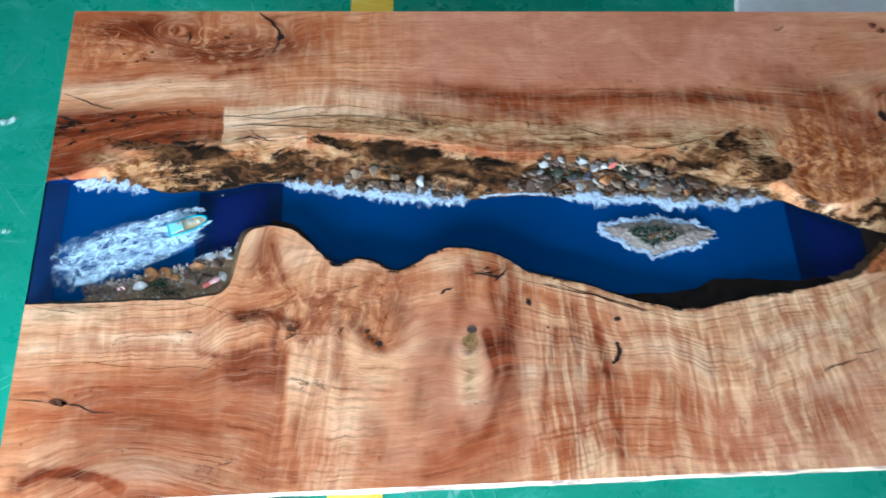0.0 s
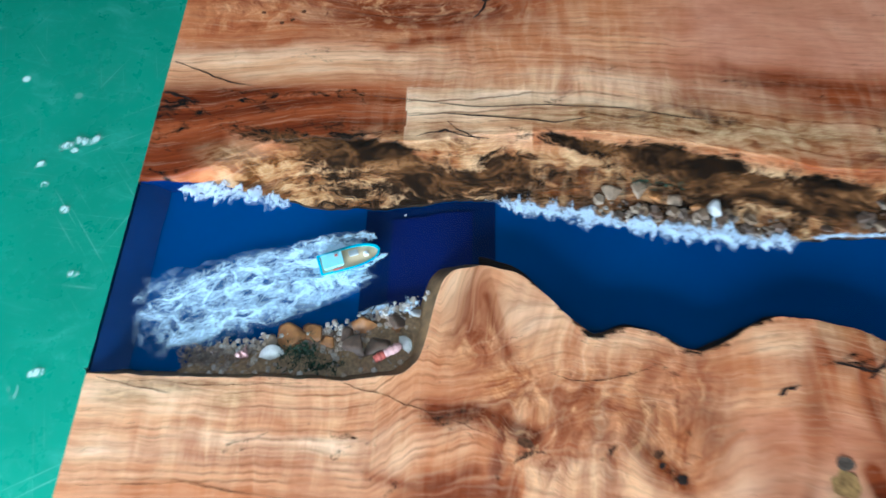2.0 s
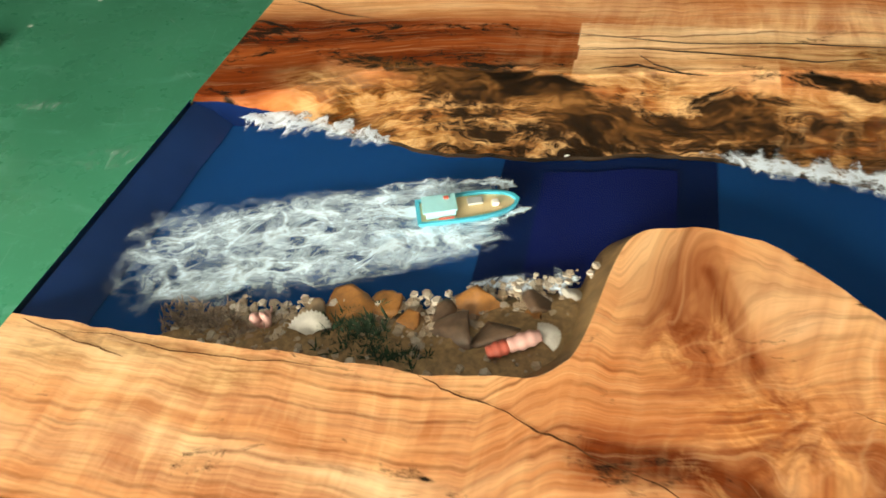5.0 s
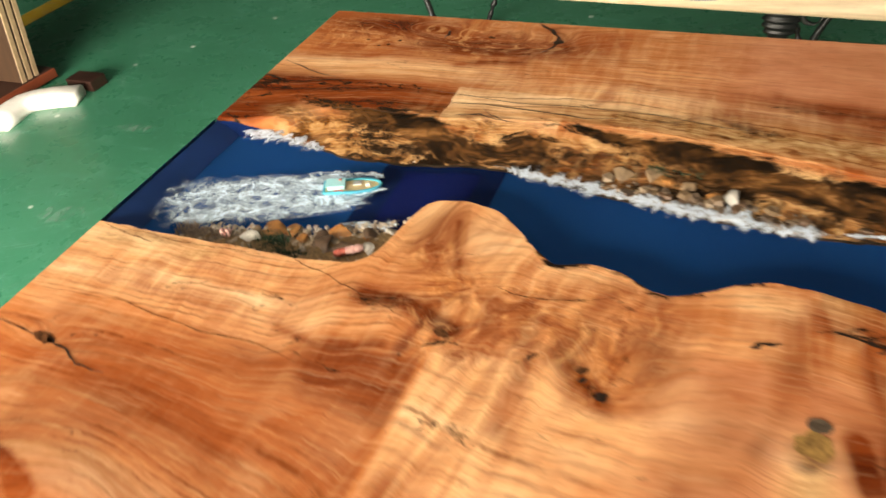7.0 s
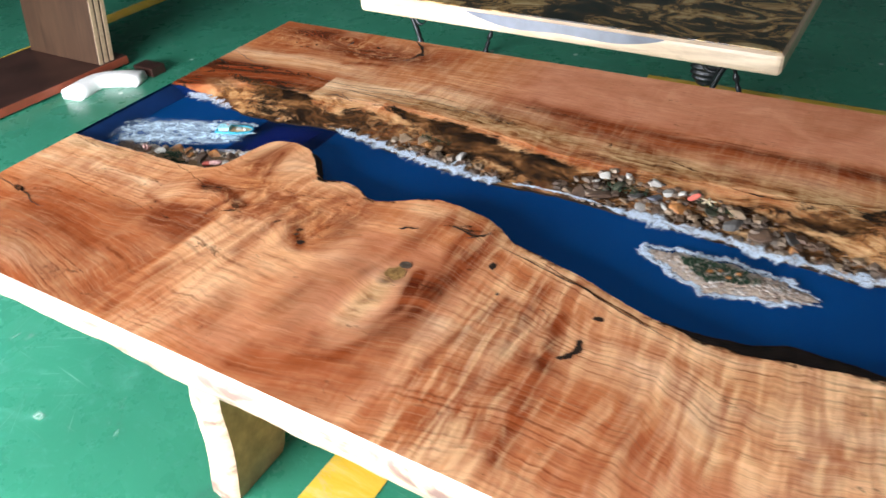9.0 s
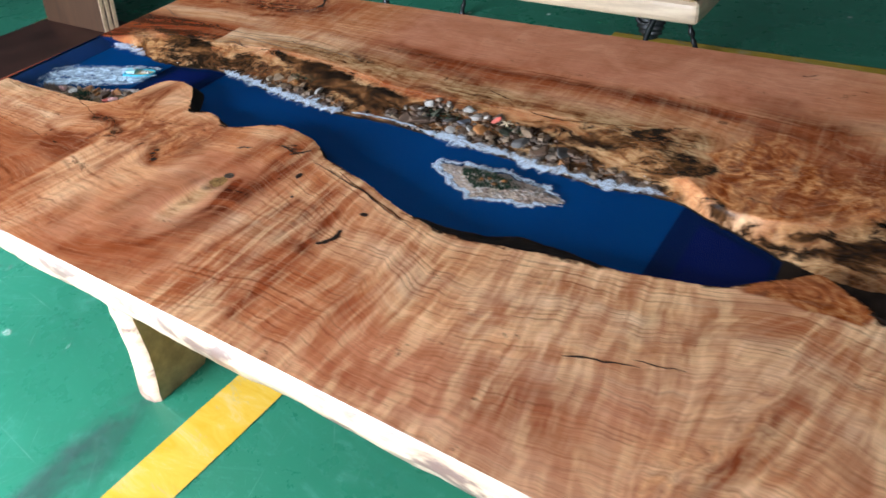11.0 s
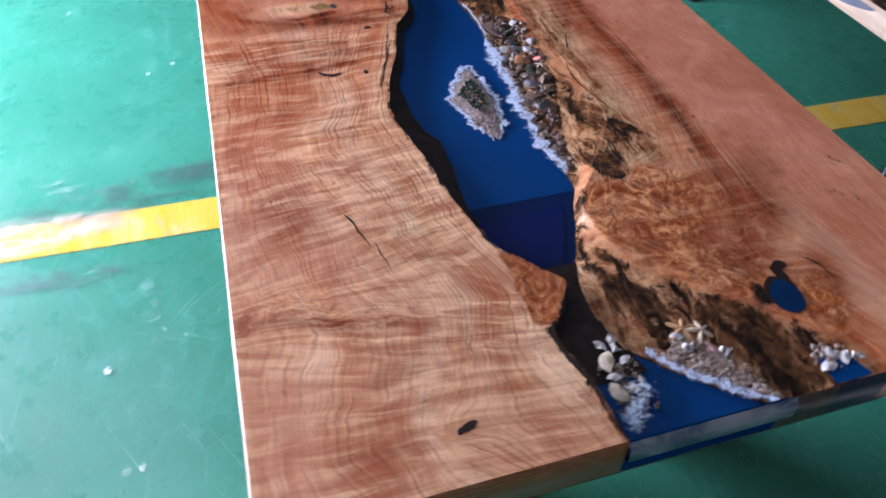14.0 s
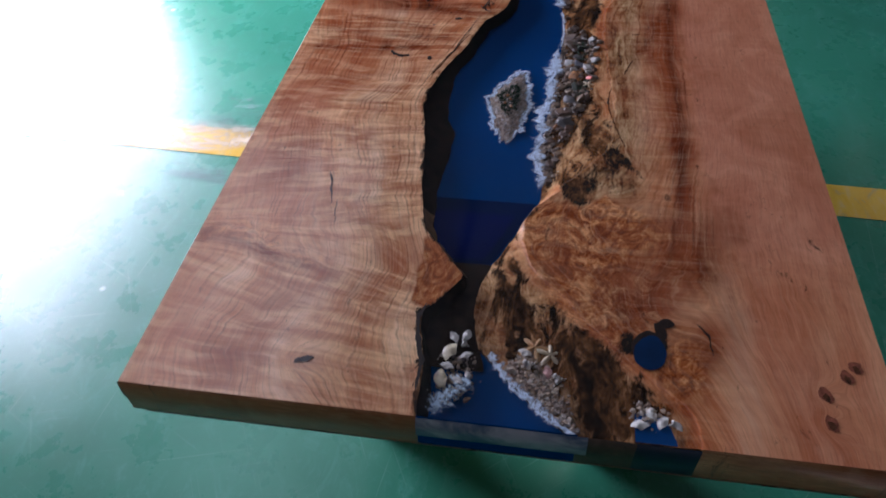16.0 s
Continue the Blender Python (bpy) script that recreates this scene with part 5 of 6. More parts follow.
crack([1.105, 0.728, 1.135, 0.716, 1.165, 0.708], 0.0022, seed=43, material=KNOT)
crack([1.205, 0.684, 1.235, 0.677, 1.285, 0.677, 1.34, 0.688, 1.38, 0.698, 1.42, 0.710], 0.0013, seed=44, material=KNOT)
crack([1.24, 0.678, 1.262, 0.675, 1.285, 0.677], 0.0022, seed=46)
crack([1.800, 0.795, 1.820, 0.811, 1.855, 0.814], 0.0018, seed=45)
for k, (kx, ky) in enumerate(((1.900, 0.952), (1.942, 0.950), (1.850, 1.000), (1.868, 0.985))):
    knot(kx, ky, 0.017 - 0.003 * (k > 1), 0.012, 10, 60.0 + k, plain("rosy_knot", (0.27, 0.085, 0.045), 0.25, 0.4, 120), 0.0006)
    knot(kx + 0.004, ky, 0.009, 0.006, 10, 70.0 + k, KNOT)
# resin filled hole
knot(1.854, 0.728, 0.034, 0.025, -8, 80.0, DARKFILL, 0.0007, "hole_fill", "dark rim of a resin filled hole", 0.2)
knot(1.820, 0.744, 0.016, 0.008, 20, 83.0, DARKFILL, 0.0009, "hole_fill", "dark rim of a resin filled hole", 0.2)
knot(1.806, 0.753, 0.009, 0.011, 30, 81.0, DARKFILL, 0.0011, "hole_fill", "dark rim of a resin filled hole", 0.3)
knot(1.860, 0.728, 0.030, 0.022, -12, 82.0, plain("dark_blue_pool", (0.001, 0.022, 0.075), 0.3, 0.3, 20, spec=0.3), 0.0015, "hole_pool", "small blue resin pool in a hole", 0.12)
# second pool at the end
py_ = np.linspace(0.704, 0.786, 24)
strip("end_pool", [np.stack([1.9985 + 0 * py_, py_, 0 * py_ + TOP - 0.0030], -1), np.stack([1.957 + 0.03 * np.clip((py_ - 0.755) / 0.03, 0, 1) ** 2 + 0.003 * vnoise(py_ * 90, py_ * 0, 6.0, 3), py_, 0 * py_ + TOP - 0.0030], -1)], BLUE, table, "small blue resin pool at the table end")

# ---- sea in the resin: foam, boat, shores ----
FOAMSOFT = foam_material("thin_sea_foam", 62.0, 0.44, 0.66, 0.10, 0.62, (0.70, 0.88, 1.0, 1))
FOAMWAKE = foam_material("drawn_out_wake_foam", 44.0, 0.44, 0.66, 0.10, 0.58, (0.72, 0.89, 1.0, 1), 0.65)


def foam_run(name, line, half, z, seed, label, parent=None, material=None, n=220, rows=22, relief=0.0010, lean=0.0):
    """Foam along a line of places, thinning out to both sides."""
    p = np.array(line).reshape(-1, 2)
    t = np.linspace(0, len(p) - 1, n)
    x, y = np.interp(t, range(len(p)), p[:, 0]), np.interp(t, range(len(p)), p[:, 1])
    dx, dy = np.gradient(x), np.gradient(y)
    ln = np.hypot(dx, dy) + 1e-9
    k = t / t[-1]
    w = half * np.clip(0.9 + 0.9 * vnoise(k * len(p) * 4, k * 0, seed, 4), 0.25, 1.8) * np.clip(np.minimum(k, 1 - k) * 9, 0.25, 1)
    out, thick = [], []
    for s_ in np.linspace(-1, 1, rows):
        X, Y = x - dy / ln * w * s_, y + dx / ln * w * s_
        out.append(np.stack([X, Y, z + relief * vnoise(X * 110, Y * 110, seed, 3) + 0.0012 * (1 - s_ * s_)], -1))
        d = s_ + 0.45 * vnoise(X * 26, Y * 26, seed + 3, 3) + 0.40 * vnoise(X * 120 + 3, Y * 120, seed + 5, 4)
        body = 0.95 * np.exp(-((d - lean) / 0.42) ** 2) + 0.42 * np.exp(-((d + lean * 1.2) / 0.5) ** 2)
        thick.append(np.clip(body, 0, 1.0) * np.clip((1 - abs(s_)) * 3.0, 0, 1) * np.clip(np.minimum(k, 1 - k) * 12, 0.15, 1))
    ob = strip(name, out, material or FOAM, parent, "")
    set_attr(ob, "thick", "FLOAT", np.array(thick))
    return tagged(ob, label, "foam")


def shore_points(x0, x1, off, n=14):
    x = np.linspace(x0, x1, n)
    return np.stack([x, far_shore(x) + off], -1).ravel()


ZF = BED + 0.006
foam_run("sea_foam", shore_points(0.455, 0.875, -0.008), 0.024, ZF + 0.006, 1.0, "white sea foam along the pebbled resin shore", lean=0.12)
foam_run("sea_foam", shore_points(1.03, 1.53, -0.008), 0.021, ZF + 0.006, 2.0, "white sea foam along the pebbled resin shore", lean=0.12)
foam_run("sea_foam", [0.044, 0.618, 0.075, 0.622, 0.11, 0.616, 0.15, 0.610, 0.205, 0.596], 0.022, ZF + 0.006, 3.0, "white sea foam below the spalted bank", lean=0.25)
foam_run("sea_foam", shore_points(0.87, 1.04, -0.002), 0.006, ZF + 0.005, 4.0, "thin sea foam along the pebbled resin shore")
foam_run("sea_foam", [0.300, 0.449, 0.325, 0.455, 0.350, 0.459, 0.378, 0.468], 0.012, ZF + 0.004, 5.0, "white sea foam beside the stones")
foam_run("sea_foam", [1.876, 0.508, 1.895, 0.512, 1.925, 0.540, 1.955, 0.572, 1.985, 0.610, 2.0, 0.632], 0.013, TOP - 0.012, 6.0, "white sea foam at the shell beach")
foam_run("sea_foam", [1.925, 0.485, 1.945, 0.468, 1.965, 0.452, 1.99, 0.435], 0.025, TOP - 0.012, 7.0, "lacy sea foam below the shells", material=FOAMSOFT)
# wake
def wake_sheet(seed, z, gain, narrow):
    """The spreading wake: a fan of foam behind the stern, thin at its rims and tail."""
    q, s_ = np.meshgrid(np.linspace(0, 1, 130), np.linspace(-1, 1, 50), indexing="ij")
    cx, cy = 0.022 + (0.318 - 0.022) * q, 0.424 + (0.532 - 0.424) * q
    w = (0.062 - 0.022 * q ** 2) * narrow
    X, Y = cx - 0.34 * w * s_, cy + 0.94 * w * s_
    ob = strip("boat_wake", np.stack([X, Y, z + 0.0008 * vnoise(X * 60, Y * 60, seed, 2)], -1), FOAMWAKE)
    edge_ = np.clip((1 - np.abs(s_)) * 2.6, 0, 1) * np.clip(q * 7, 0, 1) * np.clip((1 - q) * 8, 0, 1)
    streaky = vnoise(q * 5, s_ * 7, seed + 1, 4)
    set_attr(ob, "thick", "FLOAT", edge_ * np.clip(gain * (0.62 + 0.36 * q + 0.40 * streaky), 0, 1.0))
    return tagged(ob, "broad lacy white wake behind the toy boat", "foam")


wake_sheet(8.0, ZF + 0.002, 0.95, 1.06)
wake_sheet(28.0, ZF + 0.005, 0.95, 0.92)
foam_run("boat_wake", [0.20, 0.532, 0.25, 0.547, 0.295, 0.556, 0.320, 0.551], 0.010, ZF + 0.007, 9.0, "dense white foam beside the toy boat", material=FOAMWAKE)
foam_run("boat_wake", [0.21, 0.482, 0.26, 0.495, 0.31, 0.515, 0.335, 0.533], 0.009, ZF + 0.007, 10.0, "dense white foam beside the toy boat", material=FOAMWAKE)

TURQ = plain("turquoise_paint", (0.03, 0.42, 0.56), 0.35, 0.08, 200)
PALETURQ = plain("pale_turquoise_paint", (0.33, 0.68, 0.72), 0.35, 0.08, 200)
DECK = plain("cream_deck_paint", (0.75, 0.58, 0.33), 0.5, 0.08, 200)
CORALRED = plain("coral_red", (0.62, 0.13, 0.09), 0.5, 0.2, 150)
WHITE = plain("chalk_white", (0.80, 0.79, 0.75), 0.5, 0.12, 120)

boat = empty("toy_boat", "tiny turquoise toy fishing boat with cream deck in resin", "toy boat")


def hull_line(w, length=0.080, n=24):
    """The outline of a hull: square stern, pointed bow."""
    s_ = np.linspace(0, 1, n)
    half = w * (0.86 + 0.28 * s_ - 0.14 * s_ ** 2) * np.sqrt(np.clip(1 - np.clip((s_ - 0.42) / 0.58, 0, 1) ** 2.3, 0, 1))
    x = (s_ - 0.5) * length
    return np.concatenate([np.stack([x, half], -1), np.stack([x[::-1], -half[::-1]], -1)[1:]])


def lofted(outlines, close_top=False):
    bm = bmesh.new()
    rings_ = [[bm.verts.new((x, y, z)) for x, y in o] for o, z in outlines]
    n = len(rings_[0])
    for a, b in zip(rings_, rings_[1:]):
        for k in range(n):
            bm.faces.new((a[k], a[(k + 1) % n], b[(k + 1) % n], b[k]))
    if close_top:
        bm.faces.new(rings_[-1])
    bmesh.ops.recalc_face_normals(bm, faces=bm.faces[:])
    return bm


part("hull", lofted([(hull_line(0.011, 0.070), 0.0), (hull_line(0.0155, 0.078), 0.006), (hull_line(0.0165), 0.009), (hull_line(0.0138, 0.074), 0.009), (hull_line(0.0136, 0.0735), 0.0065)]), TURQ, boat)
part("deck", lofted([(hull_line(0.0138, 0.0738), 0.0060), (hull_line(0.0137, 0.0736), 0.0068)], True), DECK, boat, "cream deck")
cabin = part("cabin", box(-0.033, -0.010, -0.0085, 0.0085, 0.0068, 0.0135, 0.001), PALETURQ, boat, "pale turquoise cabin")
part("roof", box(-0.035, -0.0085, -0.0098, 0.0098, 0.0135, 0.0150, 0.0006), PALETURQ, cabin)
part("crate", box(-0.024, -0.012, -0.0128, -0.0100, 0.0068, 0.0095, 0.0006), CORALRED, boat, "red crate")
part("crate", box(-0.018, -0.014, 0.003, 0.006, 0.0150, 0.0164, 0.0004), CORALRED, boat, "red crate")
part("sack", box(0.018, 0.024, -0.004, 0.002, 0.0068, 0.0105, 0.0015), WHITE, boat, "white sack")
part("hatch", box(0.000, 0.012, 0.001, 0.009, 0.0068, 0.0088, 0.0008), plain("grey_hatch", (0.5, 0.52, 0.5), 0.5), boat, "grey hatch")
boat.matrix_world = pose(0.2855, 0.522, BED + 0.009, 0, 0, 20)

# stones, gravel, shells
STONES = {
    "orange": plain("orange_ochre_stone", (0.33, 0.135, 0.036), 0.5, 0.4, 90, bump=0.5),
    "grey": plain("brown_grey_stone", (0.115, 0.068, 0.042), 0.55, 0.45, 90, bump=0.5),
    "tan": plain("tan_stone", (0.24, 0.16, 0.095), 0.55, 0.4, 90, bump=0.5),
    "white": plain("whitish_stone", (0.46, 0.44, 0.40), 0.5, 0.2, 90, bump=0.4),
    "slate": plain("slate_stone", (0.085, 0.078, 0.072), 0.55, 0.45, 90, bump=0.5),
    "red": CORALRED,
    "mossy": plain("dark_mossy_stone", (0.045, 0.050, 0.028), 0.6, 0.6, 110, bump=0.5),
    "blue": plain("blue_grey_stone", (0.13, 0.14, 0.17), 0.55, 0.3, 90, bump=0.4),
}
GRAVEL = plain("fine_beach_gravel", (0.46, 0.36, 0.27), 0.6, 0.6, 260, bump=0.6)
SHELLWHITE = plain("white_shell", (0.78, 0.75, 0.68), 0.35, 0.12, 160)
SHELLCREAM = plain("cream_shell", (0.72, 0.62, 0.42), 0.35, 0.25, 120)
SHELLPINK = plain("pink_shell", (0.70, 0.40, 0.36), 0.35, 0.2, 120)
STAR = plain("orange_tan_starfish", (0.56, 0.32, 0.13), 0.6, 0.3, 300, bump=0.8)
STAR2 = plain("pale_cream_starfish", (0.66, 0.55, 0.36), 0.6, 0.25, 300, bump=0.8)
MOSS = plain("dark_green_moss", (0.014, 0.048, 0.018), 0.8, 0.6, 200)
DRIED = plain("dried_brown_coral", (0.30, 0.22, 0.17), 0.7, 0.5, 200)


def stone(x, y, z, size, kind, seed, flat=0.6, label=""):
    rng = random.Random(seed)
    bm = bmesh.new()
    bmesh.ops.create_icosphere(bm, subdivisions=3, radius=1.0)
    cuts = [(Vector((rng.gauss(0, 1), rng.gauss(0, 1), rng.gauss(0, 0.7))).normalized(), rng.uniform(0.45, 0.8)) for _ in range(9)]
    sx, sy = size * rng.uniform(0.8, 1.25), size * rng.uniform(0.65, 1.0)
    off = Vector((seed * 1.7, seed * 0.3, 0))
    for v in bm.verts:
        d = 1.12 + 0.30 * noise.noise(v.co * 1.3 + off) + 0.12 * noise.noise(v.co * 2.6 + off) + 0.06 * noise.noise(v.co * 6 + off)
        p = v.co * d
        for side_, depth in cuts:
            p -= side_ * max(p.dot(side_) - depth, 0.0)
        v.co = Vector((p.x * sx, p.y * sy, p.z * size * flat))
    ob = part("stone", bm, STONES[kind], None, "", True)
    ob.matrix_world = pose(x, y, z, rng.uniform(-25, 25), rng.uniform(-25, 25), rng.uniform(0, 360))
    words = {"orange": "orange ochre", "grey": "brown grey", "tan": "tan", "white": "whitish", "slate": "dark slate", "red": "coral red", "mossy": "dark mossy", "blue": "blue grey"}[kind]
    return tagged(ob, label or f"{words} beach pebble set in clear resin", "stone", "stones in the resin")


def bank_z(x, y):
    """Height of the far bank under the resin."""
    return TOP - float(bank(np.array([x]), np.array([y]))[0])


rng = random.Random(4)
for k, (x, y, r, kind) in enumerate((
        (0.622, 0.634, 0.018, "tan"), (0.66, 0.636, 0.014, "tan"), (0.682, 0.628, 0.017, "orange"), (0.705, 0.624, 0.012, "tan"), (0.735, 0.612, 0.012, "orange"), (0.757, 0.612, 0.017, "white"), (0.776, 0.604, 0.012, "tan"),
        (0.975, 0.597, 0.015, "tan"), (0.994, 0.596, 0.017, "grey"), (1.034, 0.603, 0.021, "grey"), (1.050, 0.630, 0.017, "mossy"), (1.081, 0.614, 0.017, "slate"), (1.103, 0.594, 0.012, "white"), (1.117, 0.618, 0.019, "blue"), (1.134, 0.606, 0.012, "white"),
        (1.160, 0.612, 0.017, "orange"), (1.184, 0.602, 0.013, "tan"), (1.204, 0.618, 0.021, "mossy"), (1.240, 0.626, 0.020, "tan"), (1.246, 0.600, 0.017, "slate"), (1.286, 0.598, 0.026, "grey"), (1.328, 0.602, 0.020, "slate"), (1.333, 0.580, 0.016, "orange"), (1.070, 0.600, 0.010, "tan"), (0.900, 0.590, 0.010, "grey"))):
    stone(x, y, max(bank_z(x, y), BED + 0.002) + r * 0.03, r * 1.02, kind, 10 + k, 0.30)
for k, (x, y, r, kind) in enumerate(((1.021, 0.642, 0.014, "white"), (1.011, 0.626, 0.009, "white"), (1.061, 0.650, 0.013, "white"), (1.103, 0.646, 0.014, "white"), (1.134, 0.634, 0.016, "white"), (1.152, 0.640, 0.012, "white"), (1.172, 0.640, 0.013, "red"))):
    stone(x, y, bank_z(x, y) + 0.002, r * 0.95, kind, 60 + k, 0.28)
# the near left cove
for k, (x, y, r, kind) in enumerate(((0.222, 0.418, 0.018, "orange"), (0.248, 0.420, 0.014, "orange"), (0.268, 0.412, 0.011, "orange"), (0.312, 0.434, 0.019, "orange"), (0.300, 0.405, 0.021, "grey"), (0.330, 0.412, 0.018, "grey"),
                                     (0.352, 0.440, 0.014, "grey"), (0.350, 0.425, 0.010, "orange"), (0.290, 0.420, 0.010, "grey"), (0.202, 0.408, 0.010, "tan"), (0.372, 0.452, 0.008, "white"))):
    stone(x, y, BED + 0.010, r * 1.2, kind, 90 + k, 0.32)


def mound(name, outline_fn, material, label, category, kind="", seed=0.0, n=60, rows=10, height=0.006, base=None):
    """A low heap between two lines y0(x), y1(x)."""
    x, y0, y1 = outline_fn(n)
    out = []
    for s_ in np.linspace(0, 1, rows):
        Y = y0 * (1 - s_) + y1 * s_
        h = np.sin(np.pi * np.clip(s_ * 0.9 + 0.1, 0, 1)) ** 0.6 * np.clip(np.minimum(x - x[0], x[-1] - x) / 0.02, 0, 1) ** 0.5
        out.append(np.stack([x, Y, (base or BED) + 0.0005 + height * h * (1 + 0.5 * vnoise(x * 70, Y * 70, seed, 3))], -1))
    return tagged(strip(name, out, material), label, category, kind=kind)


def cove(n):
    x = np.linspace(0.09, 0.392, n)
    y1 = np.interp(x, (0.09, 0.13, 0.18, 0.25, 0.31, 0.36, 0.392), (0.372, 0.400, 0.406, 0.424, 0.442, 0.462, 0.475)) + 0.004 * vnoise(x * 40, x * 0, 5.0, 3)
    return x, near_shore(x) + 0.001, y1


COVE = plain("brown_cove_sand", (0.30, 0.185, 0.088), 0.7, 0.4, 220, bump=0.4)
mound("cove_bank", cove, COVE, "brown sandy bank under clear resin", "sand", "stuff", 2.0, height=0.012)


def gravel(name, places, size, material, label, seed, category="gravel"):
    """Many small stones in one heap."""
    r = random.Random(seed)
    verts, faces = [], []
    ring5 = [(1, 0), (0.3, 0.95), (-0.8, 0.6), (-0.8, -0.6), (0.3, -0.95)]
    base = [(p, q, 0.0) for p, q in ring5] + [(p * 0.66, q * 0.66, 0.42) for p, q in ring5] + [(0, 0, -0.5)]
    for x, y, z in places:
        s_, a = size * (0.35 + 1.25 * r.random() ** 2.2), r.uniform(0, 6.28)
        k = len(verts)
        for bx, by, bz in base:
            bx, by, bz = bx * r.uniform(0.7, 1.2), by * r.uniform(0.7, 1.1), bz * r.uniform(0.6, 1.4)
            verts.append((x + s_ * (bx * math.cos(a) - by * math.sin(a)), y + s_ * (bx * math.sin(a) + by * math.cos(a)), z + s_ * bz))
        faces += [(k + i, k + (i + 1) % 5, k + 5 + (i + 1) % 5, k + 5 + i) for i in range(5)] + [(k + (i + 1) % 5, k + i, k + 10) for i in range(5)] + [tuple(k + 5 + i for i in range(5))]
    return tagged(mesh_ob(name, verts, faces, material, None, "", False), label, category, kind="stuff")


def chips_material(name, *cols):
    m = Nodes(name)
    isl = m.n("NewGeometry").outputs["Random Per Island"]
    c = m.ramp(isl, *[(k / (len(cols) - 1), col) for k, col in enumerate(cols)])
    m.set(Base_Color=c, Roughness=0.55)
    return m.mat


CHIPS = chips_material("mixed_gravel_chips", (0.16, 0.10, 0.07), (0.38, 0.26, 0.165), (0.52, 0.41, 0.30), (0.26, 0.20, 0.155), (0.60, 0.52, 0.43))
PEACH = chips_material("peach_gravel_chips", (0.20, 0.13, 0.095), (0.42, 0.30, 0.22), (0.58, 0.48, 0.40), (0.30, 0.25, 0.21), (0.66, 0.60, 0.54))
xg, y0g, y1g = cove(50)
places = []
for _ in range(900):
    k = rng.randrange(3, 46)
    s_ = rng.random() ** 0.4
    places.append((xg[k] + rng.uniform(-0.003, 0.003), y0g[k] * (1 - s_) + y1g[k] * s_ + rng.uniform(-0.003, 0.002), BED + 0.008 + 0.005 * (1 - s_)))
gravel("gravel", places, 0.0034, CHIPS, "pale mixed gravel on the cove bank", 3)
WHITES = chips_material("white_gravel_chips", (0.42, 0.36, 0.29), (0.62, 0.57, 0.50), (0.33, 0.24, 0.17), (0.52, 0.43, 0.33))
places = []
for _ in range(260):
    k = rng.randrange(8, 49)
    places.append((xg[k] + rng.uniform(-0.003, 0.003), y1g[k] + rng.gauss(0.001, 0.0035), BED + 0.009 + rng.uniform(0, 0.003)))
gravel("gravel", places, 0.0030, WHITES, "whitish gravel at the cove water line", 23)
places = []
for _ in range(900):
    x = rng.choice((rng.uniform(0.60, 0.85), rng.uniform(0.98, 1.48), rng.uniform(1.25, 1.48)))
    y = float(far_shore(np.array([x]))[0]) + abs(rng.gauss(0, 0.008))
    places.append((x, y, max(bank_z(x, y), BED + 0.004) + 0.001))
gravel("gravel", places, 0.0030, CHIPS, "pale mixed gravel along the resin shore", 5)
BROWNS = chips_material("brown_shore_pebbles", (0.035, 0.022, 0.014), (0.13, 0.07, 0.038), (0.07, 0.05, 0.036), (0.22, 0.14, 0.075), (0.08, 0.045, 0.025), (0.17, 0.125, 0.09), (0.30, 0.21, 0.13))
places = []
for _ in range(430):
    x = rng.uniform(0.95, 1.50)
    low_ = float(far_shore(np.array([x]))[0]) + 0.006
    y = low_ + max(float(np.interp(x, (0.94, 1.034, 1.223, 1.326, 1.402, 1.473, 1.54), (0.61, 0.668, 0.650, 0.622, 0.596, 0.581, 0.571))) - 0.006 - low_, 0.004) * rng.random()
    places.append((x, y, bank_z(x, y) + 0.0005))
gravel("gravel", places, 0.0072, BROWNS, "dense brown and grey pebbles along the shore", 21)
places = []
for _ in range(90):
    x = rng.uniform(0.60, 0.84)
    y = float(far_shore(np.array([x]))[0]) + 0.006 + 0.020 * rng.random()
    places.append((x, y, bank_z(x, y) + 0.002))
gravel("gravel", places, 0.0075, BROWNS, "brown pebbles below the spalted bank", 22)
# beach at the table's end
places = []
for _ in range(900):
    a, b = rng.random(), rng.random()
    if a + b > 1:
        a, b = 1 - a, 1 - b
    x = 1.865 + a * (2.0 - 1.865) + b * (1.90 - 1.865)
    y = 0.575 + a * (0.640 - 0.575) + b * (0.522 - 0.575)
    places.append((x + rng.gauss(0, 0.004), y + rng.gauss(0, 0.004), TOP - 0.0155 + rng.uniform(0, 0.003)))
places = [p for p in places if p[0] < 1.995]
gravel("gravel", places, 0.0034, CHIPS, "pale brown gravel beach at the table end", 7)
places = [(rng.uniform(1.885, 1.965), 0.462 + rng.gauss(0, 0.013), TOP - 0.018 + rng.uniform(0, 0.003)) for _ in range(240)]
gravel("gravel", places, 0.0030, CHIPS, "pale brown gravel round the shells", 9)
places = [(1.955 + rng.gauss(0, 0.008), 0.722 + rng.gauss(0, 0.012), TOP - 0.0042 + rng.uniform(0, 0.0015)) for _ in range(120)]
gravel("gravel", places, 0.0030, CHIPS, "pale brown gravel in the small end pool", 11)


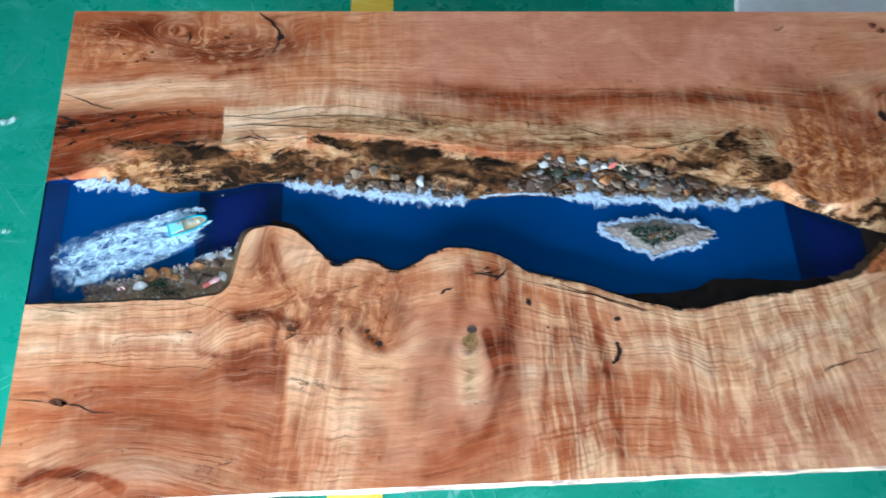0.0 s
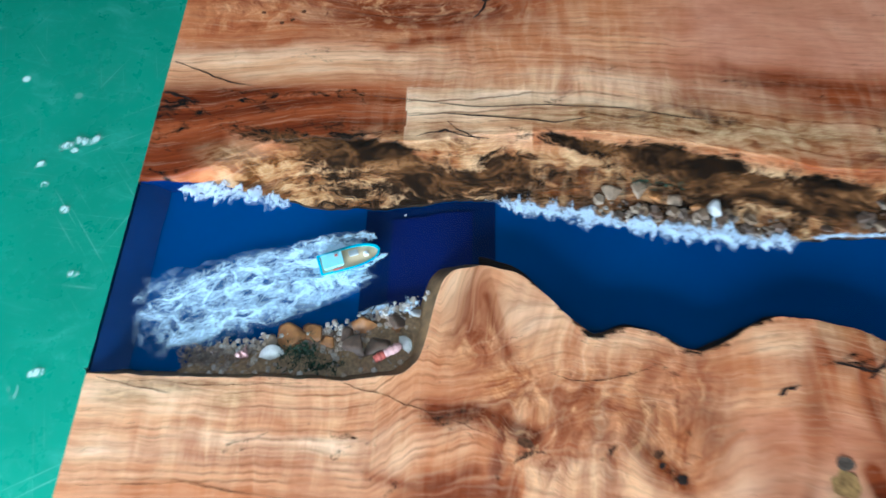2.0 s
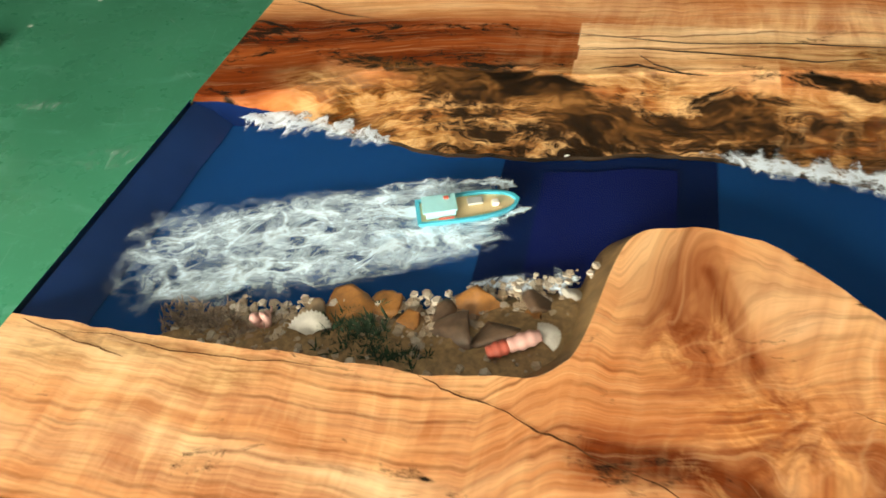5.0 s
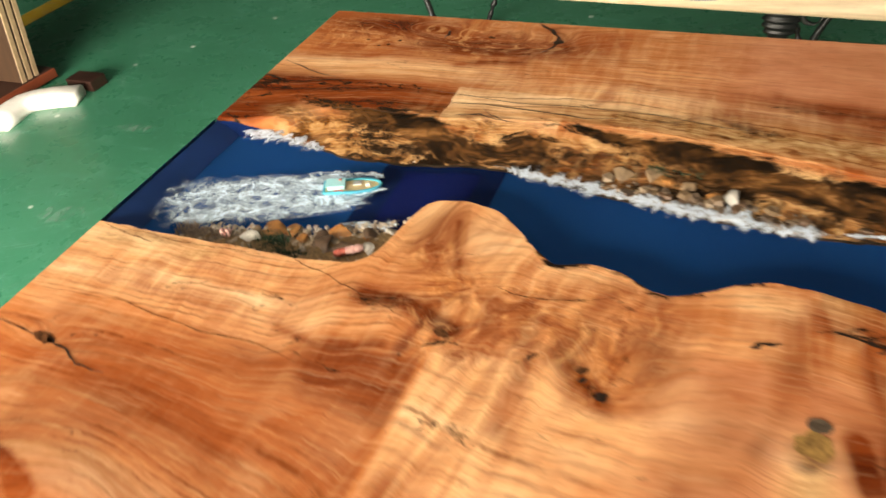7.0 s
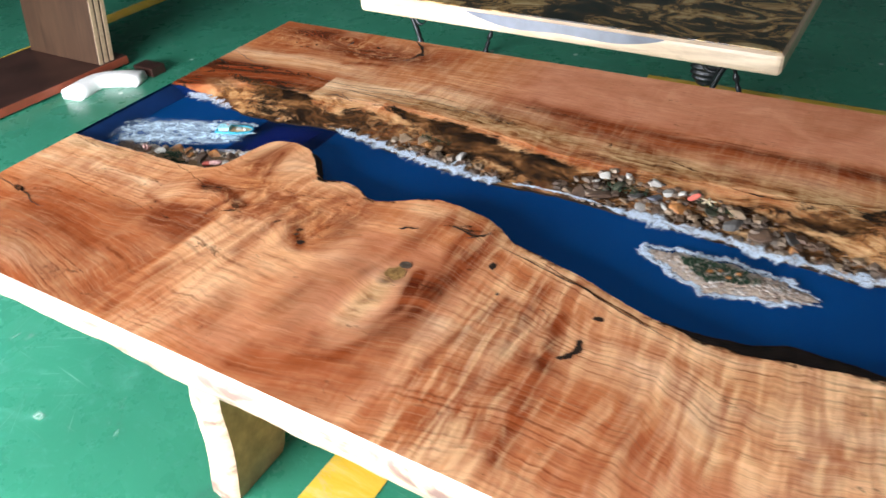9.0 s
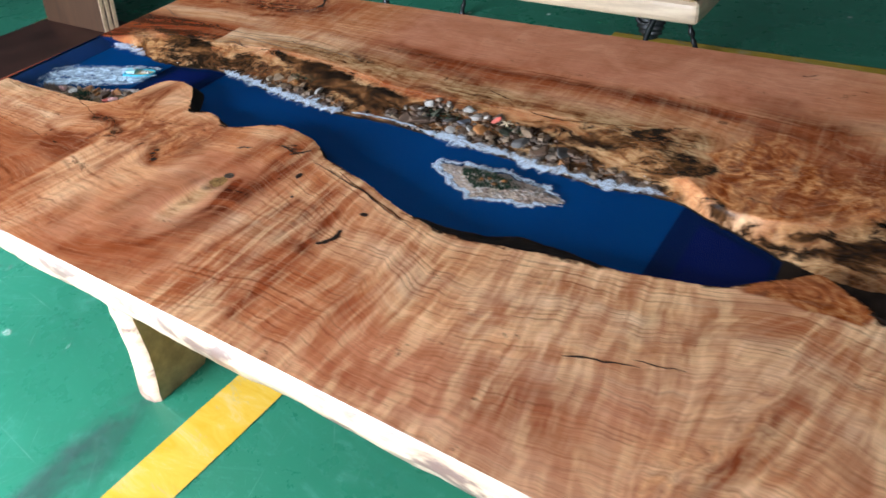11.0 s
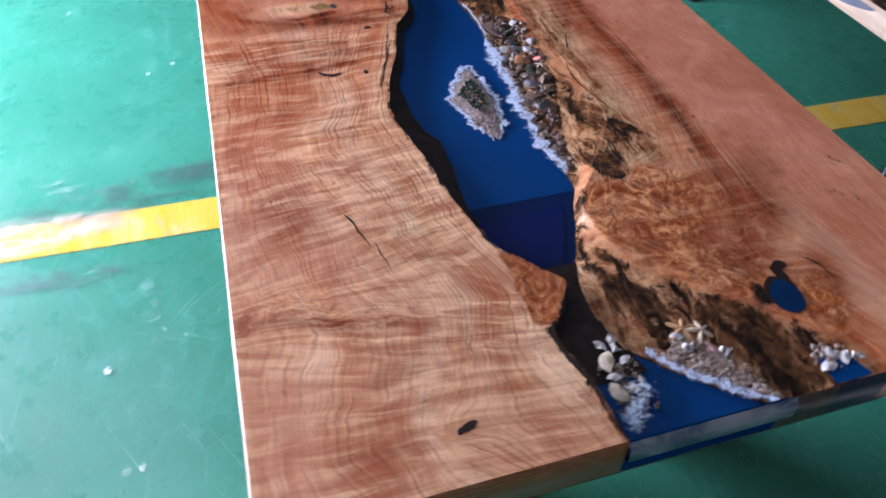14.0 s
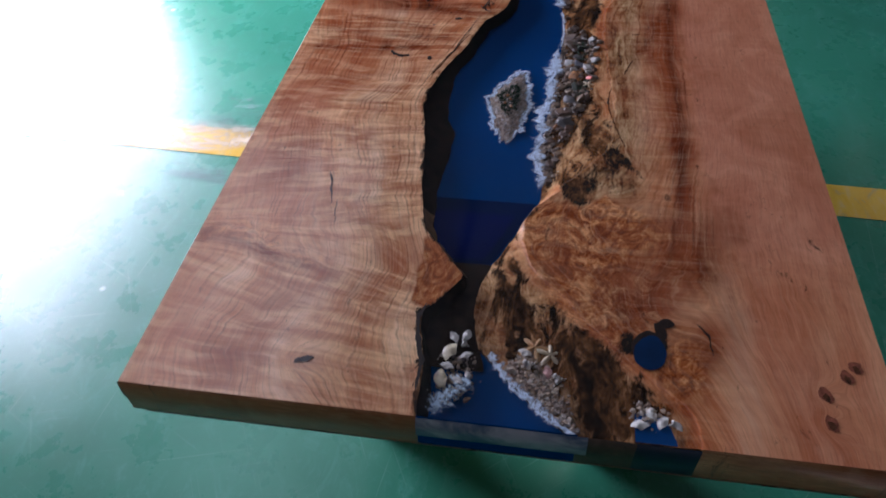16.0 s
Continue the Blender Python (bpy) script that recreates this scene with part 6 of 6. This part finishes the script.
def scallop(size, material, label):
    """A fan shell: ribbed, domed, with a straight hinge."""
    bm = bmesh.new()
    n, rows = 28, 6
    ring = []
    hinge = bm.verts.new((0, -size * 0.85, 0.001))
    for r in range(1, rows + 1):
        q = r / rows
        row = []
        for k in range(n + 1):
            a = radians(-68 + 136 * k / n)
            rib = 1 + 0.035 * math.cos(k * math.pi) * q
            rad = size * 1.5 * q * rib * (1 - 0.10 * abs(a))
            row.append(bm.verts.new((rad * math.sin(a), -size * 0.85 + rad * math.cos(a), size * 0.34 * math.sin(math.pi * min(q, 0.98) * 0.92 + 0.1) + 0.0006 * math.cos(k * math.pi))))
        ring.append(row)
    for k in range(n):
        bm.faces.new((hinge, ring[0][k + 1], ring[0][k]))
        for a, b in zip(ring, ring[1:]):
            bm.faces.new((a[k], a[k + 1], b[k + 1], b[k]))
    bmesh.ops.recalc_face_normals(bm, faces=bm.faces[:])
    return tagged(part("scallop_shell", bm, material, None, "", True), label, "shell", "shells in the resin")


def whelk(size, material, label):
    """A spiral snail shell lying on its side."""
    bm = bmesh.new()
    turns, seg, around = 3.2, 44, 8
    rows = []
    for k in range(seg + 1):
        q = k / seg
        a = q * turns * 2 * math.pi
        r = size * (0.10 + 0.55 * q ** 1.6)
        c = Vector((size * (1.5 * (1 - q) ** 1.1 - 0.6), r * 0.75 * math.cos(a), r * 0.75 * math.sin(a)))
        rows.append([bm.verts.new(c + Vector((r * 0.55 * math.cos(t), r * 0.75 * math.sin(t) * math.cos(a), r * 0.75 * math.sin(t) * math.sin(a)))) for t in (2 * math.pi * j / around for j in range(around))])
    for a, b in zip(rows, rows[1:]):
        for j in range(around):
            bm.faces.new((a[j], a[(j + 1) % around], b[(j + 1) % around], b[j]))
    bm.faces.new(rows[0])
    bm.faces.new(rows[-1])
    bmesh.ops.recalc_face_normals(bm, faces=bm.faces[:])
    return tagged(part("whelk_shell", bm, material, None, "", True), label, "shell", "shells in the resin")


def starfish(size, material, label):
    bm = bmesh.new()
    n = 60
    top = bm.verts.new((0, 0, size * 0.22))
    rows = []
    for q in (0.45, 0.8, 1.0):
        row = []
        for k in range(n):
            a = 2 * math.pi * k / n
            arm = abs(math.cos(2.5 * a)) ** 2.2
            r = size * (0.24 + 0.86 * arm) * q
            row.append(bm.verts.new((r * math.cos(a), r * math.sin(a), size * 0.2 * (1 - q ** 2) * (0.5 + 0.5 * arm))))
        rows.append(row)
    for k in range(n):
        bm.faces.new((top, rows[0][k], rows[0][(k + 1) % n]))
        for a, b in zip(rows, rows[1:]):
            bm.faces.new((a[k], b[k], b[(k + 1) % n], a[(k + 1) % n]))
    bmesh.ops.recalc_face_normals(bm, faces=bm.faces[:])
    return tagged(part("starfish", bm, material, None, "", True), label, "starfish", "starfish in the resin")


ZS = TOP - 0.0125
starfish(0.023, STAR, "orange tan dried starfish on gravel").matrix_world = pose(1.862, 0.570, ZS, 4, 0, 12)
starfish(0.012, STAR2, "small pale starfish between the shore stones").matrix_world = pose(1.194, 0.636, bank_z(1.194, 0.636) + 0.002, 0, 0, 15)
starfish(0.020, STAR2, "pale cream dried starfish on gravel").matrix_world = pose(1.873, 0.592, ZS + 0.002, -4, 5, 40)
for k, (x, y, size, mat, turn, word) in enumerate((
        (1.858, 0.453, 0.009, SHELLWHITE, 30, "white"), (1.854, 0.471, 0.009, SHELLWHITE, -20, "white"), (1.884, 0.448, 0.014, SHELLCREAM, 160, "cream"), (1.908, 0.449, 0.009, SHELLWHITE, 80, "white"),
        (1.932, 0.442, 0.013, SHELLCREAM, 200, "cream"), (1.887, 0.473, 0.008, SHELLWHITE, 120, "white"), (1.930, 0.467, 0.008, SHELLWHITE, 60, "white"), (1.921, 0.480, 0.006, SHELLWHITE, 10, "white"),
        (1.873, 0.556, 0.009, SHELLWHITE, 70, "white"), (1.903, 0.590, 0.009, SHELLPINK, 10, "pink"), (1.956, 0.724, 0.010, SHELLWHITE, 200, "white"), (1.966, 0.738, 0.010, SHELLWHITE, 150, "white"), (1.972, 0.711, 0.011, SHELLWHITE, 100, "white"), (1.968, 0.760, 0.009, SHELLWHITE, 40, "white"))):
    scallop(size, mat, f"{word} fan shell on gravel in clear resin").matrix_world = pose(x, y, TOP - (0.012 if y < 0.5 else 0.011 if y < 0.65 else 0.0042), 0, 0, turn)
for k, (x, y, size, mat, turn, word) in enumerate(((1.893, 0.564, 0.010, SHELLWHITE, 120, "white"), (1.913, 0.606, 0.010, SHELLWHITE, 100, "white"), (1.870, 0.470, 0.008, SHELLWHITE, 60, "white"), (1.970, 0.752, 0.007, SHELLWHITE, 20, "white"), (0.172, 0.394, 0.010, SHELLPINK, 80, "pink"))):
    whelk(size, mat, f"small {word} spiral shell in clear resin").matrix_world = pose(x, y, (TOP - (0.010 if y < 0.7 else 0.004)) if x > 1 else BED + 0.016, 0, 0, turn)
scallop(0.0125, SHELLWHITE, "round white fan shell beside green moss").matrix_world = pose(0.204, 0.396, BED + 0.014, 20, 0, 10)
scallop(0.010, SHELLWHITE, "white fan shell lying on the bank").matrix_world = pose(0.363, 0.411, BED + 0.015, 10, 0, -60)


def coral_rod(x0, y0, x1, y1, r, z, material, label):
    """A stubby worn coral branch lying on the bank."""
    bm = bmesh.new()
    a, b = Vector((x0, y0, z)), Vector((x1, y1, z + 0.001))
    d = (b - a).normalized()
    side_, rows_ = d.cross(Vector((0, 0, 1))).normalized(), []
    for k in range(13):
        q = k / 12
        rad = r * (0.55 + 0.45 * math.sin(math.pi * (0.12 + 0.76 * q)) + 0.10 * math.sin(q * 19))
        rows_.append([bm.verts.new(a.lerp(b, q) + rad * (math.cos(t_) * side_ + 0.8 * math.sin(t_) * Vector((0, 0, 1)))) for t_ in (2 * math.pi * j / 10 for j in range(10))])
    for p, q in zip(rows_, rows_[1:]):
        for j in range(10):
            bm.faces.new((p[j], p[(j + 1) % 10], q[(j + 1) % 10], q[j]))
    bm.faces.new(rows_[0])
    bm.faces.new(rows_[-1])
    bmesh.ops.recalc_face_normals(bm, faces=bm.faces[:])
    return tagged(part("coral_piece", bm, material, None, "", True), label, "coral", "coral in the resin")


coral_rod(0.338, 0.396, 0.357, 0.407, 0.0060, BED + 0.018, SHELLPINK, "pale pink coral piece lying on the bank")
coral_rod(0.326, 0.389, 0.340, 0.397, 0.0055, BED + 0.017, CORALRED, "coral red piece lying on the bank")


def tuft(name, places, height, material, label, seed, blades=6):
    """Fine upright blades or twigs in one clump."""
    r = random.Random(seed)
    verts, faces = [], []
    for x, y, z in places:
        for _ in range(blades):
            a, lean, h = r.uniform(0, 6.28), r.uniform(0.1, 0.9), height * r.uniform(0.5, 1.2)
            w = 0.0006 * r.uniform(0.6, 1.6)
            k = len(verts)
            dx, dy = math.cos(a), math.sin(a)
            for q, ww in ((0.0, 1.0), (0.5, 0.8), (1.0, 0.2)):
                cx, cy, cz = x + dx * h * lean * q, y + dy * h * lean * q, z + h * q * (1 - 0.3 * q)
                verts += [(cx - dy * w * ww, cy + dx * w * ww, cz), (cx + dy * w * ww, cy - dx * w * ww, cz), (cx, cy, cz + w * ww)]
            for q in (0, 3):
                for i in range(3):
                    faces.append((k + q + i, k + q + (i + 1) % 3, k + q + 3 + (i + 1) % 3, k + q + 3 + i))
    return tagged(mesh_ob(name, verts, faces, material, None, "", False), label, "plant", kind="stuff")


tuft("moss", [(0.236 + rng.gauss(0, 0.012), 0.396 + rng.gauss(0, 0.008), BED + 0.010) for _ in range(90)], 0.010, MOSS, "dark green dried moss on the cove bank", 5)
tuft("moss", [(0.262 + rng.gauss(0, 0.014), 0.382 + rng.gauss(0, 0.004), BED + 0.010) for _ in range(50)], 0.008, MOSS, "dark green dried moss on the cove bank", 6)
tuft("dried_coral", [(0.128 + rng.gauss(0, 0.016), 0.386 + rng.gauss(0, 0.007), BED + 0.008) for _ in range(110)], 0.011, DRIED, "brown dried coral twigs on the cove bank", 7)
tuft("moss", [(rng.uniform(0.65, 0.73), 0.648 + rng.gauss(0, 0.006), TOP - 0.012) for _ in range(50)], 0.006, MOSS, "dark green moss on the spalted bank", 8)
tuft("moss", [(rng.choice((rng.uniform(1.03, 1.10), rng.uniform(1.18, 1.24))), 0.628 + rng.gauss(0, 0.009), TOP - 0.010) for _ in range(170)], 0.006, MOSS, "dark green moss between the pebbles", 9)

# island
ISX, ISY, ISA = 1.255, 0.479, 0.0


def island_rim(a):
    turn = np.mod(np.asarray(a, float), 2 * np.pi) / (2 * np.pi) * 8
    px = np.interp(turn, range(9), (0.118, 0.088, 0.0, -0.088, -0.118, -0.078, -0.015, 0.09, 0.118))
    py = np.interp(turn, range(9), (0.002, 0.029, 0.036, 0.033, 0.018, -0.014, -0.040, -0.020, 0.002))
    k = 1 + 0.10 * np.sin(turn * 5.5) * np.sin(turn * 2.1 + 1) + 0.05 * np.sin(turn * 14)
    return px * k, py * k


def island_point(px, py):
    c, s_ = math.cos(radians(ISA)), math.sin(radians(ISA))
    return ISX + px * c - py * s_, ISY + px * s_ + py * c


ring = np.linspace(0, 2 * np.pi, 72)
rows = []
for q in (0.02, 0.3, 0.55, 0.8, 1.0):
    px, py = island_rim(ring)
    wobble = 1 + 0.16 * vnoise(np.cos(ring) * 3, np.sin(ring) * 3, 6.0, 3)
    X, Y = island_point(px * q * wobble, py * q * wobble)
    rows.append(np.stack([X, Y, BED + 0.002 + 0.009 * (1 - q ** 2) + 0.001 * vnoise(X * 90, Y * 90, 2.0, 3)], -1))
island = tagged(strip("island", rows[::-1], GRAVEL), "tiny gravel island with moss in blue resin", "island")
places = []
for _ in range(1100):
    a, q = rng.uniform(0, 6.283), rng.random() ** 0.5
    px, py = island_rim(np.array(a))
    x, y = island_point(float(px) * q * 0.95, float(py) * q * 0.92)
    places.append((x, y, BED + 0.003 + 0.009 * (1 - q ** 2)))
gravel("gravel", places, 0.0026, PEACH, "pale gravel on the tiny island", 13)
places = []
for _ in range(380):
    a, q = rng.uniform(0, 6.283), rng.random() ** 0.5 * 0.46
    px, py = island_rim(np.array(a))
    places.append((*island_point(float(px) * q - 0.01, float(py) * q * 1.3), BED + 0.010))
tuft("moss", places, 0.006, MOSS, "dark green moss on the tiny island", 15)
for k, (px, py) in enumerate(((-0.005, 0.004), (0.008, -0.006), (-0.02, -0.004), (0.02, 0.008))):
    stone(*island_point(px, py), BED + 0.012, 0.006, "orange", 140 + k, 0.5)
loop = []
for a in np.linspace(0, 2 * np.pi, 60):
    px, py = island_rim(np.array(a))
    loop += list(island_point(float(px) * 1.02, float(py) * 1.10))
foam_run("sea_foam", loop, 0.012, BED + 0.004, 16.0, "white sea foam ring round the tiny island", n=320, rows=16)

# ---- the low table behind, on cast iron legs ----
low = empty("low_table", "low dark resin table with pale sawn edge on iron legs", "table")
DARKTOP = Nodes("dark_resin_gold_flecks")
sw = DARKTOP.noise(DARKTOP.pos((5, 9, 1)), 1.0, 7, 0.7, 1.6)
DARKTOP.set(Base_Color=DARKTOP.ramp(sw, (0.40, (0.012, 0.009, 0.006)), (0.48, (0.075, 0.040, 0.015)), (0.56, (0.34, 0.20, 0.07)), (0.68, (0.60, 0.44, 0.22))), Roughness=0.08, Coat_Weight=0.4)
DARKTOP = DARKTOP.mat
IRON = plain("black_cast_iron", (0.02, 0.022, 0.024), 0.4, 0.4, 60, 0.6, 0.4)
SLATEEDGE = plain("grey_resin_edge", (0.17, 0.18, 0.22), 0.2, 0.2, 12)
part("top", box(0, 1.605, 0, 0.85, 0.434, 0.508, 0.02, 3), PALEEDGE, low, "pale sawn edge")
part("top_surface", box(0.012, 1.593, 0.012, 0.838, 0.5, 0.511), DARKTOP, low, "glossy dark resin with golden wood flecks")
t = np.linspace(0, 1, 40)
strip("edge_resin", [np.stack([0.50 + 0.74 * t, t * 0 - 0.002, t * 0 + 0.500], -1), np.stack([0.50 + 0.74 * t, t * 0 - 0.002, 0.497 - 0.040 * np.sin(np.pi * t) ** 0.7 * (1 + 0.25 * np.sin(9 * t))], -1)], SLATEEDGE, low, "grey resin showing in the pale edge")


def iron_leg(x, y, lean):
    """A curved cast leg: scrolls above, a twisted shaft and a ball foot."""
    bm = bmesh.new()
    prof = []
    for k in range(40):
        q = k / 39
        z = 0.436 * (1 - q)
        off = lean * (0.05 * math.sin(q * math.pi * 1.2) + 0.03 * q)
        r = 0.011 + 0.004 * math.sin(q * 60) * (0.3 < q < 0.85) + 0.012 * math.exp(-((q - 0.02) / 0.05) ** 2) + 0.014 * math.exp(-((q - 0.985) / 0.03) ** 2)
        prof.append((off, z, r))
    ringv = []
    for off, z, r in prof:
        ringv.append([bm.verts.new((x + off + r * math.cos(a), y + r * math.sin(a), z)) for a in (2 * math.pi * j / 10 for j in range(10))])
    for a, b in zip(ringv, ringv[1:]):
        for j in range(10):
            bm.faces.new((a[j], a[(j + 1) % 10], b[(j + 1) % 10], b[j]))
    bm.faces.new(ringv[0])
    bm.faces.new(ringv[-1])
    bmesh.ops.recalc_face_normals(bm, faces=bm.faces[:])
    leg = part("leg", bm, IRON, low, "black cast iron leg", True)
    bm = bmesh.new()
    pts = []
    for k in range(36):
        a = 2.6 * math.pi * k / 35
        r = 0.045 * (1 - 0.75 * k / 35)
        pts.append(Vector((x + lean * (0.062 - r * math.cos(a)), y, 0.385 + r * math.sin(a))))
    rows_ = []
    for p in pts:
        rows_.append([bm.verts.new(p + Vector((0.006 * math.cos(b), 0.006 * math.sin(b), 0.006 * math.cos(b)))) for b in (2 * math.pi * j / 6 for j in range(6))])
    for a, b in zip(rows_, rows_[1:]):
        for j in range(6):
            bm.faces.new((a[j], a[(j + 1) % 6], b[(j + 1) % 6], b[j]))
    bmesh.ops.recalc_face_normals(bm, faces=bm.faces[:])
    part("scroll", bm, IRON, leg, "", True)


for x, y, lean in ((0.13, 0.14, 1), (1.44, 0.14, -1), (0.16, 0.72, 1), (1.40, 0.70, -1)):
    iron_leg(x, y, lean)
bm = bmesh.new()
bmesh.ops.create_uvsphere(bm, u_segments=20, v_segments=48, radius=0.05)
for v in bm.verts:
    k = 1 + 0.10 * math.cos(v.co.z * 420)
    v.co = Vector((v.co.x * k * 1.1, v.co.y * k * 0.5, v.co.z * 1.5 + 0.26))
ob = part("rosette", bm, IRON, low, "ribbed cast iron rosette", True)
ob.location = (1.30, 0.40, 0)
low.matrix_world = pose(-0.445, 1.932, 0, 0, 0, -2.0)

# ---- boards standing at the side, plinth and foam piece ----
pn = Nodes("brown_plywood_face")
pg = pn.noise(pn.pos((30, 30, 3)), 1.0, 6, 0.65, 0.6)
pn.set(Base_Color=pn.ramp(pg, (0.3, (0.022, 0.009, 0.004)), (0.5, (0.040, 0.018, 0.008)), (0.7, (0.055, 0.026, 0.012))), Roughness=0.5)
PANEL = pn.mat
PALEPLY = plain("pale_plywood_edge", (0.40, 0.28, 0.17), 0.6, 0.2, 40)
REDWOOD = plain("dark_red_brown_board", (0.040, 0.017, 0.013), 0.35, 0.35, 8)
REDEDGE = plain("red_brown_board_edge", (0.20, 0.045, 0.022), 0.4, 0.3, 12)
plinth = empty("plinth_board", "dark red-brown wooden board lying on the floor", "board")
part("board", box(-0.62, 0.0, -1.6, 0.14, 0.012, 0.05, 0.004), REDWOOD, plinth)
part("edge_band", box(0.0, 0.006, -1.6, 0.14, 0.010, 0.048, 0.001), REDEDGE, plinth, "red-brown edge band")
part("runner", box(-0.5, -0.42, -1.5, 0.1, 0.0, 0.012), REDWOOD, plinth)
plinth.matrix_world = pose(-1.965, 1.72, 0, 0, 0, -4)
for k in range(3):
    board = empty("plywood_board", "tall brown plywood board with pale edge leaning upright", "board", "leaning plywood boards")
    part("panel", box(-0.56, 0.0, 0, 0.026, 0, 1.25, 0.002), PANEL, board)
    part("edge_strip", box(0.0, 0.004, 0.002, 0.024, 0.0, 1.25, 0.001), PALEPLY, board, "pale ply edge")
    board.matrix_world = pose(-1.975, 1.705 + 0.033 * k, 0.052, -11, 0, 0)
tagged(part("timber_block", box(-1.82, -1.685, 1.785, 1.87, 0, 0.045, 0.004), REDWOOD), "dark red-brown timber block on the floor", "block")
cl = [(-1.862, 1.435), (-1.872, 1.50), (-1.882, 1.555), (-1.880, 1.605), (-1.852, 1.642), (-1.79, 1.678), (-1.69, 1.715)]
bm = bmesh.new()
sect = [(-0.95, 0.0), (-1.0, 0.3), (-0.95, 0.7), (-0.75, 0.95), (-0.4, 1.05), (0.4, 1.05), (0.75, 0.95), (0.95, 0.7), (1.0, 0.3), (0.95, 0.0)]
ringv = []
for k, (x, y) in enumerate(cl):
    a, b = Vector(cl[max(k - 1, 0)]), Vector(cl[min(k + 1, len(cl) - 1)])
    d = (b - a).normalized()
    ringv.append([bm.verts.new((x - d.y * s_ * 0.056, y + d.x * s_ * 0.056, h * 0.052)) for s_, h in sect])
for a, b in zip(ringv, ringv[1:]):
    for j in range(10):
        bm.faces.new((a[j], b[j], b[(j + 1) % 10], a[(j + 1) % 10]))
bm.faces.new(ringv[0][::-1])
bm.faces.new(ringv[-1])
bmesh.ops.recalc_face_normals(bm, faces=bm.faces[:])
tagged(part("packing_foam", bm, plain("white_packing_foam", (0.82, 0.82, 0.80), 0.8, 0.06, 60), None, "", True), "bent white packing foam piece on the green floor", "packing foam")
sheet = part("foam_sheet", box(0, 0.9, 0, 0.6, 0.0, 0.035, 0.006), plain("pinkish_white_sheet", (0.78, 0.72, 0.68), 0.6, 0.06, 20))
tagged(sheet, "pinkish white packing sheet lying on the floor", "packing sheet")
sheet.matrix_world = pose(1.915, 1.375, 0, 0, 0, -12)
tagged(flat_patch("resin_fleck", 0.353, 0.580, 0.0018, 0.0010, TOP - 0.001, WHITE, 30, n=8, seed=2.0), "tiny white fleck in the resin", "fleck")


# ---- tubular chair base at the side ----
def bent_tube(points, radius, sides=12):
    """A round tube along a rounded line of places."""
    p = [Vector(q) for q in points]
    for _ in range(3):
        q = [p[0]]
        for a, b in zip(p, p[1:]):
            q += [a.lerp(b, 0.25), a.lerp(b, 0.75)]
        p = q + [p[-1]]
    bm = bmesh.new()
    rings_ = []
    for k, c in enumerate(p):
        d = (p[min(k + 1, len(p) - 1)] - p[max(k - 1, 0)]).normalized()
        side = d.cross(Vector((0.83, -0.55, 0.05))).normalized()
        up = side.cross(d).normalized()
        rings_.append([bm.verts.new(c + radius * (math.cos(a) * side + math.sin(a) * up)) for a in (2 * math.pi * j / sides for j in range(sides))])
    for a, b in zip(rings_, rings_[1:]):
        for j in range(sides):
            bm.faces.new((a[j], a[(j + 1) % sides], b[(j + 1) % sides], b[j]))
    bm.faces.new(rings_[0][::-1])
    bm.faces.new(rings_[-1])
    bmesh.ops.recalc_face_normals(bm, faces=bm.faces[:])
    return bm


STEEL = plain("pale_grey_painted_tube", (0.55, 0.58, 0.60), 0.3, 0.08, 60)
chair = empty("chair_frame", "pale grey bent tubular chair frame on the green floor", "chair frame")
part("runner", bent_tube([(-1.66, -0.75, 0.015), (-1.60, -0.48, 0.015), (-1.535, -0.22, 0.015), (-1.515, -0.14, 0.015), (-1.535, -0.115, 0.10), (-1.56, -0.10, 0.26), (-1.58, -0.09, 0.42)], 0.014), STEEL, chair)
